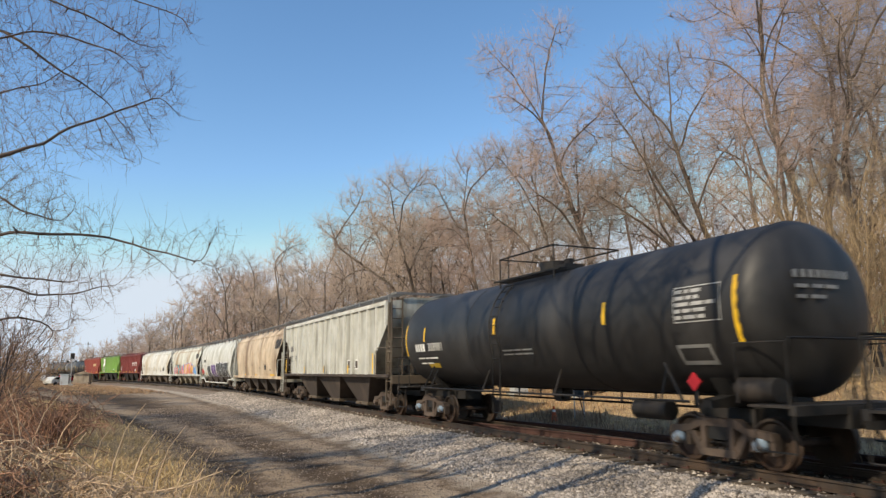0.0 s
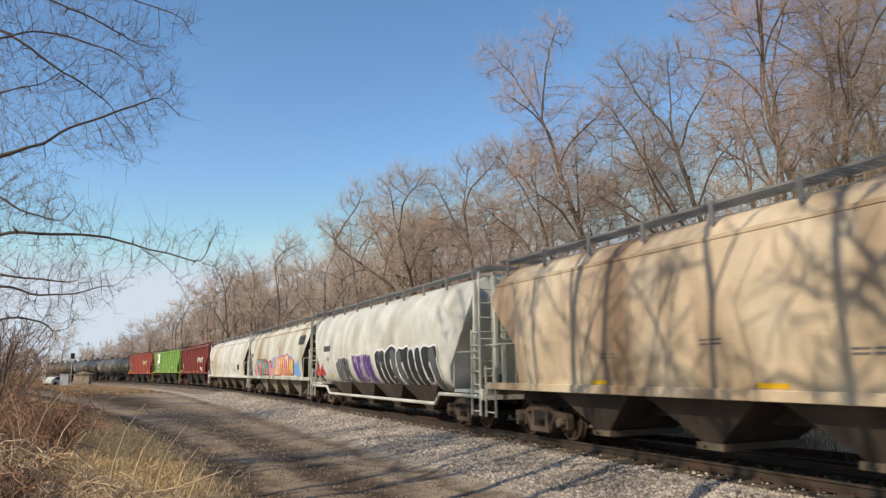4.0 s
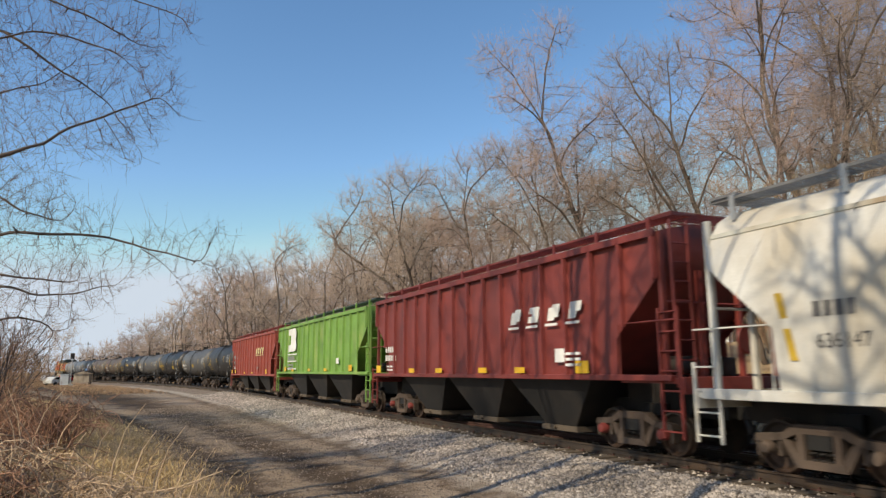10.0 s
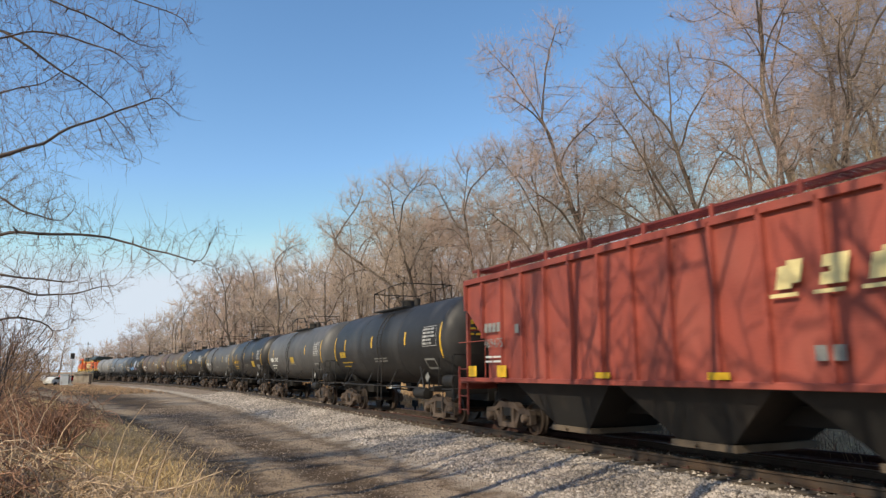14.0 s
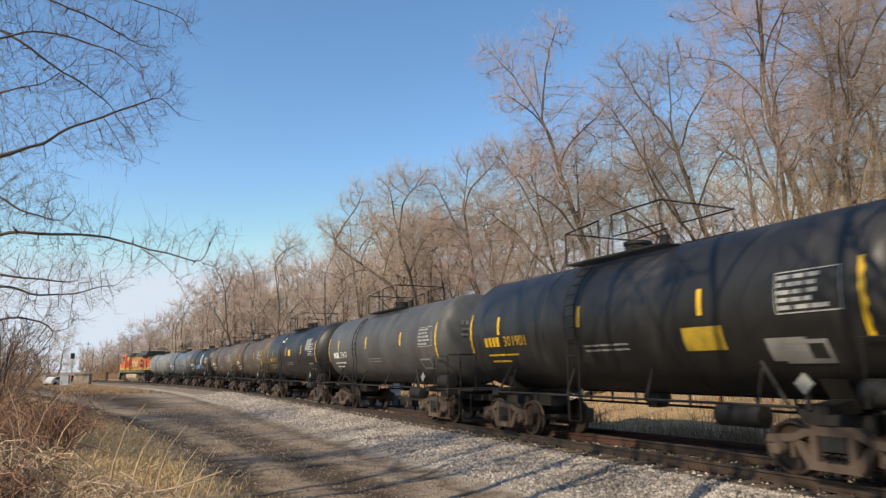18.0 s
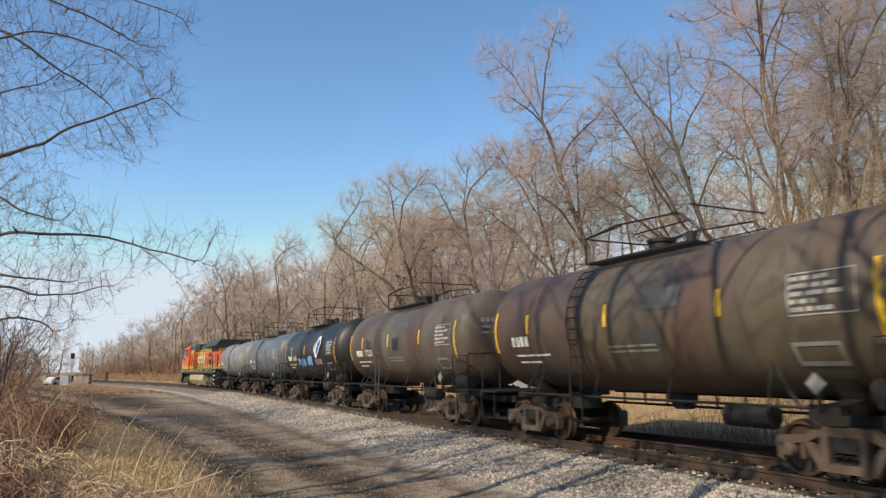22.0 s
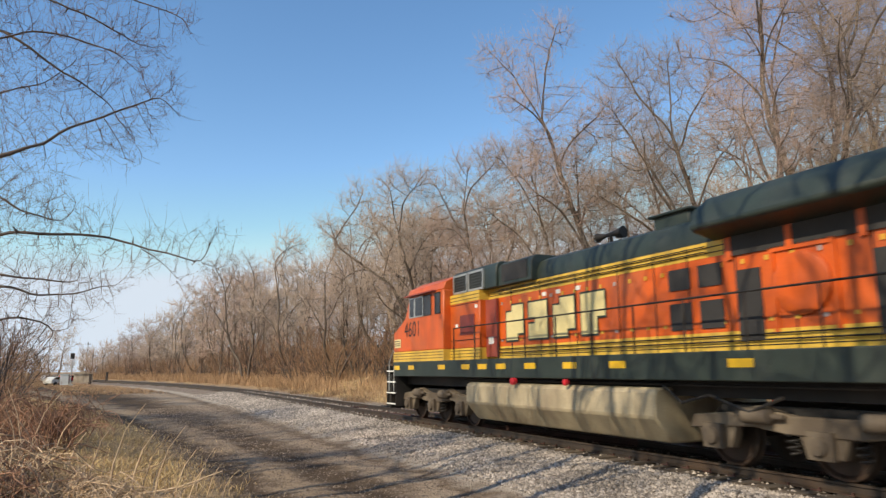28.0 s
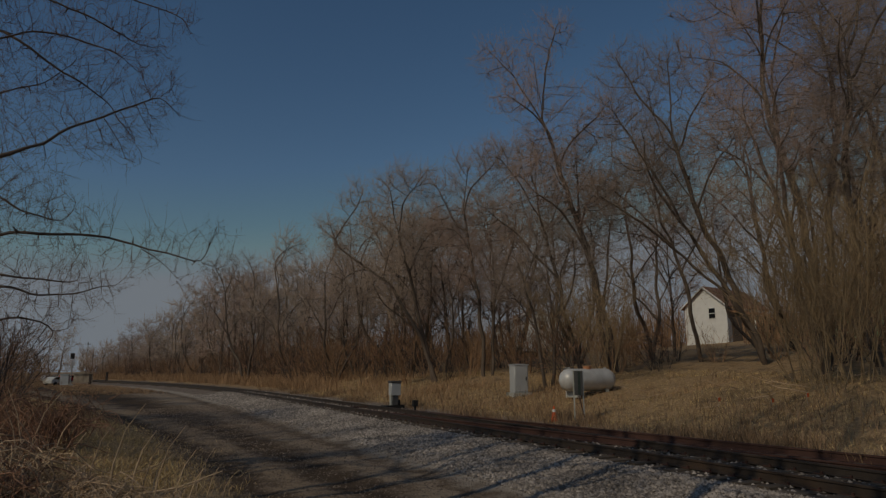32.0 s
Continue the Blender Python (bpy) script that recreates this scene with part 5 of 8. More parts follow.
    for i in range(4):
        sd.quads("emblem_underline", [(-2.15 - i * 0.72 - 0.46, -2.15 - i * 0.72, 2.68, 2.74)], M["cream"], 0.09, cuts=1)
    sd.bars("reporting_mark", hb - 1.25, 2.62, M["dim_white"], [0.17] * 4, 1, thick=0.24, off=0.09)
    sd.text("car_number", "469475", 0.34, hb - 1.2, 2.22, M["dim_white"], 0.09)
    sd.bars("small_lettering", hb - 1.3, 1.95, M["white"], [0.35, 0.4], 2, 0.12, 0.05, off=0.09)
    sd.quads("stencil_panel", [(-3.26, -3.08, 1.74, 1.96), (-2.98, -2.8, 1.74, 1.96), (hb - 3.0, hb - 2.82, 2.54, 2.76)], M["dim_white"], 0.09, cuts=1)
    for y in (hb - 0.5, hb - 2.1, 2.0, -1.0, -hb + 2.3):
        sd.quads("reflector", [(y - 0.26, y + 0.2, 1.46, 1.58 if abs(y) < 5 else 1.75)], M["yellow"], 0.09)

    c, sd, h = tank_car(7.5, 21.45, "dull black tank car with yellow lettering", "black", ladder=-0.4, marks="dim_yellow", number="")
    c, sd, h = tank_car(21.45, 36.6, "grey tank car with dark stains and white lettering", "grey_tank", ladder=0.6, marks="white", number="201483", rail="low")
    sd.quads("warning_stencil", [(-0.6, 0.2, 2.05, 2.4)], M["dim_yellow"])
    c, sd, h = tank_car(36.6, 50.5, "sooty black tank car with yellow lettering", "black2", ladder=0.9, marks="yellow", number="301901", R=1.5, zc=2.66)
    sd.quads("warning_stencil", [(-3.2, -2.3, 1.95, 2.35)], M["dim_yellow"])
    sd.quads("inspection_plate", [(-h + 1.7, -h + 2.4, 1.75, 2.1)], M["dim_white"])
    c, sd, h = tank_car(50.5, 65.05, "grey tank car with light weathering and yellow stripes", "grey_tank", ladder=2.0, marks="white", number="37603")
    c, sd, h = tank_car(65.05, 79.3, "glossy black tank car with yellow lettering", "black2", ladder=1.9, marks="dim_yellow", number="302131", R=1.48, zc=2.64)
    sd.quads("warning_stencil", [(-0.5, 0.1, 2.5, 2.85)], M["yellow"])
    sd.quads("inspection_plate", [(-h + 1.7, -h + 2.7, 2.7, 3.3)], M["dim_white"])
    sd.bars("company_emblem", 2.4, 3.5, M["white"], [0.2] * 3, 2, 0.16, 0.12)
    c, sd, h = tank_car(79.3, 92.04, "brown-stained tank car with dark patches", "brown_tank", ladder=1.6, marks="white", rail="low")
    sd.quads("overpainted_patch", [(-1.5, -0.5, 2.75, 3.15), (-1.0, -0.4, 2.1, 2.4)], M["grey_tank"])
    c, sd, h = tank_car(92.04, 104.6, "rust-streaked brown and grey tank car", "rusty_tank", ladder=1.55, marks="white", number="17528", rail="low")
    sd.quads("overpainted_patch", [(-1.2, 0.2, 3.1, 3.3)], M["grey_tank"])
    sd.quads("overpainted_patch", [(2.5, 3.0, 2.35, 2.8), (-0.5, 0.1, 2.35, 2.8)], M["black2"])
    c, sd, h = tank_car(104.6, 117.13, "black tank car with a white and blue leaf emblem", "black2", ladder=0.9, marks="white", number="16683")
    leaf = [(-2.25, 3.36), (-2.05, 3.25), (-1.62, 2.86), (-1.56, 2.74), (-1.62, 2.62), (-1.78, 2.30), (-1.95, 2.26), (-2.1, 2.32), (-2.70, 2.82), (-2.78, 2.95), (-2.70, 3.08), (-2.4, 3.34)]
    sd.put("company_emblem", [(-2.15, 2.82)] + leaf, [(0, k + 1, (k + 1) % 12 + 1) for k in range(12)], M["g_white"], 0.065)
    sd.put("emblem_field", [(-2.30, 3.22), (-2.52, 3.12), (-2.68, 2.95), (-2.40, 2.68), (-2.05, 2.42), (-1.98, 2.46), (-2.12, 2.72), (-2.25, 2.98)], [(0, 1, 2, 7), (2, 3, 6, 7), (3, 4, 5, 6)], M["g_navy"], 0.080)
    sd.put("emblem_vein", [(-1.72, 2.74), (-1.9, 2.92), (-2.22, 3.18), (-2.24, 3.12), (-1.96, 2.85), (-1.76, 2.68)], [(0, 1, 4, 5), (1, 2, 3, 4)], M["g_leaf"], 0.080)
    tag(sd, 1.9, 0.3, 1.85, 2.3, 4, [M["g_blue"]], M["blue_grey"], 21)
    tag(sd, 0.0, -1.0, 1.9, 2.4, 3, [M["g_blue"]], M["blue_grey"], 23)
    sd.quads("company_emblem", [(-1.75, -1.5, 1.95, 2.22), (-2.15, -1.85, 1.95, 2.22), (-2.7, -2.25, 1.95, 2.22)], M["g_lilac"], 0.012)
    c, sd, h = tank_car(117.13, 129.5, "blue-grey tank car with pale weathering", "blue_grey", ladder=1.2, marks="white", number="15666")
    c, sd, h = tank_car(129.5, 142.7, "light grey tank car behind the locomotive", "light_grey", ladder=0.4, marks="white", group="cars of the train")


build_cars()
# ---- the locomotive: it stands with its nose up the line, away from the camera ----
def build_locomotive():
    car, L = new_car("locomotive", "orange, dark green and yellow diesel locomotive with a tan fuel tank", "locomotive", 141.5, 164.1, "locomotive")
    OR, GR, YE, BK, TAN = M["orange"], M["loco_green"], M["loco_yellow"], M["frame_black"], M["tan"]
    # underframe and deck
    part("underframe", Geo().box(-1.05, 1.05, -10.4, 10.3, 1.15, 1.62), BK, car)
    part("side_skirt", Geo().box(-1.53, -1.47, -9.0, 10.15, 1.44, 1.93), GR, car, bevel=0.015)
    part("side_skirt", Geo().box(1.47, 1.53, -9.0, 10.15, 1.44, 1.93), GR, car, bevel=0.015)
    part("deck", Geo().box(-1.50, 1.50, -10.3, 10.3, 1.78, 1.92), GR, car)
    # long hood: body with rounded shoulders
    def hood(x, z0, z1, c):
        return [(-x, z0), (-x, z1 - c), (-x + c * 0.35, z1 - c * 0.3), (-x + c, z1), (x - c, z1), (x - c * 0.35, z1 - c * 0.3), (x, z1 - c), (x, z0)]
    part("hood_lower_stripe", Geo().box(-0.955, 0.955, -8.3, 4.15, 1.92, 2.27), YE, car)
    part("hood", Geo().box(-0.95, 0.95, -8.3, 4.15, 2.27, 3.62), OR, car, "orange hood with access doors")
    part("hood_upper_stripe", Geo().box(-0.955, 0.955, -8.3, 4.15, 3.62, 3.90), YE, car)
    part("hood_roof", Geo().prism(hood(0.95, 3.90, 4.46, 0.32), "y", -8.2, 1.6), GR, car, "dark green roof")
    part("inverter_cab", Geo().prism(hood(1.18, 3.90, 4.62, 0.18), "y", 3.3, 6.04), GR, car, "dark green raised equipment box", bevel=0.02)
    part("inverter_roof", Geo().prism(hood(1.12, 3.90, 4.56, 0.18), "y", 1.6, 3.3), GR, car, "dark green raised equipment box", bevel=0.02)
    part("dynamic_grille", Geo().box(-1.135, -1.10, 1.8, 3.1, 4.0, 4.46), M["grille"], car)
    for y in (4.05, 5.05):
        win = part("vent_window", Geo().box(-1.20, -1.15, y, y + 0.82, 3.98, 4.44), M["grille"], car)
        for k in range(5):
            part("louvre_blade", Geo().box(-1.212, -1.19, y, y + 0.82, 4.02 + 0.085 * k, 4.05 + 0.085 * k), GR, win)
        part("vent_frame", Geo().box(-1.225, -1.18, y - 0.06, y + 0.88, 3.92, 3.98).box(-1.225, -1.18, y - 0.06, y + 0.88, 4.44, 4.50).box(-1.225, -1.18, y - 0.06, y, 3.92, 4.5).box(-1.225, -1.18, y + 0.82, y + 0.88, 3.92, 4.5), M["alu"], car)
    # door seams on the hood
    for i, y in enumerate((2.9, 1.5, 0.0, -1.5, -2.6, -3.5, -4.6, -5.7, -7.0)):
        part("door_seam", Geo().box(-0.962, -0.945, y - 0.012, y + 0.012, 1.95, 3.86), BK, car)
    for i in range(24):
        y = 3.4 - i * 0.48
        part("latch", Geo().box(-0.972, -0.95, y - 0.03, y + 0.03, 3.40, 3.48).box(-0.972, -0.95, y - 0.03, y + 0.03, 2.40, 2.46), M["alu"] if i % 5 == 0 else YE, car)
    part("grab_rail", Geo().tube([(-1.0, 3.5, 3.72), (-1.0, -4.0, 3.72)], 0.014, 5).tube([(-1.0, 3.5, 3.82), (-1.0, -4.0, 3.82)], 0.012, 5), BK, car)
    part("grab_rail", Geo().tube([(-1.0, 3.5, 2.10), (-1.0, -7.6, 2.10)], 0.014, 5).tube([(-1.0, 3.5, 2.20), (-1.0, -7.6, 2.20)], 0.012, 5), BK, car)
    for (y0, y1, z0, z1) in [(-3.55, -3.0, 3.1, 3.5), (-4.3, -3.75, 3.1, 3.5), (-3.55, -3.0, 2.35, 2.85), (-4.3, -3.75, 2.35, 2.85), (-5.1, -4.6, 2.1, 3.3), (-7.4, -7.0, 2.1, 3.3), (-7.95, -7.55, 2.2, 3.4)]:
        part("louvre", Geo().box(-0.975, -0.94, y0, y1, z0, z1), M["grille"], car)
    part("blower", Geo().lathe_x([(-0.95, 0.5), (-1.0, 0.5), (-1.03, 0.42), (-1.0, 0.30), (-1.04, 0.12), (-1.04, 0.01)], -5.85, 2.95, 20), M["orange"], car)
    part("blower_frame", Geo().box(-0.985, -0.95, -6.45, -5.3, 3.50, 3.58).box(-0.985, -0.95, -6.45, -6.37, 2.2, 3.5).box(-0.985, -0.95, -5.38, -5.3, 2.2, 3.5), OR, car)
    # air intakes under the radiator
    part("intake_screen", Geo().box(-0.985, -0.94, -8.2, -4.4, 3.56, 4.0), M["grille"], car)
    for y in (-4.5, -5.7, -6.9, -8.1):
        part("intake_post", Geo().box(-1.0, -0.95, y - 0.06, y + 0.06, 3.5, 4.05), OR, car)
    # radiator with its wide overhanging wings
    wing = [(-1.0, 3.90), (-1.48, 4.02), (-1.52, 4.10), (-1.40, 4.40), (-1.05, 4.66), (1.05, 4.66), (1.40, 4.40), (1.52, 4.10), (1.48, 4.02), (1.0, 3.90)]
    part("radiator", Geo().prism(wing, "y", -10.0, -4.15), GR, car, "dark green radiator section with overhanging wings", bevel=0.03)
    part("exhaust_stack", Geo().box(-0.42, 0.42, -3.1, -2.1, 4.4, 4.78).box(-0.5, 0.5, -3.2, -2.0, 4.76, 4.82), GR, car, bevel=0.02)
    part("horn", Geo().tube([(-0.25, -0.5, 4.45), (-0.25, -0.5, 4.72)], 0.05, 6).lathe_y([(-0.95, 0.13), (-0.9, 0.11), (-0.5, 0.05), (-0.3, 0.05), (-0.05, 0.10), (0.0, 0.12)], 4.74, 12, -0.25).lathe_y([(-0.7, 0.10), (-0.4, 0.05)], 4.74, 10, -0.02), BK, car)
    # rear end of the hood
    part("hood_rear", Geo().prism([(-0.95, -8.3), (-0.95, -8.9), (-0.55, -9.5), (0.55, -9.5), (0.95, -8.9), (0.95, -8.3)], "z", 2.27, 3.62), OR, car)
    part("hood_rear_stripe", Geo().prism([(-0.955, -8.3), (-0.955, -8.9), (-0.555, -9.505), (0.555, -9.505), (0.955, -8.9), (0.955, -8.3)], "z", 3.62, 3.93), YE, car)
    part("hood_rear_stripe", Geo().prism([(-0.955, -8.3), (-0.955, -8.9), (-0.555, -9.505), (0.555, -9.505), (0.955, -8.9), (0.955, -8.3)], "z", 1.92, 2.27), YE, car)
    v, f = letters("4601", 0.36)
    part("road_number", Geo().add([(-0.93 + u * 0.35 * 1.0 + 0.0, -8.93 - u * 0.53, 3.22 + w) for u, w in v], f), M["black_ink"], car)
    part("headlight", Geo().lathe_y([(-9.50, 0.12), (-9.60, 0.12), (-9.58, 0.09), (-9.56, 0.01)], 3.95, 14, -0.13).lathe_y([(-9.50, 0.12), (-9.60, 0.12), (-9.58, 0.09), (-9.56, 0.01)], 3.95, 14, 0.13), M["alu"], car)
    # cab and nose
    cab = Geo()
    cab.prism([(6.05, 2.27), (10.25, 2.27), (10.25, 2.95), (9.35, 3.32), (9.15, 3.45), (8.75, 4.12), (6.05, 4.12)], "x", -1.50, 1.50)
    part("cab", cab, OR, car, "orange wide-nosed cab", bevel=0.03)
    part("cab_stripe", Geo().box(-1.505, 1.505, 6.05, 10.25, 1.93, 2.27), YE, car)
    part("cab_roof", Geo().prism([(-1.50, 4.12), (-1.42, 4.36), (-0.95, 4.58), (0.95, 4.58), (1.42, 4.36), (1.50, 4.12)], "y", 6.05, 8.95), OR, car, bevel=0.02)
    part("sun_visor", Geo().prism([(6.6, 4.10), (8.9, 4.10), (8.9, 4.14), (6.6, 4.14)], "x", -1.66, -1.50), M["h_red"], car)
    for y0, y1 in ((8.35, 8.72), (7.62, 8.25), (7.0, 7.52), (6.3, 6.62)):
        part("cab_window", Geo().box(-1.512, -1.46, y0, y1, 3.42, 4.02), M["glass"], car)
        part("window_frame", Geo().box(-1.522, -1.49, y0 - 0.05, y1 + 0.05, 4.02, 4.06).box(-1.522, -1.49, y0 - 0.05, y1 + 0.05, 3.38, 3.42).box(-1.522, -1.49, y0 - 0.05, y0, 3.38, 4.06).box(-1.522, -1.49, y1, y1 + 0.05, 3.38, 4.06), M["alu"] if y0 > 7 else M["grille"], car)
    part("windscreen", Geo().prism([(8.80, 4.07), (9.12, 3.52), (9.135, 3.53), (8.815, 4.08)], "x", -1.3, 1.3), M["glass"], car)
    side = Side(car, lambda z: 1.50)
    side.text("road_number", "4601", 0.74, 9.22, 2.76, M["black_ink"], 0.012, wide=0.95)
    side.quads("nose_emblem", [(9.55, 10.15, 2.42, 2.72)], M["cream"], 0.012, cuts=1)
    side.quads("nose_emblem_line", [(9.62, 10.15, 2.48, 2.51), (9.62, 10.15, 2.55, 2.58), (9.62, 10.15, 2.63, 2.66)], M["black_ink"], 0.016, cuts=1)
    part("cab_door", Geo().box(-1.06, -0.98, 3.55, 4.15, 2.0, 3.6), M["h_red"], car, "dark red door in a recess behind the cab")
    part("door_plate", Geo().box(-1.07, -1.055, 3.72, 3.98, 2.35, 2.55), M["white"], car)
    part("equipment_cabinet", Geo().box(-1.26, 1.26, 4.15, 6.05, 2.27, 3.62), OR, car, "orange equipment cabinet behind the cab", bevel=0.02)
    part("cabinet_stripe", Geo().box(-1.265, 1.265, 4.15, 6.05, 3.62, 3.90), YE, car)
    part("cabinet_stripe", Geo().box(-1.265, 1.265, 4.15, 6.05, 1.93, 2.27), YE, car)
    part("cabinet_grille", Geo().box(-1.285, -1.25, 4.45, 5.35, 2.66, 3.24), M["h_maroon"], car, "dark red grille panel")
    part("cabinet_seam", Geo().box(-1.272, -1.25, 4.2, 6.0, 2.50, 2.52).box(-1.272, -1.25, 4.2, 6.0, 3.56, 3.575), BK, car)
    # thin black lines along the yellow stripes
    for z in (2.02, 2.11, 2.20):
        part("stripe_line", Geo().box(-1.512, -1.50, 6.1, 10.22, z - 0.008, z + 0.008), BK, car)
        part("stripe_line", Geo().box(-1.272, -1.26, 4.16, 6.04, z - 0.008, z + 0.008), BK, car)
        part("stripe_line", Geo().box(-0.964, -0.95, -8.25, 4.1, z - 0.008, z + 0.008), BK, car)
    for z in (3.70, 3.80):
        part("stripe_line", Geo().box(-1.272, -1.26, 4.16, 6.04, z - 0.008, z + 0.008), BK, car)
        part("stripe_line", Geo().box(-0.964, -0.95, -8.25, 4.1, z - 0.008, z + 0.008), BK, car)
    for y, z in ((4.35, 3.45), (5.6, 2.95), (1.3, 3.5), (0.7, 3.5), (-0.1, 3.5)):
        part("notice_plate", Geo().box(-1.27 if y > 4.2 else -0.97, -1.24 if y > 4.2 else -0.94, y - 0.08, y + 0.08, z - 0.05, z + 0.05), M["white"], car)
    hs = Side(car, lambda z: 0.95)
    # the hood's emblem as four cream blocks with dark rims
    bold_block(hs, "company_emblem", 3.15, 2.42, 0.86, 0.92, M["cream"], 0.0, off=0.03, back=M["loco_green"], step=1.30)
    for y in (9.9, 8.6, 6.2, 4.6, 3.6, 2.6, 1.2, -0.4, -2.0, -5.0):
        side.quads("reflector", [(y - 0.3, y + 0.2, 1.66, 1.80)], M["yellow"], 0.035, cuts=1)
    # handrails along the walkway
    ys = [5.4 - 1.32 * i for i in range(11)]
    for y in ys:
        part("stanchion", Geo().tube([(-1.47, y, 1.6), (-1.47, y, 2.86)], 0.02, 5), BK, car)
    part("handrail", Geo().tube([(-1.47, ys[0], 2.86), (-1.47, ys[-1], 2.86)], 0.02, 6), BK, car)
    part("handrail", Geo().tube([(-1.47, -8.2, 2.86), (-1.47, -8.75, 2.90), (-1.47, -8.95, 2.75), (-1.48, -9.0, 1.0), (-1.48, -9.05, 0.6)], 0.024, 6), M["alu"], car, "white handrail by the rear steps")
    part("handrail", Geo().tube([(-0.75, -10.2, 3.3), (-0.8, -10.25, 2.9), (-1.15, -10.3, 2.2), (-1.2, -10.32, 1.4)], 0.024, 6), M["alu"], car, "white handrail by the rear steps")
    part("end_railing", Geo().tube([(-1.3, -10.35, 1.9), (-1.3, -10.35, 2.85), (-0.3, -10.35, 2.85), (-0.3, -10.35, 1.9)], 0.02, 5).tube([(0.3, -10.35, 1.9), (0.3, -10.35, 2.85), (1.3, -10.35, 2.85), (1.3, -10.35, 1.9)], 0.02, 5), BK, car)
    part("handrail", Geo().tube([(-1.48, 10.35, 2.35), (-1.48, 10.75, 1.9), (-1.48, 10.75, 0.9)], 0.022, 6).tube([(-1.48, 10.25, 2.3), (-1.48, 10.28, 0.9)], 0.02, 6), M["alu"], car, "white handrail by the front steps")
    # steps front and rear
    for y0, y1, nm in ((-10.1, -9.05, "rear_steps"), (10.05, 10.9, "front_steps")):
        g = Geo()
        for k in (0, 1, 2, 3):
            z = 0.45 + 0.38 * k
            g.box(-1.5, -0.95 - 0.05 * k, y0, y1, z, z + 0.04)
        st = part(nm, g, BK, car)
        for k in (0, 1, 2, 3):
            z = 0.45 + 0.38 * k
            part("step_edge", Geo().box(-1.515, -1.49, y0, y1, z + 0.0, z + 0.045), M["white"], st)
        part("step_side", Geo().box(-1.5, -0.9, y0 - 0.03, y0 + 0.01, 0.4, 1.8).box(-1.5, -0.9, y1 - 0.01, y1 + 0.03, 0.4, 1.8), BK, st)
    for sg in (-1, 1):
        part("pilot", Geo().box(-1.45, 1.45, sg * 10.72 - 0.08, sg * 10.72 + 0.08, 0.30, 1.5), BK, car, bevel=0.03)
        part("end_plate", Geo().box(-0.95, 0.95, min(sg * 10.3, sg * 10.8), max(sg * 10.3, sg * 10.8), 1.2, 1.95), BK, car)
    # fuel tank
    part("fuel_tank", Geo().prism([(-1.48, 1.20), (-1.50, 0.75), (-1.10, 0.28), (1.10, 0.28), (1.50, 0.75), (1.48, 1.20), (1.40, 1.30), (-1.40, 1.30)], "y", -3.0, 4.62), TAN, car, "dusty tan fuel tank", bevel=0.04)
    part("fuel_filler", Geo().lathe_x([(-1.50, 0.09), (-1.60, 0.09), (-1.61, 0.02)], 1.9, 1.36, 12), M["red"], car)
    part("emergency_button", Geo().lathe_x([(-1.50, 0.07), (-1.58, 0.07), (-1.59, 0.02)], -0.3, 1.36, 12), M["red"], car)
    part("pipe", Geo().tube([(-1.30, 5.0, 1.36), (-1.30, -8.5, 1.36)], 0.03, 6), BK, car)
    part("cable", Geo().tube([(-1.35, -3.1, 1.35), (-1.40, -3.6, 1.05), (-1.35, -4.2, 1.2), (-1.35, -5.0, 0.95), (-1.3, -5.6, 1.2)], 0.03, 5), BK, car)
    # three-axle bogies
    for yc in (7.5, -6.1):
        b = part("bogie", Geo().box(-1.0, 1.0, -2.0, 2.0, 0.70, 1.05), BK, car, at=Matrix.Translation((0, yc, 0)))
        for sg in (-1, 1):
            g = Geo()
            x0, x1 = (0.98, 1.20)
            top = [(-2.55, 0.62), (-2.45, 0.86), (-1.5, 0.95), (-1.1, 1.06), (-0.5, 0.92), (0.5, 0.92), (1.1, 1.06), (1.5, 0.95), (2.45, 0.86), (2.55, 0.62), (2.1, 0.66), (1.2, 0.72), (0.6, 0.64), (-0.6, 0.64), (-1.2, 0.72), (-2.1, 0.66)]
            g.prism(top, "x", x0, x1)
            for k in (-1.98, 0.0, 1.98):
                g.prism([(k - 0.42, 0.72), (k - 0.30, 0.34), (k - 0.17, 0.34), (k - 0.17, 0.70)], "x", x0, x1 - 0.03)
                g.prism([(k + 0.42, 0.72), (k + 0.30, 0.34), (k + 0.17, 0.34), (k + 0.17, 0.70)], "x", x0, x1 - 0.03)
            part("side_frame", g, M["truck_tan"], b, "dusty brown cast bogie frame", key="locoframe", bevel=0.02, at=Matrix() if sg > 0 else flip())
            for k in (-1.98, 0.0, 1.98):
                part("axle_box", Geo().box(x0 - 0.02, x1 + 0.08, -0.2, 0.2, -0.20, 0.20).lathe_x([(x1 + 0.08, 0.15), (x1 + 0.14, 0.13), (x1 + 0.15, 0.02)], 0, 0, 14), M["truck_tan"], b, key="axlebox",
                     at=(Matrix.Translation((0, k, 0.53)) if sg > 0 else flip(k, 0.53)))
            for k in (-1.0, 1.0):
                part("brake_cylinder", Geo().lathe_y([(-0.32, 0.02), (-0.30, 0.13), (0.2, 0.13), (0.24, 0.05), (0.45, 0.04)], 0.0, 12, 1.26), M["truck_tan"], b, key="locobrake",
                     at=(Matrix.Translation((0, k, 0.90)) if sg > 0 else flip(k, 0.90)))
                part("spring", Geo().tube([(1.1 + 0.09 * math.cos(t), 0.09 * math.sin(t), 0.3 + 0.03 * t / 2) for t in [i * 0.9 for i in range(22)]], 0.02, 4), BK, b, key="locospring",
                     at=(Matrix.Translation((0, k * 0.55, 0.06)) if sg > 0 else flip(k * 0.55, 0.06)))
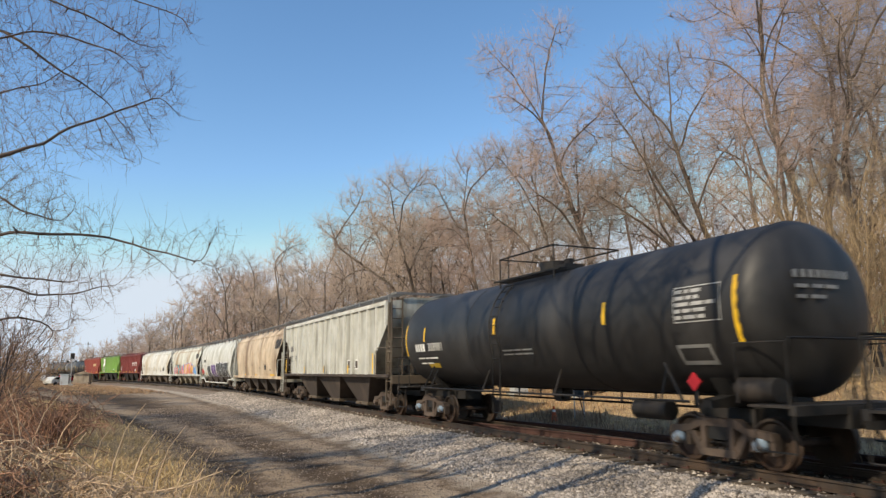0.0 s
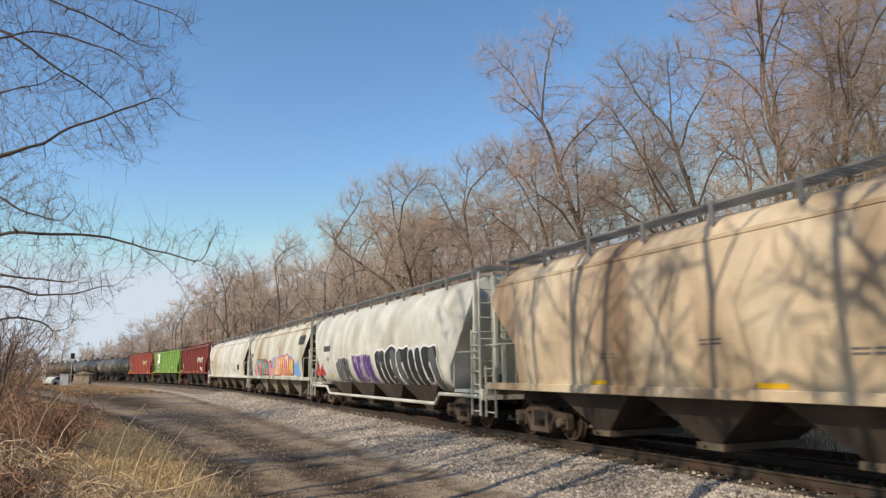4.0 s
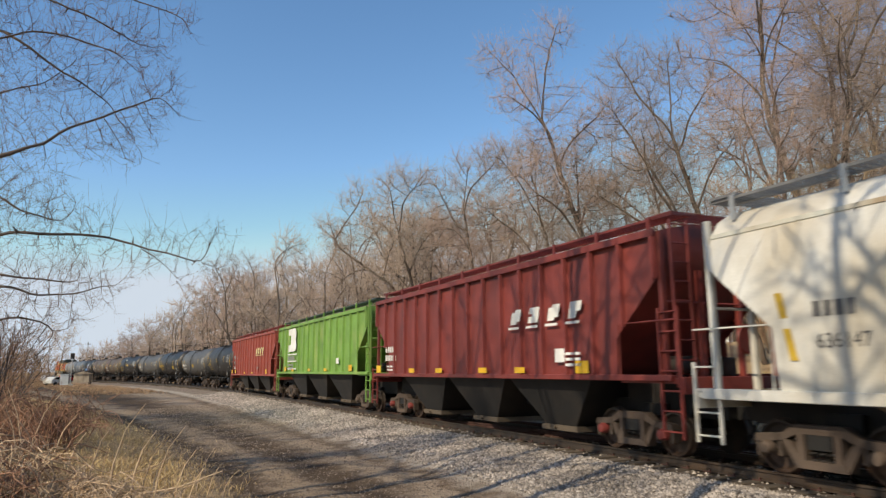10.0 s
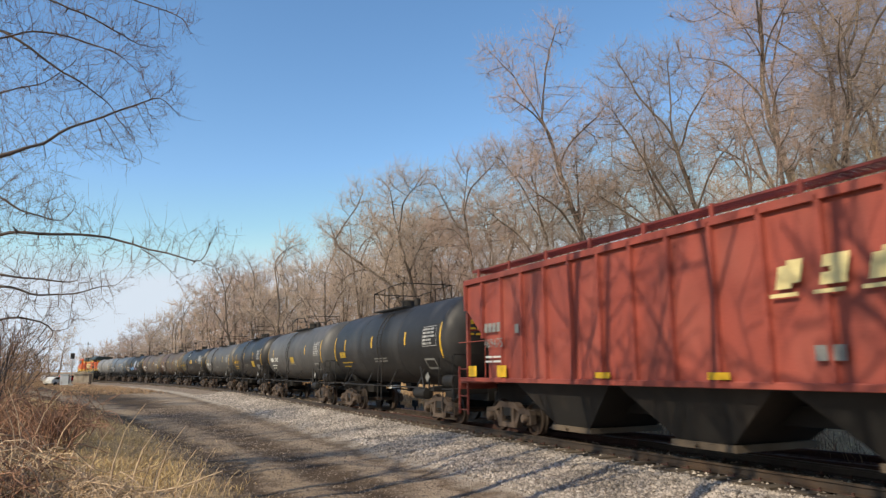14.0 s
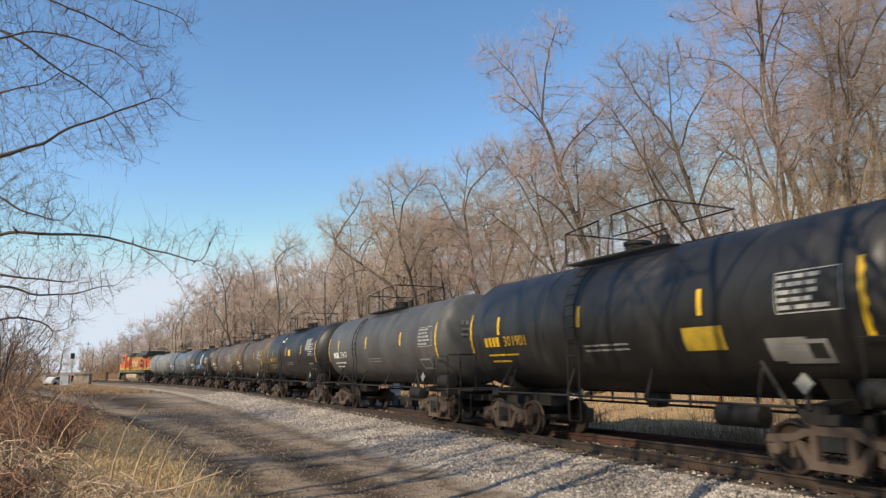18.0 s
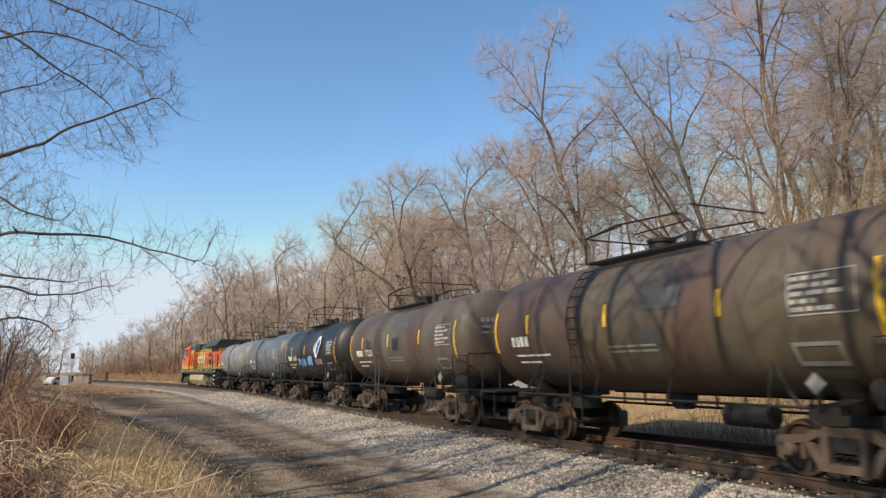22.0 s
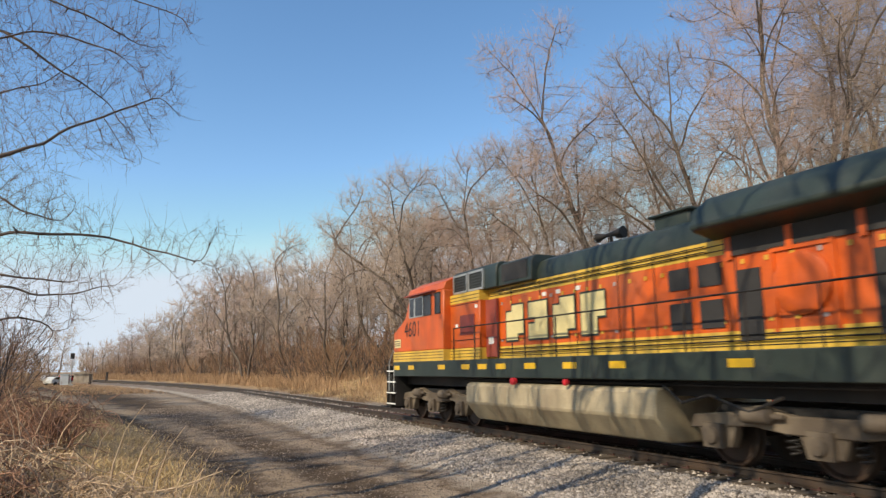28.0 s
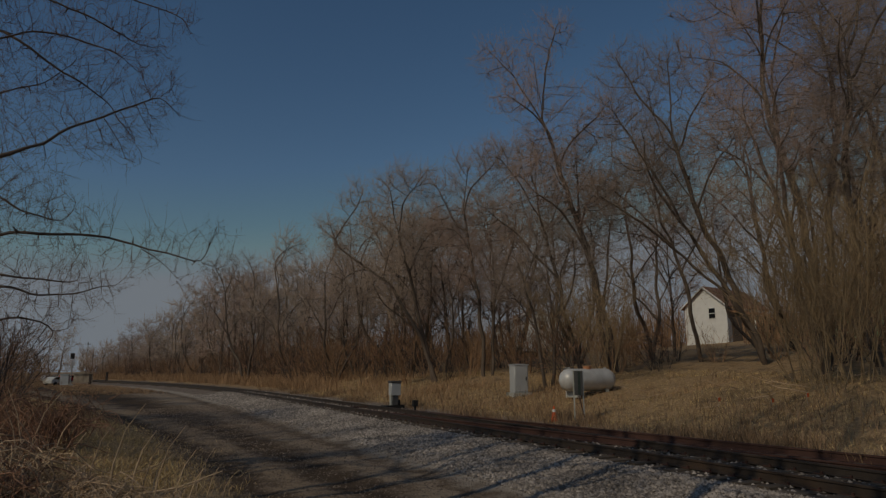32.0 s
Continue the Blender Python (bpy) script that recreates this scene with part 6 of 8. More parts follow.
        for k in (-1.98, 0.0, 1.98):
            w = part("wheelset", lambda: wheelset_geo(0.53), M["wheel"], b, key="wheelset0.53", at=Matrix.Translation((0, k, 0.53)))
            CARS[-1][3].append((w, k, 0.53))
    coupler(car, L / 2)
    # the rear platform is short
    for ob in [c for k in car.children for c in (k, *k.children)]:
        if ob.name.startswith(("coupler", "air_hose")):
            if ob.matrix_basis[1][1] < 0:
                ob.matrix_basis = Matrix.Translation((0, 1.2, 0)) @ ob.matrix_basis
        elif ob.matrix_basis.translation.length < 1e-6 and not ob.parent.name.startswith("bogie"):
            for v in ob.data.vertices:
                if v.co.y < -7.2:
                    v.co.y = -7.2 + (v.co.y + 7.2) * 0.66


build_locomotive()
# ---- trees and undergrowth ----
def tubes_mesh(name, branches, material):
    """branches: (points n x 3, radii n, sides)."""
    V, F, k = [], [], 0
    for pts, rad, n in branches:
        d = np.gradient(pts, axis=0)
        d /= np.linalg.norm(d, axis=1)[:, None] + 1e-9
        ref = np.array([0.31, 0.17, 0.93]) if abs(d[0, 2]) < 0.9 else np.array([1.0, 0.2, 0])
        a = np.cross(d, ref)
        a /= np.linalg.norm(a, axis=1)[:, None] + 1e-9
        b = np.cross(d, a)
        t = 2 * np.pi * np.arange(n) / n
        ring = pts[:, None] + rad[:, None, None] * (a[:, None] * np.cos(t)[None, :, None] + b[:, None] * np.sin(t)[None, :, None])
        V.append(ring.reshape(-1, 3))
        m = len(pts)
        i = np.arange((m - 1) * n).reshape(m - 1, n)
        j = np.roll(i, -1, axis=1)
        F.append(np.stack([i, j, j + n, i + n], -1).reshape(-1, 4) + k)
        k += m * n
    v, f = np.concatenate(V), np.concatenate(F)
    me = bpy.data.meshes.new(name)
    me.vertices.add(len(v))
    me.vertices.foreach_set("co", v.astype(np.float32).ravel())
    me.loops.add(f.size)
    me.loops.foreach_set("vertex_index", f.astype(np.int32).ravel())
    me.polygons.add(len(f))
    me.polygons.foreach_set("loop_start", np.arange(0, f.size, 4, dtype=np.int32))
    me.polygons.foreach_set("use_smooth", np.ones(len(f), bool))
    me.update()
    me.materials.append(material)
    return me


class Grower:
    def __init__(self, seed, kids, ratio, spread, up, twig=0.007, wiggle=0.16, low=0.25):
        self.low = low
        self.r = np.random.default_rng(seed)
        self.kids, self.ratio, self.spread, self.up, self.twig, self.wiggle = kids, ratio, spread, up, twig, wiggle
        self.thick, self.thin = [], []

    def grow(self, p, d, length, rad, level):
        r, last = self.r, len(self.kids)
        steps = 8 if level == 0 else 5 if level < last - 1 else 3 if level < last else 1
        steps = min(steps, 4) if rad < 0.05 else steps
        pts, rr = [np.array(p, float)], [rad]
        d = np.array(d, float)
        d /= np.linalg.norm(d)
        tip = max(self.twig * 0.6, rad * (0.35 if level < last else 0.5))
        for i in range(steps):
            d = d + r.normal(0, self.wiggle * (1 if level else 0.55), 3)
            d[2] += self.up * (0.25 if level else 0.4) * (1 if level < last else 1.4)
            d /= np.linalg.norm(d)
            pts.append(pts[-1] + d * length / steps)
            rr.append(rad + (tip - rad) * (i + 1) / steps)
        pts, rr = np.array(pts), np.array(rr)
        (self.thick if level < 3 and level < last else self.thin).append((pts, rr, 3 if rad < 0.03 else 4 if rad < 0.06 else 5 if level else 7))
        if level >= last:
            return
        n = self.kids[level]
        for c in range(n):
            lo = self.low if level == 0 else 0.16 if level < last - 1 else 0.3
            f = lo + (1.0 - lo) * (c + r.uniform(0.1, 0.9)) / n
            f = min(f, 0.985)
            x = f * steps
            i = min(int(x), steps - 1)
            q = pts[i] + (pts[i + 1] - pts[i]) * (x - i)
            ax = pts[i + 1] - pts[i]
            ax /= np.linalg.norm(ax)
            side = np.cross(ax, r.normal(0, 1, 3))
            side /= np.linalg.norm(side) + 1e-9
            ang = radians(self.spread) * r.uniform(0.6, 1.25) * (1 if level < last - 2 else 1.15)
            nd = ax * math.cos(ang) + side * math.sin(ang)
            ln = length * self.ratio[level] * r.uniform(0.7, 1.25) * (1.15 - 0.5 * f)
            self.grow(q, nd, ln, max(self.twig, rr[i] * r.uniform(0.50, 0.74)) if level < last - 1 else self.twig * r.uniform(0.75, 1.1), level + 1)


def tree_meshes(seed, height, kids, ratio, spread, up, stems=1, lean=0.1, rad=0.22, twig=0.008, bark="bark", tw="twig", low=0.25):
    g = Grower(seed, kids, ratio, spread, up, twig, 0.21, low)
    r = np.random.default_rng(seed + 100)
    for i in range(stems):
        a = r.uniform(0, 6.28)
        k = lean * r.uniform(0.6, 1.4) * (1 if stems > 1 else 0.6)
        g.grow((math.cos(a) * 0.25 * (stems > 1), math.sin(a) * 0.25 * (stems > 1), -0.3), (k * math.cos(a), k * math.sin(a), 1),
               height * 0.62 * r.uniform(0.85, 1.05), rad * (1 if stems == 1 else 0.7), 0)
    pts = np.concatenate([b[0] for b in g.thick + g.thin])
    k = height / np.quantile(pts[:, 2], 0.998)
    g.thick = [(p * k, q, n) for p, q, n in g.thick]
    g.thin = [(p * k, q, n) for p, q, n in g.thin]
    return tubes_mesh("trunk", g.thick, M[bark]), tubes_mesh("crown", g.thin, M[tw])


def cones(p, d1, d2, r, rng):
    """Thin bent twigs: from p along d1 and then d2, each ending in a point. Arrays n x 3."""
    n = len(p)
    ax = d1 / (np.linalg.norm(d1, axis=1)[:, None] + 1e-9)
    a = np.cross(ax, rng.normal(0, 1, (n, 3)))
    a /= np.linalg.norm(a, axis=1)[:, None] + 1e-9
    b = np.cross(ax, a)
    ring = np.stack([a, -0.5 * a + 0.866 * b, -0.5 * a - 0.866 * b], 1) * r[:, None, None]
    mid = p + d1
    v = np.concatenate([p[:, None] + ring, mid[:, None] + ring * 0.62, (mid + d2)[:, None]], 1)
    tri = np.array([(0, 1, 4), (0, 4, 3), (1, 2, 5), (1, 5, 4), (2, 0, 3), (2, 3, 5), (3, 4, 6), (4, 5, 6), (5, 3, 6)])
    return v.reshape(-1, 3), (tri[None] + 7 * np.arange(n)[:, None, None]).reshape(-1, 3)


def spikes(p, d, r, rng):
    n = len(p)
    a = np.cross(d, rng.normal(0, 1, (n, 3)))
    a /= np.linalg.norm(a, axis=1)[:, None] + 1e-9
    b = np.cross(d, a)
    b /= np.linalg.norm(b, axis=1)[:, None] + 1e-9
    ring = np.stack([a, -0.5 * a + 0.866 * b, -0.5 * a - 0.866 * b], 1) * r[:, None, None]
    v = np.concatenate([p[:, None] + ring, (p + d)[:, None]], 1)
    tri = np.array([(0, 1, 3), (1, 2, 3), (2, 0, 3)])
    return v.reshape(-1, 3), (tri[None] + 4 * np.arange(n)[:, None, None]).reshape(-1, 3)


def tri_mesh(name, v, f, material):
    me = bpy.data.meshes.new(name)
    me.vertices.add(len(v))
    me.vertices.foreach_set("co", np.asarray(v, np.float32).ravel())
    me.loops.add(f.size)
    me.loops.foreach_set("vertex_index", f.astype(np.int32).ravel())
    me.polygons.add(len(f))
    me.polygons.foreach_set("loop_start", np.arange(0, f.size, 3, dtype=np.int32))
    me.update()
    me.materials.append(material)
    return me


def crown_tree(seed, trunks, lobes, rad=0.24, step=0.38, dens=1.9, tip=0.012, twig=0.0066, twigs=5, side=3, reach=1.1, bark="trunk_bark", tw="twig", up=0.12, fine=True, rough=0.03, limbs=True, limb_r=0.0, wander=0.24):
    """A bare tree. trunks: lines of (x, y, z) from the ground up; lobes: (x, y, z, r), the clumps of its crown, which limbs
    grow out to and fill with branches that seek free room, as a tree's do."""
    rng = np.random.default_rng(seed)
    P, par = [], []

    def line(pts, start, wob):
        """Adds nodes along a curve; returns the index of the last."""
        c = np.array(pts, float)
        seg = np.concatenate([[0], np.cumsum(np.linalg.norm(np.diff(c, axis=0), axis=1))])
        n = max(2, int(seg[-1] / step))
        t = np.linspace(0, seg[-1], n + 1)
        q = np.stack([np.interp(t, seg, c[:, k]) for k in range(3)], 1)
        for _ in range(3):
            q[1:-1] = (q[:-2] + 2 * q[1:-1] + q[2:]) / 4
        drift = np.cumsum(rng.normal(0, wob, q.shape), axis=0)
        q += drift - np.linspace(0, 1, n + 1)[:, None] * drift[-1]
        k = start
        for i in range(0 if start < 0 else 1, n + 1):
            P.append(q[i])
            par.append(k)
            k = len(P) - 1
        return k

    stems = []
    for tr in trunks:
        first = len(P)
        line(tr, -1, 0.16 * step)
        stems.append((first, len(P)))
    att = []
    for x, y, z, r in lobes:
        best, cost = 0, 1e9
        for a, b in stems:
            for i in range(a + (b - a) // 3, b):
                h = math.hypot(P[i][0] - x, P[i][1] - y)
                want = z - r * 0.7 - h * 0.75
                c = abs(P[i][2] - want) + h * 0.8
                if c < cost:
                    best, cost = i, c
        p0 = P[best]
        to = np.array([x, y, z]) - p0
        far = np.linalg.norm(to)
        if limbs and far > r * 0.5:
            k = P[best] - P[max(0, best - 2)]
            k = k / (np.linalg.norm(k) + 1e-9)
            p1 = p0 + to * 0.45 + k * far * 0.16 + rng.normal(0, far * 0.07, 3)
            p2 = p0 + to * 0.92
            t = np.linspace(0, 1, 9)[:, None]
            line((1 - t) ** 2 * p0 + 2 * t * (1 - t) * p1 + t * t * p2, best, 0.16 * step)
        n = int(26 * dens * r ** 2.4) + 6
        d = rng.normal(0, 1, (n, 3))
        d /= np.linalg.norm(d, axis=1)[:, None]
        d *= rng.random(n)[:, None] ** 0.42
        bump = 1 + 0.22 * np.sin(3.1 * d[:, :1] + seed) * np.cos(2.7 * d[:, 2:] + x)
        att.append(np.array([x, y, z]) + d * bump * np.array([r, r, r * 0.92]))
    A = np.concatenate(att)
    pos = np.zeros((9000, 3))
    m = len(P)
    pos[:m] = P
    par = par + [0] * (9000 - m)
    kids = np.zeros(9000, int)
    d2 = np.full(len(A), 1e9)
    ni = np.zeros(len(A), int)
    lo, kill, infl = 0, step * 1.35, 7.5 if limbs else 1.2
    for it in range(60):
        if m > lo:
            D = np.linalg.norm(A[:, None] - pos[None, lo:m], axis=2)
            j = D.argmin(1)
            dj = D[np.arange(len(A)), j]
            closer = dj < d2
            d2[closer], ni[closer] = dj[closer], j[closer] + lo
        lo = m
        keep = d2 > kill
        A, d2, ni = A[keep], d2[keep], ni[keep]
        if not len(A):
            break
        on = d2 < infl
        acc = np.zeros((m, 3))
        v = (A[on] - pos[ni[on]]) / d2[on][:, None]
        np.add.at(acc, ni[on], v)
        grow = np.unique(ni[on])
        grow = grow[kids[grow] < 3]
        if not len(grow) or m + len(grow) >= 8990:
            break
        d = acc[grow]
        d /= np.linalg.norm(d, axis=1)[:, None] + 1e-9
        d += rng.normal(0, wander, d.shape)
        d[:, 2] += up
        d /= np.linalg.norm(d, axis=1)[:, None]
        pos[m:m + len(grow)] = pos[grow] + d * step
        for i, g in enumerate(grow):
            par[m + i] = int(g)
        kids[grow] += 1
        m += len(grow)
    # thickness from what each piece carries
    load = np.zeros(m)
    child = [[] for _ in range(m)]
    for i in range(m - 1, -1, -1):
        if not child[i]:
            load[i] = 1
        if par[i] >= 0:
            child[par[i]].append(i)
            load[par[i]] += load[i]
    r = tip * load ** 0.45
    base = max(r[a] for a, b in stems)
    r = np.where(r > rough, rough + (r - rough) * (rad - rough) / max(0.02, base - rough), r)
    r = np.where(r > rough, rough + (r - rough) * (1 - 0.55 * np.clip(pos[:m, 2] / pos[:m, 2].max(), 0, 1)), r)
    for a, b in stems[1:] if limb_r else ():
        r[a:b] = np.maximum(r[a:b], limb_r * min(1, (b - a) * step / 3.5) ** 1.5 * (1 - 0.85 * np.linspace(0, 1, b - a)))
    chains, todo = [], [(a, -1) for a, b in stems]
    while todo:
        i, frm = todo.pop()
        ch = [frm, i] if frm >= 0 else [i]
        while child[i]:
            c = sorted(child[i], key=lambda k: -load[k])
            todo += [(k, i) for k in c[1:]]
            i = c[0]
            ch.append(i)
        chains.append(ch)
    tubes = []
    for ch in chains:
        if len(ch) < 2:
            continue
        q, rr = pos[ch].copy(), r[ch].copy()
        if par[ch[1]] == ch[0] and len(ch) > 2 and rr[0] > rr[1] * 1.3:
            rr[0] = rr[1] * 1.15
        q[1:-1] = (q[:-2] + 2 * q[1:-1] + q[2:]) / 4
        rr[-1] *= 0.6
        if rr[0] < 0.03 and len(q) > 4:
            pick = sorted(set(list(range(0, len(q), 2)) + [len(q) - 1]))
            q, rr = q[pick], rr[pick]
        tubes.append((q, rr, 3 if rr[0] < 0.03 else 4 if rr[0] < 0.07 else 7))
    # fine twigs on the outer branches
    thin = np.array([i for i in range(m) if r[i] < min(0.03, 3.2 * tip) and par[i] >= 0])
    ax = pos[thin] - pos[np.array(par)[thin]]
    ax /= np.linalg.norm(ax, axis=1)[:, None] + 1e-9
    p, ax = np.repeat(pos[thin], twigs, 0), np.repeat(ax, twigs, 0)
    n = len(p)
    p = p - ax * rng.random((n, 1)) * step
    d = ax * 0.7 + rng.normal(0, 0.55, (n, 3)) + np.array([0, 0, 0.30])
    d /= np.linalg.norm(d, axis=1)[:, None]
    ln = rng.uniform(0.28, 0.62, (n, 1)) * reach
    d1 = d * ln
    d2_ = (d + rng.normal(0, 0.25, (n, 3)) + np.array([0, 0, 0.25])) * ln * 0.9
    V, F = cones(p, d1, d2_, twig * rng.uniform(0.7, 1.15, n), rng) if fine else spikes(p, d1 + d2_, twig * rng.uniform(0.7, 1.15, n), rng)
    q, b1, b2 = np.repeat(p, side, 0), np.repeat(d1, side, 0), np.repeat(d2_, side, 0)
    k = len(q)
    f = rng.uniform(0.3, 1.7, (k, 1))
    q = q + b1 * np.minimum(f, 1) + b2 * np.maximum(f - 1, 0)
    d = b1 + b2
    d = d / (np.linalg.norm(d, axis=1)[:, None] + 1e-9) * 0.8 + rng.normal(0, 0.5, (k, 3)) + np.array([0, 0, 0.12])
    V2, F2 = spikes(q, d * rng.uniform(0.14, 0.40, (k, 1)) * reach, twig * 0.72 * np.ones(k), rng)
    return tubes_mesh("trunk", tubes, M[bark]), tri_mesh("crown", np.concatenate([V, V2]), np.concatenate([F, F2 + len(V)]), M[tw])


def wood_tree(seed, height, width, lean=0.0, clear=0.38, forks=2, n=7, r=None, **more):
    """A bare tree of the wood: a trunk that forks, and a rounded, lumpy crown."""
    rng = random.Random(seed)
    a = rng.uniform(0, 6.28)
    zc = height * clear
    foot = (lean * 0.35 * math.cos(a), lean * 0.35 * math.sin(a), zc)
    trunks = []
    for i in range(forks):
        b = a + 6.28 * i / forks + rng.uniform(-0.5, 0.5)
        w = width * 0.22 * (forks > 1)
        o = 0.22 * (forks > 1)
        trunks.append([(o * math.cos(b), o * math.sin(b), -0.4), (foot[0] * 0.4 + w * 0.35 * math.cos(b), foot[1] * 0.4 + w * 0.35 * math.sin(b), zc * 0.6),
                       (foot[0] + w * math.cos(b), foot[1] + w * math.sin(b), zc), (lean * 0.8 * math.cos(a) + w * 1.3 * math.cos(b), lean * 0.8 * math.sin(a) + w * 1.3 * math.sin(b), height * 0.72)])
    rr = r or width * 0.24
    lobes = []
    for i in range(n):
        b, t = 2.4 * i + rng.uniform(-0.3, 0.3), (i + 0.5) / n
        z = height * (clear + 0.12 + (0.80 - clear) * t)
        w = width * 0.5 * math.sqrt(max(0.05, 1 - (1.7 * t - 0.75) ** 2)) * rng.uniform(0.55, 1.0)
        k = lean * (z / height)
        lobes.append((k * math.cos(a) + w * math.cos(b), k * math.sin(a) + w * math.sin(b), z, rr * rng.uniform(0.75, 1.15)))
    lobes.append((lean * math.cos(a), lean * math.sin(a), height - rr * 0.95, rr))
    return crown_tree(seed, trunks, lobes, **more)


TREES = {
    "a": wood_tree(41, 16, 9.0, 1.6, 0.22, 2, 11, rad=0.17, twigs=3, side=2, twig=0.008, reach=1.1, step=0.48, dens=1.0, tip=0.014),
    "b": wood_tree(42, 16, 10.0, 3.0, 0.20, 1, 12, rad=0.19, twigs=3, side=2, twig=0.008, reach=1.1, step=0.48, dens=1.0, tip=0.014, tw="twig_red"),
    "c": wood_tree(43, 15, 8.5, 1.0, 0.20, 3, 11, rad=0.15, twigs=3, side=2, twig=0.008, reach=1.1, step=0.48, dens=1.0, tip=0.014),
    "e": wood_tree(45, 13, 6.6, 1.2, 0.14, 2, 10, rad=0.12, twigs=4, side=3, twig=0.015, reach=1.3, step=0.6, dens=0.9, tip=0.017, fine=False),
    "f": wood_tree(46, 13, 7.2, 0.8, 0.18, 1, 10, rad=0.14, twigs=4, side=3, twig=0.015, reach=1.3, step=0.6, dens=0.9, tip=0.017, fine=False, tw="twig_red"),
    "g": wood_tree(47, 13, 8.0, 1.0, 0.10, 2, 10, rad=0.14, twigs=4, side=2, twig=0.034, reach=1.6, step=0.9, dens=0.6, tip=0.02, fine=False),
    "k": wood_tree(48, 13, 7.0, 0.6, 0.12, 1, 10, rad=0.15, twigs=4, side=2, twig=0.034, reach=1.6, step=0.9, dens=0.6, tip=0.02, fine=False, tw="twig_red"),
    "h": tree_meshes(14, 17, (8, 5, 4, 2), (0.52, 0.5, 0.5, 0.5), 36, 0.25, 2, 0.18, 0.24, 0.016, low=0.30),
    "p": tree_meshes(21, 18, (11, 5, 4), (0.24, 0.5, 0.5), 42, 0.22, 2, 0.10, 0.15, 0.014, low=0.42),
    "bush": tree_meshes(7, 4.2, (5, 3), (0.5, 0.55), 30, 0.45, 8, 0.4, 0.045, 0.012, "brush", "brush", low=0.1),
    "bush2": tree_meshes(8, 3.4, (5, 3), (0.55, 0.55), 38, 0.4, 8, 0.5, 0.035, 0.011, "bark_dark", "cane_red", low=0.08),
    "stems": tree_meshes(12, 9, (7, 5, 4), (0.42, 0.5, 0.5), 26, 0.5, 11, 0.38, 0.038, 0.010, "thicket", "thicket", low=0.2),
}
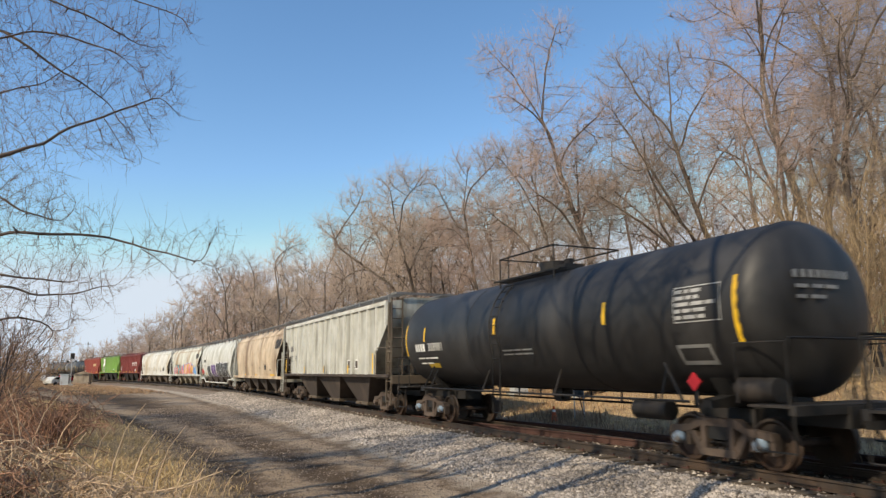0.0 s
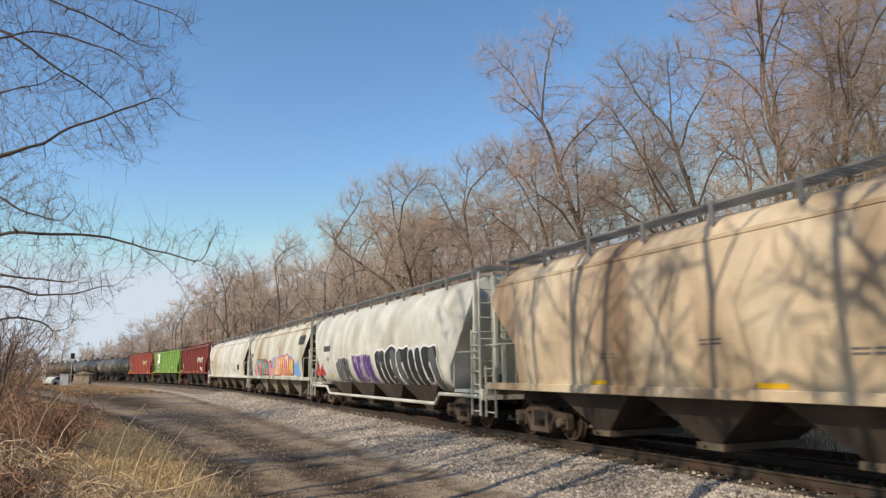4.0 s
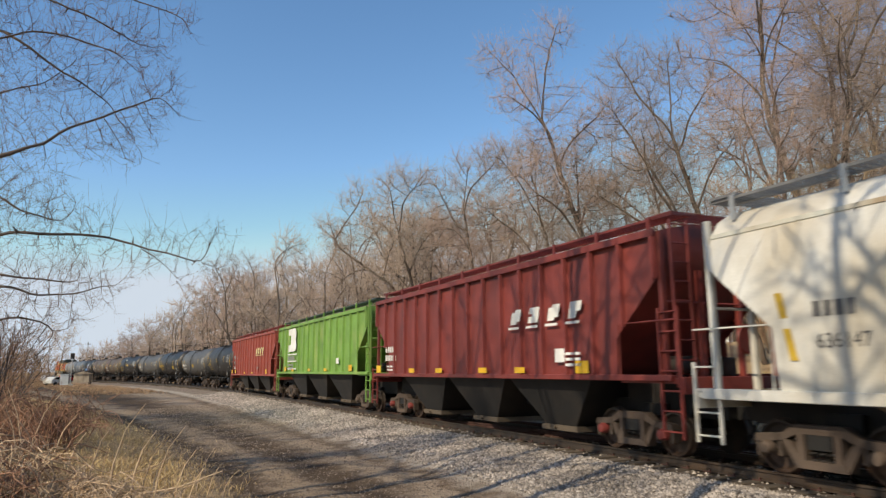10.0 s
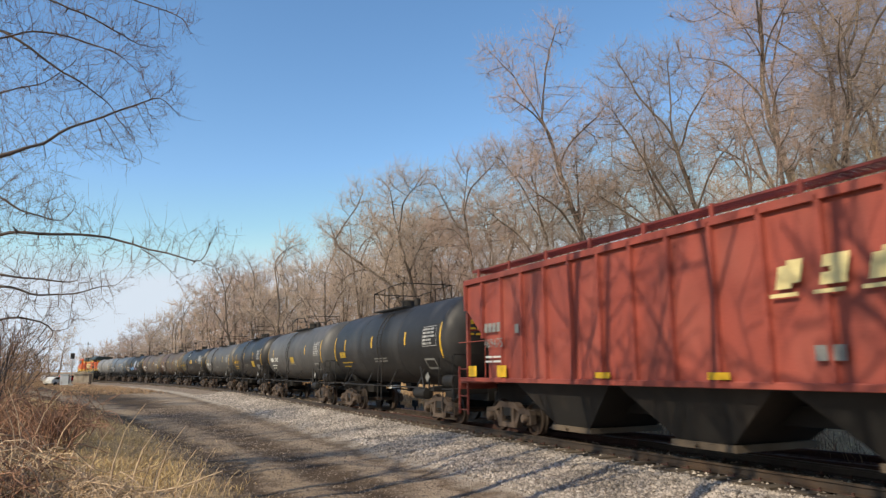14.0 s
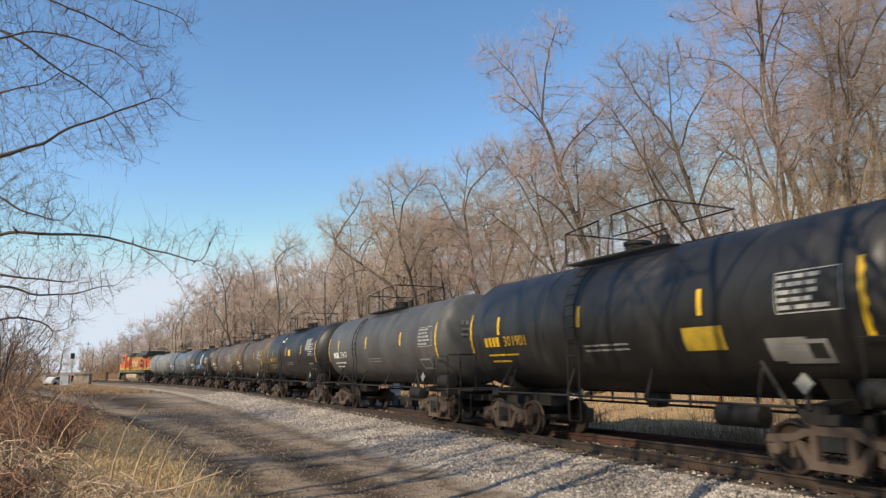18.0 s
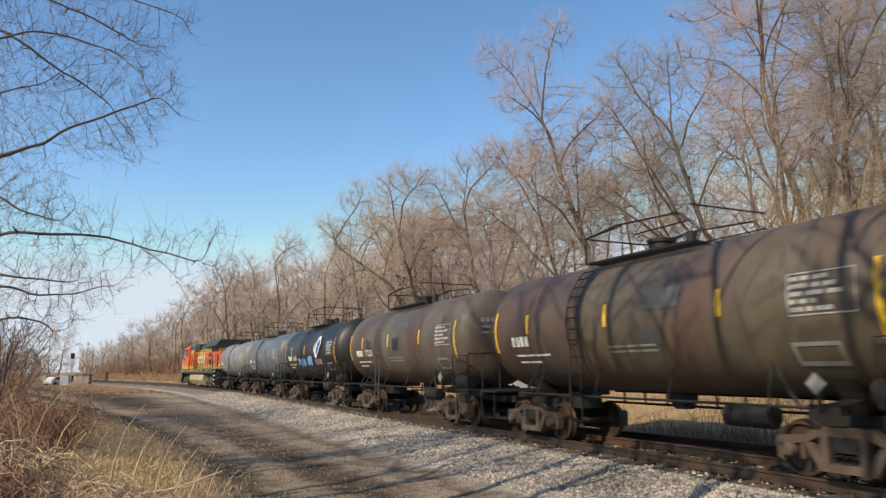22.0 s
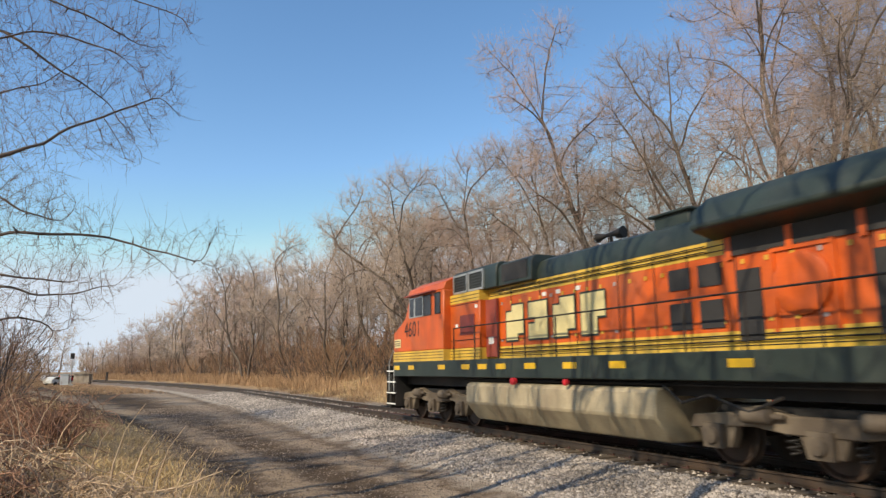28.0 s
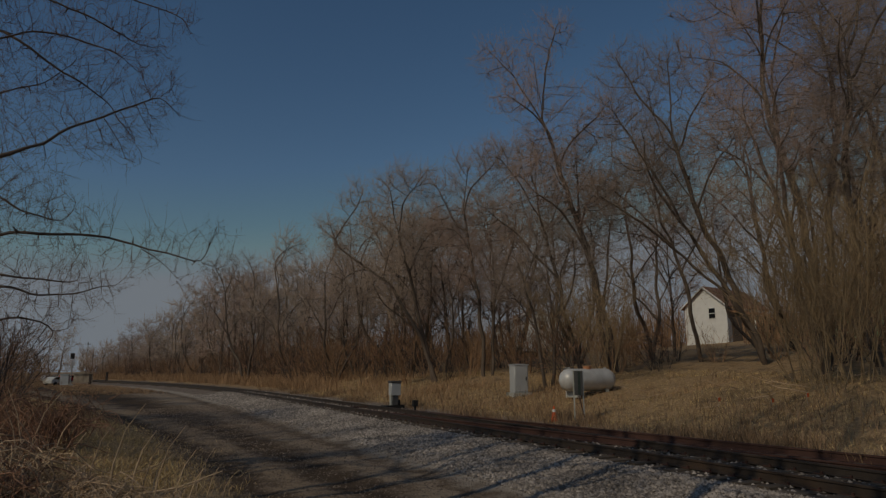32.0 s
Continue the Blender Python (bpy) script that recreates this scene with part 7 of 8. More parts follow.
# the trees of the bank, each with its own trunks (across, up) and clumps of crown (across, up, radius)
BANK_TREES = [
    (9.60, 38.0, "tall lanky bare tree with a few airy clumps of twigs", [[(0.0, -0.3), (-1.1, 4.2), (-2.0, 8.0), (-2.8, 11.7), (-3.8, 14.6)]],
     [(-6.0, 17.4, 1.35), (-2.8, 19.1, 1.15), (-4.1, 16.9, 1.15), (-5.3, 14.3, 1.3), (-3.6, 11.7, 1.9), (-1.1, 13.6, 1.75), (-2.0, 9.7, 1.9), (-4.6, 9.4, 1.6)]),
    (16.80, 36.0, "large bare tree with two dark trunks leaning over the bank", [[(0.0, -0.3), (-2.1, 4.2), (-4.2, 7.6), (-5.4, 10.6)], [(0.3, -0.3), (-1.2, 3.9), (-2.7, 7.9), (-3.9, 12.4)]],
     [(-6.0, 16.1, 1.45), (-3.4, 16.6, 1.5), (-7.1, 13.1, 1.5), (-5.1, 13.4, 1.75), (-2.4, 14.1, 1.5), (-6.5, 10.2, 1.65), (-4.0, 10.6, 1.8), (-8.0, 8.2, 1.65), (-1.9, 10.8, 1.5), (-5.4, 7.3, 1.8)]),
    (14.86, 27.0, "tall dense bare tree with a broad reddish crown", [[(0.0, -0.3), (-0.7, 3.7), (-1.5, 7.7), (-2.2, 10.8)], [(0.3, -0.3), (0.2, 4.6), (-0.5, 8.8), (-0.9, 13.3)]],
     [(-1.8, 15.5, 1.35), (-2.7, 13.4, 1.35), (-0.5, 14.6, 1.35), (-2.2, 10.9, 1.45), (-0.7, 11.6, 1.55), (-1.3, 8.8, 1.65), (-3.1, 8.8, 1.35), (0.5, 9.3, 1.35), (-1.1, 17.7, 1.35), (-2.5, 6.5, 1.35)]),
    (17.49, 28.0, "tall bare tree with a forked dark trunk", [[(0.0, -0.3), (-0.9, 3.7), (-1.7, 6.0), (-2.1, 8.9)], [(0.2, -0.3), (-0.2, 4.1), (0.0, 8.2), (0.5, 12.8)]],
     [(-0.2, 16.2, 1.6), (0.9, 14.3, 1.75), (-0.9, 13.0, 1.5), (0.5, 11.0, 1.6), (-1.4, 10.2, 1.4), (1.9, 11.5, 1.85), (-0.2, 8.2, 1.75), (1.4, 7.7, 1.85), (0.5, 18.7, 1.6), (2.3, 15.7, 1.85)]),
    (18.2, 33.0, "broad bare tree with several rising limbs", [[(0.0, -0.3), (-0.6, 4.5), (-1.2, 9.0), (-1.5, 13.0)], [(0.5, -0.3), (1.2, 5.0), (1.6, 10.0), (1.8, 14.5)]],
     [(-3.2, 18.6, 1.7), (-1.4, 20.2, 1.7), (0.8, 19.6, 1.8), (-3.4, 15.6, 1.8), (-1.2, 16.4, 1.9), (1.4, 16.2, 1.9), (-2.6, 12.4, 1.9), (0.4, 12.6, 2.0), (2.6, 13.0, 1.9), (-1.4, 9.0, 1.9), (1.6, 9.2, 1.9), (3.0, 17.6, 1.8)]),
    (8.13, 40.0, "bare tree with two upright grey-brown trunks", [[(0.0, -0.3), (-1.0, 4.7), (-2.0, 8.8), (-2.6, 11.6)], [(1.8, -0.3), (1.0, 5.4), (0.2, 8.8), (0.0, 12.3)]],
     [(-4.3, 11.9, 1.65), (-2.3, 12.7, 1.65), (0.3, 12.7, 1.8), (-5.0, 9.1, 1.65), (-2.6, 8.8, 1.8), (1.0, 9.1, 1.8), (-1.0, 11.2, 2.0), (2.0, 11.2, 1.65), (-0.7, 6.8, 1.8)]),
    (15.65, 42.0, "slender bare tree with a straight leaning trunk", [[(0.0, -0.3), (-1.0, 5.5), (-2.1, 9.9), (-3.0, 12.1)]],
     [(-4.7, 11.0, 1.9), (-2.6, 12.1, 1.9), (-0.5, 11.0, 1.9), (-3.6, 8.2, 1.7), (-0.9, 8.2, 1.7), (1.6, 9.1, 1.9)]),
    (-0.36, 48.0, "bare tree with one trunk arching far over and a rounded crown", [[(0.0, -0.3), (-1.6, 3.7), (-3.4, 6.9), (-6.9, 9.4), (-8.1, 10.8)], [(-0.2, -0.3), (-1.4, 5.3), (-2.2, 8.9), (-3.0, 11.0)]],
     [(-7.9, 11.0, 1.2), (-6.9, 9.4, 1.35), (-5.4, 12.5, 1.45), (-3.4, 13.3, 1.5), (-4.8, 9.8, 1.8), (-1.4, 13.1, 1.5), (-3.0, 9.4, 2.0), (-6.5, 6.5, 1.45), (-0.6, 10.2, 1.8), (-4.6, 6.5, 1.8)]),
    (2.51, 46.0, "bare tree with twin trunks and a hazy rounded crown", [[(0.0, -0.3), (-0.2, 5.1), (-0.8, 9.0), (-1.1, 11.0)], [(0.8, -0.3), (1.1, 5.1), (0.8, 9.0)]],
     [(-2.7, 12.4, 1.45), (-0.8, 13.0, 1.45), (0.8, 13.4, 1.45), (-1.9, 9.8, 1.8), (0.4, 10.2, 1.9), (2.3, 9.0, 1.75), (-1.1, 7.0, 1.8), (1.9, 5.8, 1.75)]),
    (5.24, 36.0, "small bare double-stemmed tree before the taller wood", [[(0.0, -0.3), (-0.5, 3.1), (-1.0, 5.8)], [(0.5, -0.3), (0.7, 3.1), (1.2, 5.5)]],
     [(-1.2, 6.7, 1.35), (0.0, 7.3, 1.35), (1.5, 6.1, 1.35), (-1.8, 4.9, 1.25), (0.3, 4.6, 1.5), (2.1, 4.0, 1.25)]),
]
LABELS = {
    "a": "tall bare grey-brown tree with fine tan twigs", "b": "twin-stemmed bare tree with reddish budding twigs", "c": "bare tree with three spreading stems",
    "e": "bare twin-stemmed tree far along the line", "f": "bare young tree with a reddish crown",
    "p": "tall slender bare trees rising from one base beside the road", "h": "tall bare tree with strong upright limbs beside the road", "g": "bare brown tree at the far end of the wood", "k": "bare reddish-brown tree far along the line", "stems": "tall leafless thicket of many slender leaning stems",
    "bush": "leafless brown thicket shrub of many thin stems", "bush2": "leafless reddish bramble bush",
}
SIZE = {"a": 16, "b": 16, "c": 15, "e": 13, "f": 13, "g": 13, "k": 13, "h": 17, "p": 18, "bush": 4.2, "bush2": 3.4, "stems": 9}


def plant(kind, x, y, h, turn=0.0, group="trees beyond the track", base=1.0):
    if 0.335 < x / max(y, 1) < 0.465 and 20 < y < 85 and h > 2.9:
        return
    sz = h / SIZE[kind]
    bush = kind in ("bush", "bush2", "stems")
    ob = thing("shrub" if bush else "tree", LABELS[kind], "shrub" if bush else "tree", group)
    ob.matrix_basis = Matrix.Translation((x, y, gz(x, y))) @ pose(0, 0, 0, 0, 0, turn) @ Matrix.Diagonal((sz, sz, sz, 1))
    for nm, me in zip(("base" if bush else "trunk", "crown"), TREES[kind]):
        c = new(nm, me)
        c.parent = ob


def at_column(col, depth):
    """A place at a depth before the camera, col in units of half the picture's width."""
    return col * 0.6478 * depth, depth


def build_trees():
    rng = random.Random(11)
    # the large near trees of the bank
    for i, (x, y, label, trunks, lobes) in enumerate(BANK_TREES):
        r = np.random.default_rng(200 + i)
        lines = [[(u, j * 0.5 + k * r.uniform(-0.25, 0.25), w) for k, (u, w) in enumerate(tr)] for j, tr in enumerate(trunks)]
        clumps = [(u * 1.02, r.uniform(-2.2, 2.2), w * 1.05, rr * 1.22) for u, w, rr in lobes]
        big = max(l[1] for l in lobes)
        meshes = crown_tree(60 + i, lines, clumps, dens=1.2 if x > 14.5 and y < 35 else 1.5, rad=0.0085 * big + 0.03, tw=("twig_red", "twig")[i % 2])
        ob = thing("tree", label, "tree", "trees beyond the track")
        ob.matrix_basis = Matrix.Translation((x, y, gz(x, y)))
        for nm, me in zip(("trunk", "crown"), meshes):
            new(nm, me).parent = ob
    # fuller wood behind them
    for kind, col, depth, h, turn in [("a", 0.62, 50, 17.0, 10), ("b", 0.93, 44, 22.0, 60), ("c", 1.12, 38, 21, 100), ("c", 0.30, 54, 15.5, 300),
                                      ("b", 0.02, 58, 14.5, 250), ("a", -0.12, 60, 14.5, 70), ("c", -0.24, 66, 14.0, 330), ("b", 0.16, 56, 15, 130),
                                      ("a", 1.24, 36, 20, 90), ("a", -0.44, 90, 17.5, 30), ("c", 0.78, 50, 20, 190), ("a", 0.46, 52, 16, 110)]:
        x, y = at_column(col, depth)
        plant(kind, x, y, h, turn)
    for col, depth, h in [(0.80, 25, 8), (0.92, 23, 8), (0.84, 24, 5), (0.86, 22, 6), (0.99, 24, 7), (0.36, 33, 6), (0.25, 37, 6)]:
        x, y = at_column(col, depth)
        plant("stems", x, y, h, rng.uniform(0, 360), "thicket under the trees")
    # the wood along the line
    s = 50.0
    while s < 285:
        tall = float(np.interp(s, [50, 90, 130, 170, 210, 290], [15, 17.5, 16.5, 13.5, 11, 9]))
        for q0 in (12, 19, 28):
            if rng.random() < 0.93:
                x, y = on_track(s + rng.uniform(-3, 3), q0 + rng.uniform(-3.0, 3.0))
                plant(rng.choice("gk" if s > 105 else "ef"), x, y, tall * rng.uniform(0.82, 1.12), rng.uniform(0, 360), "wood along the line")
        s += rng.uniform(4.6, 7.0) * (1 if s < 150 else 1.3)
    for s in range(14, 56, 4):
        for q0 in (32, 48):
            x, y = on_track(s + rng.uniform(-3, 3) - q0 * 0.3, q0 + rng.uniform(-4, 4))
            if abs(x / y - 0.40) < 0.055 and y < 90:
                continue
            plant(rng.choice("gk") if q0 > 45 else rng.choice("ef"), x, y, rng.uniform(11, 15), rng.uniform(0, 360), "wood behind the bank")
    # thicket at the foot of the trees
    s = 10.0
    while s < 240:
        for q0 in ((12.5, 17, 22) if s < 45 else (9.5, 13.5, 19)):
            if s < 45 and rng.random() < 0.3:
                continue
            x, y = on_track(s + rng.uniform(-2, 2), q0 + rng.uniform(-1.8, 1.8))
            plant(rng.choice(("bush", "bush", "bush2")), x, y, rng.uniform(2.6, 5.0) * (1.25 if s > 48 else 1), rng.uniform(0, 360), "thicket under the trees")
        s += rng.uniform(2.0, 3.2) * (1 if s < 95 else 1.7)
    for s in range(-30, 75, 6):
        for q0 in (24, 33):
            x, y = on_track(s + rng.uniform(-2, 2), q0 + rng.uniform(-3, 3))
            if y > 15:
                low = 0.345 < x / y < 0.435
                plant("bush", x, y, 2.6 if low else rng.uniform(4.0, 7.0), rng.uniform(0, 360), "thicket under the trees")
    # trees on the camera's side; they shade the road and the train
    for kind, x, y, h, turn in [("p", -2.4, 0.4, 23, 0), ("p", -4.4, 2.3, 22, 80), ("p", -6.6, 4.6, 23, 200), ("p", -9.6, 6.2, 19, 310), ("p", -12.8, 8.4, 18, 120), ("h", 1.8, -7.0, 17, 300), ("h", 9, -12, 17, 260),
                                ("p", -17.5, 12.0, 16, 260), ("h", -20, 15, 15, 20), ("f", -23, 22, 16, 300), ("h", -26, 28, 15, 90), ("e", -31, 34, 15, 30), ("f", -37, 44, 15, 130), ("h", 18, -17, 17, 300), ("e", -44, 58, 15, 0)]:
        plant(kind, x, y, h, turn, "trees on the camera's side")
    for x, y, h in [(-10.3, 13.2, 2.4), (-11.4, 16.5, 3.2), (-13, 19, 3.6), (-15.5, 22, 3.8), (-18, 27, 4.0), (-21, 32, 4.2), (-25, 39, 4.6), (-30, 47, 5), (-37, 58, 5.5), (-45, 72, 6), (-55, 92, 6), (-67, 118, 6.5), (-86, 150, 7)]:
        plant("bush2" if h < 4.1 else "bush", x, y, h, rng.uniform(0, 360), "brush along the road")
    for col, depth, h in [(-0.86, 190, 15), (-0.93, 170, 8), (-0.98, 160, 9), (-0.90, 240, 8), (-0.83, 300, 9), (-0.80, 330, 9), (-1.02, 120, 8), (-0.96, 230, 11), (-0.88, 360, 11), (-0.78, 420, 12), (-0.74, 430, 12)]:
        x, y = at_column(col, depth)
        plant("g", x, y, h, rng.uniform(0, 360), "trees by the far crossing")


def build_overhanging_tree():
    """The tree beside the road: long limbs reach out over the verge, with fine upswept twigs."""
    x0, y0 = -12.4, 12.6
    z0 = gz(x0, y0)
    trunk = [(x0, y0, z0 - 0.2), (x0 + 0.05, y0, 3), (x0 + 0.25, y0 + 0.1, 6), (x0 + 0.2, y0, 9), (x0 + 0.5, y0 - 0.1, 12), (x0 + 0.8, y0, 15)]
    upper = [
        [(-12.2, 12.6, 5.0), (-9.1, 12.6, 6.0), (-8.5, 12.6, 6.3), (-7.4, 13.0, 7.1), (-6.8, 13.2, 7.35), (-6.6, 13.3, 7.55), (-5.9, 13.6, 7.9)],
        [(-12.2, 12.6, 6.6), (-9.1, 12.2, 8.0), (-8.5, 12.3, 8.5), (-8.1, 12.4, 8.75), (-7.1, 12.6, 8.7), (-6.4, 12.8, 8.4)],
        [(-12.1, 12.6, 9.4), (-9.7, 12.8, 9.4), (-8.7, 12.8, 8.9), (-7.9, 12.9, 8.3), (-7.1, 13.0, 7.75), (-6.7, 13.2, 7.5)],
        [(-12.1, 12.6, 9.0), (-9.4, 12.4, 9.7), (-8.1, 12.4, 9.5), (-7.1, 12.6, 9.25), (-6.3, 13.0, 8.85)],
        [(-12.0, 12.6, 9.8), (-8.5, 13.0, 10.5), (-7.1, 13.0, 10.2), (-6.1, 13.2, 9.8), (-5.2, 13.4, 9.4)],
        [(-12.2, 12.6, 7.0), (-9.7, 13.2, 7.6), (-9.05, 13.2, 7.8), (-8.3, 13.3, 8.0), (-7.8, 13.3, 8.4)],
    ]
    lower = [
        [(-12.3, 12.7, 6.6), (-9.7, 13.4, 6.1), (-8.95, 13.4, 5.75), (-8.3, 13.5, 5.4), (-7.75, 13.6, 5.2)],
        [(-12.3, 12.7, 4.2), (-9.5, 13.4, 4.75), (-8.9, 13.5, 5.0), (-8.2, 13.6, 5.05), (-7.4, 13.8, 5.0), (-6.6, 14.0, 4.85), (-5.8, 14.2, 4.65), (-5.2, 14.4, 4.45), (-4.7, 14.5, 4.3)],
        [(-12.3, 12.7, 4.6), (-9.7, 13.8, 4.3), (-9.0, 13.8, 4.1), (-8.1, 13.9, 3.95), (-7.3, 14.0, 4.0)],
        [(-12.3, 12.7, 3.4), (-9.8, 14.0, 3.7), (-9.1, 14.0, 3.8), (-8.3, 14.2, 3.7), (-7.1, 14.4, 4.0)],
        [(-12.3, 12.7, 2.5), (-10.0, 14.5, 2.85), (-9.4, 14.5, 3.25), (-8.7, 14.6, 3.3), (-8.2, 14.8, 3.0)],
        [(-6.3, 14.1, 4.75), (-5.85, 14.2, 4.45), (-5.5, 14.3, 3.9)],
    ]
    high = [(-6.4, 13.5, 8.6, 0.61), (-5.8, 13.6, 7.75, 0.36), (-6.3, 13.2, 6.75, 0.49), (-6.9, 13.0, 6.8, 0.48), (-7.55, 12.9, 8.3, 0.59), (-8.15, 12.8, 8.0, 0.63), (-8.1, 12.5, 9.05, 0.62), (-7.2, 12.7, 9.05, 0.58),
            (-6.4, 12.9, 8.9, 0.43), (-5.45, 13.3, 9.45, 0.33), (-8.5, 12.8, 7.05, 0.53), (-7.85, 13.0, 7.45, 0.54), (-6.95, 13.1, 8.15, 0.49), (-8.6, 12.5, 8.7, 0.52), (-6.2, 13.4, 7.4, 0.4)]
    low = [(-8.3, 13.5, 5.7, 0.5), (-7.65, 13.6, 5.25, 0.36), (-8.6, 13.3, 6.2, 0.44), (-7.3, 13.9, 5.2, 0.34), (-6.0, 14.2, 4.95, 0.33), (-4.95, 14.4, 5.05, 0.31), (-5.45, 14.4, 4.35, 0.26), (-8.4, 13.8, 4.75, 0.51),
           (-7.65, 14.0, 4.35, 0.46), (-8.65, 13.9, 4.2, 0.52), (-7.15, 14.3, 3.9, 0.35), (-8.9, 14.5, 3.3, 0.6), (-8.0, 14.4, 3.5, 0.43), (-9.25, 14.8, 2.6, 0.55), (-6.45, 14.2, 4.5, 0.26), (-8.9, 13.6, 5.2, 0.39)]
    clumps = [(x, y, z, r * 1.3) for x, y, z, r in high] + [(x, y, z, r * 1.5) for x, y, z, r in low]
    meshes = crown_tree(31, [trunk] + upper + lower, clumps, rad=0.26, step=0.17, dens=20.0, tip=0.0044, twig=0.0036, twigs=2, side=2, reach=0.55, bark="limb_bark", tw="twig_dark", up=0.06, limbs=False, limb_r=0.056, wander=0.12)
    ob = thing("tree", "bare tree with long overhanging limbs beside the road", "tree", "trees on the camera's side")
    for nm, me in zip(("trunk", "crown"), meshes):
        new(nm, me).parent = ob


build_trees()
build_overhanging_tree()
# ---- grass, weeds and brambles ----
def blades(name, x, y, h, w, material, label, category, seed, lean=0.35):
    """Dry blades: a bent two-piece leaf each."""
    rng = np.random.default_rng(seed)
    n = len(x)
    z = ground_z(x, y)
    a = rng.uniform(0, 2 * np.pi, n)
    b = rng.uniform(0, 2 * np.pi, n)
    k = rng.uniform(0.05, lean, n) * h
    bx, by = np.cos(a) * w, np.sin(a) * w
    mx, my = np.cos(b) * k * 0.4, np.sin(b) * k * 0.4
    tx, ty = np.cos(b) * k, np.sin(b) * k
    P = [(x - bx, y - by, z - 0.02), (x + bx, y + by, z - 0.02), (x + mx - bx * 0.7, y + my - by * 0.7, z + h * 0.55), (x + mx + bx * 0.7, y + my + by * 0.7, z + h * 0.55), (x + tx, y + ty, z + h)]
    v = np.stack([np.stack(p, -1) for p in P], 1).reshape(-1, 3)
    f = np.array([(0, 1, 3), (0, 3, 2), (2, 3, 4)])
    f = (f[None] + 5 * np.arange(n)[:, None, None]).reshape(-1, 3)
    return stuff_mesh(name, v, f, material, label, category)


def along_line(rng, n, s0, s1, q0, q1, bias=1.0):
    s = s0 + (s1 - s0) * rng.random(n) ** bias
    q = rng.uniform(q0, q1, n)
    a = np.interp(s, S_, H_)
    return np.interp(s, S_, X_) + q * np.cos(a), np.interp(s, S_, Y_) + q * np.sin(a), s


def clumped(rng, x, y, keep=0.5, f=0.5):
    m = lumps(x * f, y * f, 2.0) + rng.normal(0, 0.3, len(x)) > keep - 0.5
    return m


def build_grass():
    rng = np.random.default_rng(5)
    x, y, s = along_line(rng, 50000, -2, 60, 3.6, 15, 1.3)
    m = clumped(rng, x, y, 0.35)
    blades("grass", x[m], y[m], rng.uniform(0.03, 0.14, m.sum()), 0.006 + s[m] * 0.0002, M["grass"], "short matted straw-coloured grass on the bank", "grass", 1, 3.2)
    x, y, s = along_line(rng, 62000, 20, 215, 4.6, 12, 1.35)
    m = clumped(rng, x, y, 0.45, 0.6) | (s > 60)
    x, y, s = x[m], y[m], s[m]
    h = rng.uniform(0.25, 1.0, len(x)) ** 1.6 * 1.5 * np.clip((s - 18) / 45, 0.16, 1) * np.clip(0.75 + 0.5 * lumps(x * 0.5, y * 0.5, 4.0), 0.25, 1.3)
    blades("tall_weeds", x, y, h, 0.005 + s * 0.00017, M["weed"], "tall dry tan weeds along the foot of the wood", "weeds", 2, 0.7)
    x, y, s = along_line(rng, 34000, 2, 70, 2.6, 4.6, 1.2)
    m = clumped(rng, x, y, 0.42, 0.9)
    blades("dead_weeds", x[m], y[m], rng.uniform(0.10, 0.48, m.sum()), 0.010, M["grass_brown"], "low brown dead weeds beside the ballast", "weeds", 3, 0.7)
    x, y, s = along_line(rng, 16000, 8, 62, 5.0, 13, 1.1)
    m = clumped(rng, x, y, 0.95, 0.55)
    blades("dead_weeds", x[m], y[m], rng.uniform(0.1, 0.55, m.sum()), 0.011, M["grass_brown"], "brown dead weeds in patches on the bank", "weeds", 13, 0.9)
    # far woods behind the bank: bare stems past counting
    x, y, s = along_line(rng, 16000, -60, 250, 40, 95, 1.0)
    m = (y > 25) & ~((x / np.maximum(y, 1) > 0.345) & (x / np.maximum(y, 1) < 0.435) & (y < 86))
    x, y = x[m], y[m]
    blades("far_woods", x, y, rng.uniform(3.0, 8.5, len(x)), 0.05, M["brush"], "dense bare brown stems of the far woods", "woods", 9, 0.5)
    x, y, s = along_line(rng, 6500, 95, 290, 13, 34, 1.0)
    blades("far_woods", x, y, rng.uniform(3.0, 8.0, len(x)), 0.045, M["twig"], "dense brown saplings of the wood along the line", "woods", 10, 0.4)
    # the verge on the camera's side
    n = 90000
    yy = 7 + 45 * rng.random(n) ** 1.6
    xx = -0.66 * yy - 2 + (0.66 * yy + 3) * rng.random(n)
    q, s = lateral(xx, yy)
    q = road_across(q, s)
    m = (q < -8.6 + rng.normal(0, 0.5, n)) & (clumped(rng, xx, yy, 0.35, 0.8))
    blades("grass", xx[m], yy[m], rng.uniform(0.04, 0.22, m.sum()), 0.006, M["grass"], "matted dry grass on the verge of the dirt road", "grass", 4, 2.6)
    x, y, s = along_line(rng, 30000, 30, 240, -14, -4.8, 1.5)
    q, s2 = lateral(x, y)
    q = road_across(q, s2)
    m = ((q < -9) | (s > 75)) & clumped(rng, x, y, 0.5, 0.4)
    blades("dead_weeds", x[m], y[m], rng.uniform(0.05, 0.28, m.sum()), 0.008 + s[m] * 0.0002, M["weed"], "brown weeds between the road and the far track", "weeds", 6, 0.6)


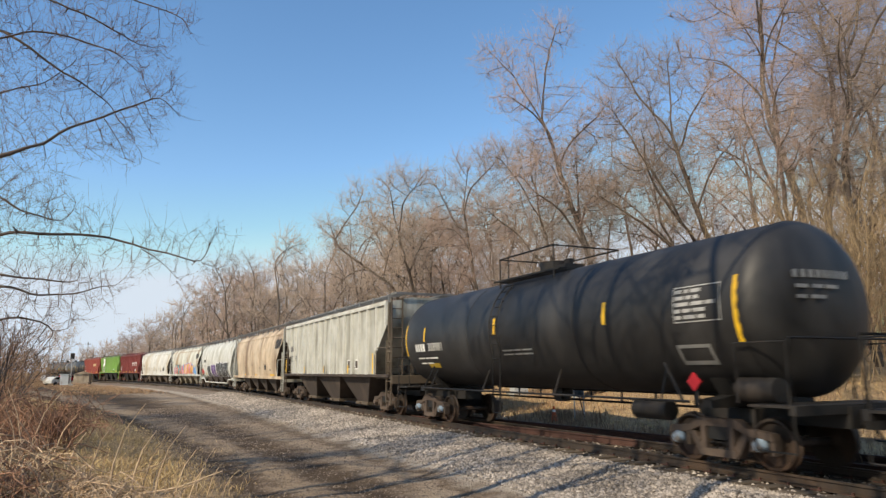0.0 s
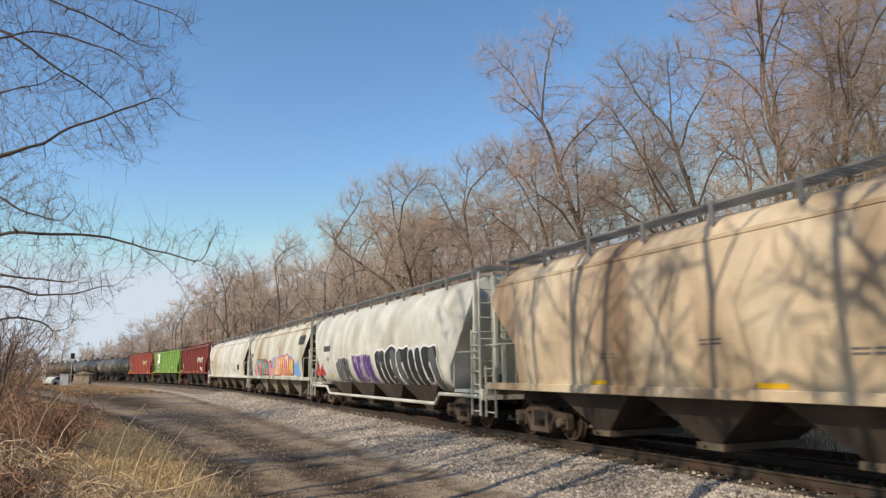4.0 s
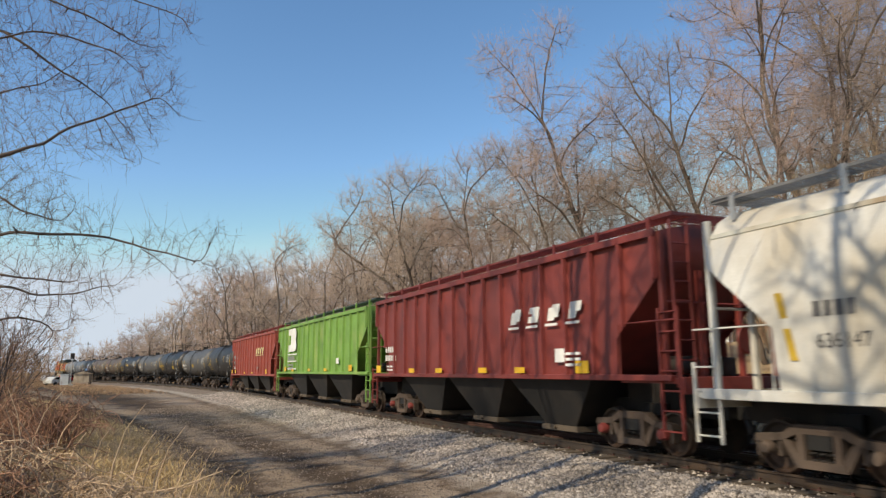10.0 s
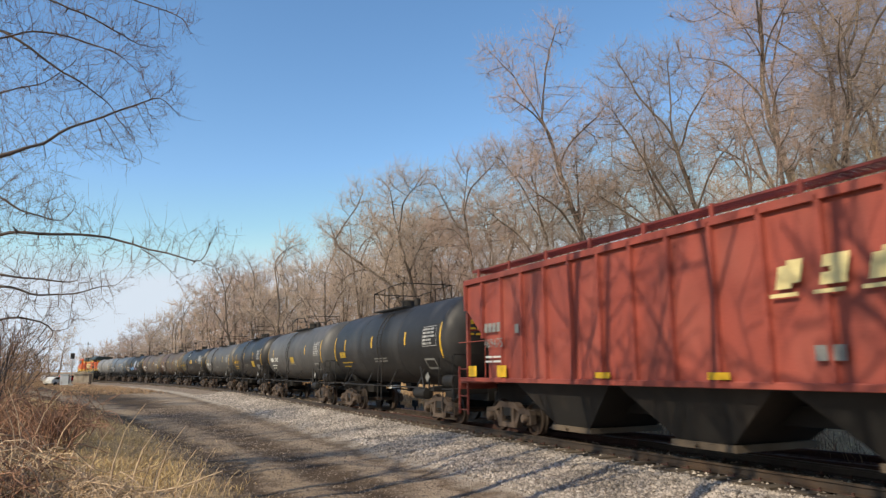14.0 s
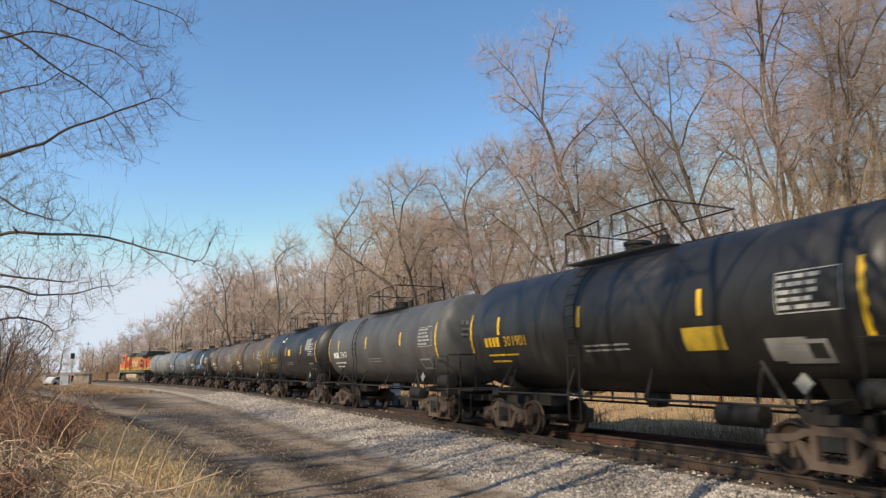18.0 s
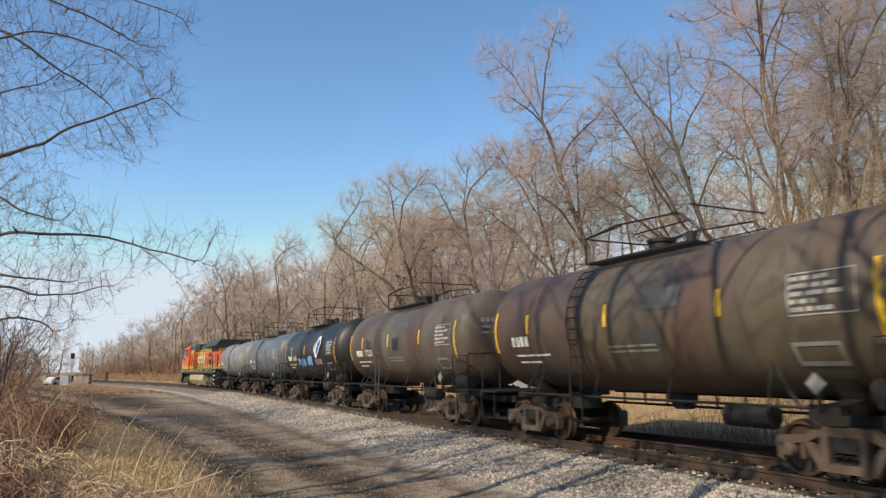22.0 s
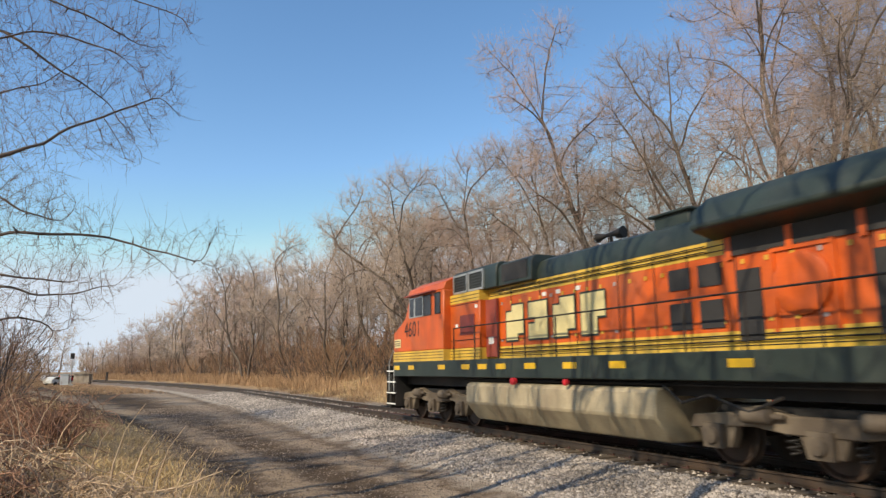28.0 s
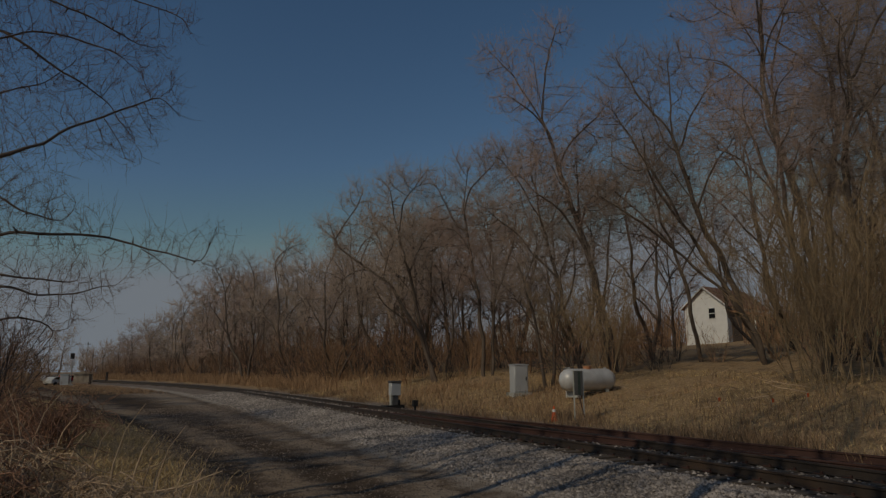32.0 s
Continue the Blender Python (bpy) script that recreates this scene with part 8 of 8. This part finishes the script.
def build_road_gravel():
    """Small stones and clods on the dirt road."""
    rng = np.random.default_rng(17)
    n = 20000
    x, y, s = along_line(rng, n, 4, 46, -9.2, -3.8, 1.5)
    r = rng.uniform(0.008, 0.024, n) * (1 + s / 40)
    z = ground_z(x, y) + r * 0.2
    unit = np.array([(1, 0, 0), (-0.5, 0.87, 0), (-0.5, -0.87, 0), (0.1, 0.1, 0.75)])
    tri = np.array([(0, 1, 3), (1, 2, 3), (2, 0, 3)])
    v = unit[None] * (r[:, None, None] * rng.uniform(0.5, 1.4, (n, 4, 3)))
    v = v + np.stack([x, y, z], -1)[:, None]
    f = (tri[None] + 4 * np.arange(n)[:, None, None]).reshape(-1, 3)
    stuff_mesh("gravel", v.reshape(-1, 3), f, M["clod"], "small brown stones strewn over the dirt road", "gravel")


def bramble_mesh(seed, n, reach, high, mat_name):
    rng = np.random.default_rng(seed)
    out = []
    for i in range(n):
        a = rng.uniform(0, 6.28)
        p = np.array([rng.normal(0, reach * 0.3), rng.normal(0, reach * 0.3), -0.05])
        L, H = rng.uniform(0.5, 1) * reach, rng.uniform(0.3, 1) * high
        t = np.linspace(0, 1, 7)
        arc = np.stack([p[0] + np.cos(a) * L * t, p[1] + np.sin(a) * L * t, p[2] + H * (1.0 - (1 - 1.6 * t) ** 2 * 1.0) * 1.0], 1)
        arc[:, 2] = np.maximum(arc[:, 2] - arc[0, 2], 0) + rng.normal(0, 0.02, 7)
        arc += rng.normal(0, 0.03, arc.shape)
        out.append((arc, np.linspace(0.014, 0.006, 7) * rng.uniform(0.5, 1.4), 3))
        for k in range(3):
            j = rng.integers(2, 6)
            d = rng.normal(0, 0.22, 3)
            out.append((np.array([arc[j], arc[j] + d * 0.6, arc[j] + d + [0, 0, -0.05]]), np.array([0.006, 0.004, 0.003]), 3))
    return tubes_mesh("cane", out, M[mat_name])


def build_brambles():
    rng = random.Random(8)
    kinds = [bramble_mesh(1, 70, 1.2, 0.85, "cane"), bramble_mesh(2, 80, 1.0, 0.7, "cane_red"), bramble_mesh(3, 60, 1.4, 0.55, "cane"), bramble_mesh(4, 90, 1.0, 1.1, "cane_red")]
    for x, y, k, sc in [(-6.6, 10.2, 0, 1.0), (-5.6, 10.0, 2, 0.8), (-7.4, 11.6, 1, 1.2), (-9.2, 13.4, 3, 1.2), (-5.0, 9.6, 2, 0.7), (-7.8, 10.2, 0, 1.3), (-9.8, 17.0, 3, 1.3), (-6.2, 9.2, 1, 1.0),
                        (-4.4, 9.5, 2, 0.6), (-7.0, 9.3, 0, 1.1), (-8.6, 11.8, 3, 1.3), (-11, 19.4, 1, 1.4), (-5.8, 10.6, 2, 0.6), (-4.0, 9.9, 2, 0.5), (-3.4, 9.7, 0, 0.45)]:
        ob = thing("bramble", "tangle of bleached and reddish dry bramble canes", "bramble", "brambles beside the road")
        ob.matrix_basis = Matrix.Translation((x, y, gz(x, y))) @ pose(0, 0, 0, 0, 0, rng.uniform(0, 360)) @ Matrix.Diagonal((sc, sc, sc, 1))
        c = new("cane_tangle", kinds[k])
        c.parent = ob
    tall = tubes_mesh("cane", [(np.array([(0, 0, 0), (0.05, 0.02, 0.5), (0.18, 0.05, 0.95), (0.42, 0.08, 1.3)]) * k + np.array([dx, dy, 0]), np.array([0.012, 0.010, 0.007, 0.004]), 4) for k, dx, dy in ((1.0, 0, 0), (0.7, 0.3, 0.1), (0.85, -0.25, 0.2), (0.5, 0.55, -0.1))], M["cane"])
    for x, y, a, sc in [(-4.15, 10.2, 10, 0.9), (-3.7, 10.6, 40, 0.7), (-5.0, 10.6, 30, 1.1), (-5.9, 10.4, 200, 1.0), (-6.5, 11.0, 150, 1.2), (-4.7, 9.7, 300, 0.7), (-7.2, 12.2, 20, 1.2)]:
        ob = tagged(new("dry_stalk", tall), "tall leaning bleached dry stalks", "stalk", "dry stalks on the verge")
        ob.matrix_basis = Matrix.Translation((x, y, gz(x, y) - 0.03)) @ pose(0, 0, 0, 0, 0, a) @ Matrix.Diagonal((sc, sc, sc, 1))
    # fallen sticks and dry stalks on the verge
    g = [(np.array([(0, 0, 0.02), (0.5, 0.1, 0.12), (1.1, 0.05, 0.2), (1.7, -0.1, 0.42)]), np.array([0.02, 0.017, 0.012, 0.006]), 5)]
    stick = tubes_mesh("stick", g, M["cane"])
    rnd = random.Random(77)
    for x, y, a, sc in [(-4.9, 10.0, 20, 1.0), (-4.4, 10.6, 60, 0.7), (-5.6, 12.4, 75, 0.8), (-3.9, 10.1, 95, 0.5), (13.5, 23.5, 30, 1.1), (10.8, 25.6, 200, 0.9)] + [(rnd.uniform(7, 17), rnd.uniform(22.5, 33), rnd.uniform(0, 360), rnd.uniform(0.35, 0.9)) for _ in range(30)]:
        ob = tagged(new("fallen_stick", stick), "bleached fallen stick lying in dry grass", "stick", "fallen sticks")
        ob.matrix_basis = Matrix.Translation((x, y, gz(x, y) + 0.01)) @ pose(0, 0, 0, 0, 0, a) @ Matrix.Diagonal((sc, sc, sc, 1))


# ---- lineside equipment, houses and the far crossing ----
PALE = plain("pale_grey_cabinet", (0.56, 0.57, 0.56), 0.45, 0.2)
SILVER = mat("silver_tank_paint", (0.62, 0.62, 0.60), 0.4, 0.1, dirt=(0.35, 0.33, 0.30), amount=0.4)
SIDING = mat("white_clapboard", (0.80, 0.80, 0.77), 0.7, var=0.06)
SHINGLE = mat("brown_shingle_roof", (0.24, 0.12, 0.065), 0.9, fine=20, bump=0.4)
CONE = plain("orange_cone_plastic", (0.72, 0.12, 0.02))


def put(ob, x, y, turn=0.0, dz=0.0):
    ob.matrix_basis = Matrix.Translation((x, y, gz(x, y) + dz)) @ pose(0, 0, 0, 0, 0, turn)
    return ob


def build_equipment():
    c = put(thing("relay_cabinet", "pale grey steel relay cabinet on a concrete pad", "cabinet"), 3.68, 34.2, 18)
    part("body", Geo().box(-0.36, 0.36, -0.3, 0.3, 0.12, 1.42), PALE, c, bevel=0.015)
    part("roof", Geo().prism([(-0.40, 1.42), (0.40, 1.42), (0.40, 1.46), (0.0, 1.50), (-0.40, 1.46)], "y", -0.34, 0.34), PALE, c)
    d = part("door", Geo().box(-0.32, 0.32, -0.325, -0.302, 0.17, 1.38), PALE, c, bevel=0.008)
    part("handle", Geo().box(0.22, 0.26, -0.36, -0.325, 0.7, 0.86), M["frame_black"], d)
    part("pad", Geo().box(-0.5, 0.5, -0.45, 0.45, -0.15, 0.12), M["h_grey"], c, bevel=0.02)

    t = put(thing("gas_tank", "silver horizontal gas tank on short saddles", "gas tank"), 6.25, 30.3, -62)
    R, h = 0.48, 1.42
    prof = [(-h, 0.01)] + [(-h + 0.42 * (1 - math.cos(a)), R * math.sin(a)) for a in [radians(k) for k in (15, 35, 55, 75, 90)]]
    prof += [(-y, r) for y, r in reversed(prof)]
    part("barrel", Geo().lathe_y(prof, 0.68, 28), SILVER, t)
    for y in (-0.8, 0.8):
        part("saddle", Geo().box(-0.36, 0.36, y - 0.08, y + 0.08, -0.05, 0.30), M["h_grey"], t)
    part("valve_cover", Geo().rings([[(0.17 * math.cos(a), 0.17 * math.sin(a), z) for a in [2 * math.pi * j / 14 for j in range(14)]] for z in (1.12, 1.27)]), mat("rusty_orange_cover", (0.50, 0.22, 0.10)), t)
    for y in (-1.0, 1.0):
        part("lifting_lug", Geo().box(-0.012, 0.012, y - 0.06, y + 0.06, 1.12, 1.22), SILVER, t)

    x, y = on_track(32.5, 2.15)
    s = put(thing("switch_stand", "grey switch machine box on a stand beside the turnout", "switch stand"), x, y, math.degrees(heading(32)))
    s.matrix_basis = s.matrix_basis @ Matrix.Diagonal((0.95, 0.95, 1.12, 1))
    part("base", Geo().box(-0.75, 0.5, -0.14, 0.14, 0.0, 0.16), M["frame_black"], s, bevel=0.02)
    part("stand", Geo().box(-0.16, 0.16, -0.13, 0.13, 0.16, 0.58), M["grey_tank"], s, bevel=0.02)
    part("leg", Geo().box(-0.26, -0.18, -0.10, 0.10, 0.05, 0.66), M["h_grey"], s)
    part("leg", Geo().box(0.18, 0.28, -0.10, 0.10, 0.05, 0.40), M["frame_black"], s)
    part("box", Geo().box(-0.27, 0.27, -0.2, 0.2, 0.58, 1.12), PALE, s, "pale grey box", bevel=0.02)
    part("lid", Geo().box(-0.30, 0.30, -0.23, 0.23, 1.12, 1.22), M["grey_tank"], s, bevel=0.02)
    part("throw_rod", Geo().tube([(-2.6, 0.0, 0.12), (-0.6, 0.0, 0.12)], 0.03, 6), M["rail_rust"], s)
    x, y = on_track(30.5, 2.4)
    s = put(thing("junction_post", "small black junction box on a post", "junction box"), x, y, 20)
    part("post", Geo().box(-0.04, 0.04, -0.04, 0.04, -0.1, 0.25), M["frame_black"], s)
    part("box", Geo().box(-0.12, 0.12, -0.1, 0.1, 0.22, 0.5), M["frame_black"], s, bevel=0.015)

    # two marker posts with a dark panel, leaning a little
    s = put(thing("marker_sign", "grey marker sign on two thin posts", "sign"), 4.75, 24.6, -8)
    part("post", Geo().box(-0.19, -0.14, -0.02, 0.02, -0.2, 1.72), M["h_grey"], s)
    part("post", Geo().box(0.13, 0.18, -0.02, 0.02, -0.2, 1.70), M["alu"], s)
    part("panel", Geo().box(-0.15, 0.15, -0.045, -0.02, 0.85, 1.70), M["grey_tank"], s, "dark grey panel")
    part("panel_stripe", Geo().box(-0.02, 0.07, -0.052, -0.046, 0.87, 1.68), M["loco_green"], s)
    part("brace", Geo().tube([(0.0, -0.03, 0.85), (0.16, -0.03, 0.1)], 0.02, 5), M["rail_rust"], s)
    s = put(thing("white_post", "thin white marker post with a small plate", "post"), 5.45, 31.0, 10)
    part("pole", Geo().box(-0.035, 0.035, -0.02, 0.02, -0.2, 1.30), M["white"], s)
    part("plate", Geo().box(-0.12, 0.12, -0.035, -0.02, 0.90, 1.28), M["dim_white"], s)
    c = put(thing("traffic_cone", "small orange cone with a pale collar in the weeds", "cone"), 3.95, 25.2)
    c.matrix_basis = c.matrix_basis @ Matrix.Diagonal((0.78, 0.78, 0.78, 1))
    part("body", Geo().rings([[(r * math.cos(a), r * math.sin(a), z) for a in [2 * math.pi * j / 14 for j in range(14)]] for z, r in ((0.02, 0.15), (0.66, 0.035))]), CONE, c)
    part("collar", Geo().rings([[(r * math.cos(a), r * math.sin(a), z) for a in [2 * math.pi * j / 14 for j in range(14)]] for z, r in ((0.40, 0.088), (0.52, 0.068))]), M["white"], c)
    part("base", Geo().box(-0.18, 0.18, -0.18, 0.18, -0.02, 0.03), CONE, c)
    for x, y in ((9.0, 23.0), (10.2, 21.8), (11.2, 21.6)):
        f = put(thing("marker_flag", "small orange ground marker flag", "flag", "ground marker flags"), x, y, 30)
        part("wire", Geo().box(-0.005, 0.005, -0.005, 0.005, -0.05, 0.30), M["alu"], f)
        part("cloth", Geo().box(0.0, 0.13, -0.003, 0.003, 0.18, 0.30), CONE, f)


def house(x, y, z, turn, w, d, hgt, rise, label, porch=True, wall=None, roof=None):
    h = thing("house", label, "house", "houses behind the trees")
    h.matrix_basis = Matrix.Translation((x, y, z)) @ pose(0, 0, 0, 0, 0, turn)
    wall, roof = wall or SIDING, roof or SHINGLE
    part("wall", Geo().prism([(-w / 2, -1), (w / 2, -1), (w / 2, hgt), (0, hgt + rise), (-w / 2, hgt)], "y", 0, d), wall, h)
    for sg in (-1, 1):
        r = part("roof", Geo().prism([(0, hgt + rise + 0.02), (sg * (w / 2 + 0.4), hgt - 0.35), (sg * (w / 2 + 0.4), hgt - 0.20), (0, hgt + rise + 0.2)], "y", -0.4, d + 0.4), roof, h)
        part("fascia", Geo().prism([(0, hgt + rise - 0.03), (sg * (w / 2 + 0.4), hgt - 0.40), (sg * (w / 2 + 0.4), hgt - 0.22), (0, hgt + rise + 0.18)], "y", -0.46, -0.40), SIDING, r)
    for wx, wz in ((0.9, hgt * 0.58),):
        f = part("window", Geo().box(wx - 0.5, wx + 0.5, -0.06, -0.005, wz, wz + 1.4), M["white"], h)
        part("pane", Geo().box(wx - 0.40, wx + 0.40, -0.075, -0.06, wz + 0.08, wz + 0.66), M["glass"], f)
        part("pane", Geo().box(wx - 0.40, wx + 0.40, -0.075, -0.06, wz + 0.74, wz + 1.32), M["glass"], f)
    if porch:
        p = part("porch_roof", Geo().prism([(w / 2, 3.1), (w / 2 + 3.4, 2.5), (w / 2 + 3.4, 2.65), (w / 2, 3.4)], "y", 0.6, d - 0.5), roof, h)
        part("porch_wall", Geo().box(w / 2, w / 2 + 3.0, 1.0, d - 0.8, -1, 2.5), M["bay_dark"], h)
        for yy in (0.8, d - 0.9):
            part("porch_post", Geo().box(w / 2 + 2.9, w / 2 + 3.1, yy, yy + 0.15, -1, 2.5), SIDING, h)
    return h


def vehicle(x, y, turn, paint, label):
    v = put(thing("parked_car", label, "car", "vehicles by the crossing"), x, y, turn)
    part("body", Geo().prism([(-2.2, 0.35), (2.2, 0.35), (2.2, 0.85), (1.5, 0.95), (0.7, 1.42), (-1.2, 1.45), (-1.9, 0.98), (-2.2, 0.9)], "y", -0.85, 0.85), paint, v, bevel=0.06)
    part("side_window", Geo().prism([(1.25, 0.98), (0.6, 1.36), (-1.1, 1.38), (-1.6, 1.0)], "y", -0.865, 0.865), M["glass"], v)
    for wx in (-1.35, 1.35):
        for wy in (-0.8, 0.8):
            part("wheel", Geo().rings([[(wx + 0.32 * math.cos(a), wy + e, 0.32 + 0.32 * math.sin(a)) for a in [2 * math.pi * j / 14 for j in range(14)]] for e in (-0.1, 0.1)]), M["frame_black"], v)


def build_distance():
    house(32.9, 86, 5.9, -50, 5.6, 10, 4.0, 2.3, "white two-storey gabled house with a brown shingle roof")
    house(41.9, 62, 4.9, -8, 7, 8, 3.0, 1.6, "pale green low house beyond the bank", False, mat("pale_green_siding", (0.45, 0.60, 0.36), 0.7), mat("grey_roof", (0.3, 0.3, 0.3), 0.9))
    house(12.3, 92, 5.6, 5, 8, 8, 2.8, 1.8, "white low house glimpsed through the trunks", False)
    house(-20, 118, 4.6, 12, 7, 8, 2.8, 2.2, "small white house glimpsed through the wood", False)
    house(-36, 140, 4.0, 20, 7, 8, 2.6, 2.0, "small white house glimpsed through the wood", False)
    # signal, crossing furniture, poles and vehicles in the distance
    s = put(thing("railway_signal", "railway signal mast with a black hooded head", "signal"), -59.0, 110, 20)
    part("mast", Geo().tube([(0, 0, -0.3), (0, 0, 4.6)], 0.07, 8), M["alu"], s)
    part("head", Geo().box(-0.28, 0.28, -0.15, 0.15, 4.2, 5.1), M["frame_black"], s, bevel=0.05)
    part("hood", Geo().tube([(0, -0.15, 4.75), (0, -0.45, 4.75)], 0.14, 10), M["frame_black"], s)
    part("foundation", Geo().box(-0.3, 0.3, -0.3, 0.3, -0.2, 0.3), M["h_grey"], s)
    b = put(thing("crossing_box", "white crossing equipment box", "cabinet"), -60.2, 110.5, 20)
    part("body", Geo().box(-0.6, 0.6, -0.5, 0.5, 0.1, 1.75), PALE, b, bevel=0.03)
    part("roof", Geo().box(-0.68, 0.68, -0.58, 0.58, 1.75, 1.85), PALE, b)
    for x, y in ((-61.0, 120.0), (-63.5, 131.0)):
        p = put(thing("crossing_post", "dark crossing post with a flat cap", "post", "crossing posts"), x, y)
        part("pole", Geo().box(-0.16, 0.16, -0.16, 0.16, -0.2, 1.7), M["bay_dark"], p)
        part("cap", Geo().box(-0.22, 0.22, -0.22, 0.22, 1.7, 1.8), M["frame_black"], p)
    for x, y, h in ((-134, 260, 12.6), (-152, 300, 11.0), (-160, 320, 10.5), (-172, 342, 10.0)):
        p = put(thing("utility_pole", "wooden utility pole with a cross-arm", "utility pole", "poles in the distance"), x, y, 30)
        part("pole", Geo().tube([(0, 0, -0.5), (0, 0, h)], 0.17, 8, 0.11), M["bark_dark"], p)
        part("cross_arm", Geo().box(-1.1, 1.1, -0.06, 0.06, h - 0.9, h - 0.75), M["bark_dark"], p)
    vehicle(-64.5, 116, 80, M["h_clean"], "white car waiting by the crossing")
    vehicle(-86, 152, 60, M["h_clean"], "white car on the far road")
    vehicle(-80, 148, 70, M["red"], "red car on the far road")
    sh = put(thing("shed", "small tan shed beside the crossing", "shed"), -70, 135, 25)
    part("wall", Geo().box(-1.6, 1.6, -1.2, 1.2, 0, 1.7), M["h_beige"], sh)
    part("roof", Geo().prism([(-1.8, 1.7), (1.8, 1.7), (0, 2.2)], "y", -1.35, 1.35), M["h_beige"], sh)


build_grass()
build_road_gravel()
build_brambles()
build_equipment()
build_distance()
# ---- the train's run ----
def car_pose(mid, half, t):
    s = mid - travelled(t)
    (xa, ya), (xb, yb) = on_track(s - half), on_track(s + half)
    turn = math.degrees(math.atan2(-(xb - xa), yb - ya))
    return pose((xa + xb) / 2, (ya + yb) / 2, RAIL_Z, 0, 0, turn)


def motions():
    for car, mid, length, wheels in CARS:
        half = length / 2 - 2.1
        walk(car, [(t, car_pose(mid, half, t)) for t in range(0, 33)])
        # the wheels turn while the car is near enough for it to be seen
        near = [t / 20 for t in range(0, 641) if -9 < mid - travelled(t / 20) < 36]
        times = sorted({0.0, 32.0, *near})
        for wheel, k, r in wheels:
            walk(wheel, [(t, pose(0, k, r, math.degrees(travelled(min(max(t, near[0]), near[-1])) / r) if near else 0)) for t in times])


motions()
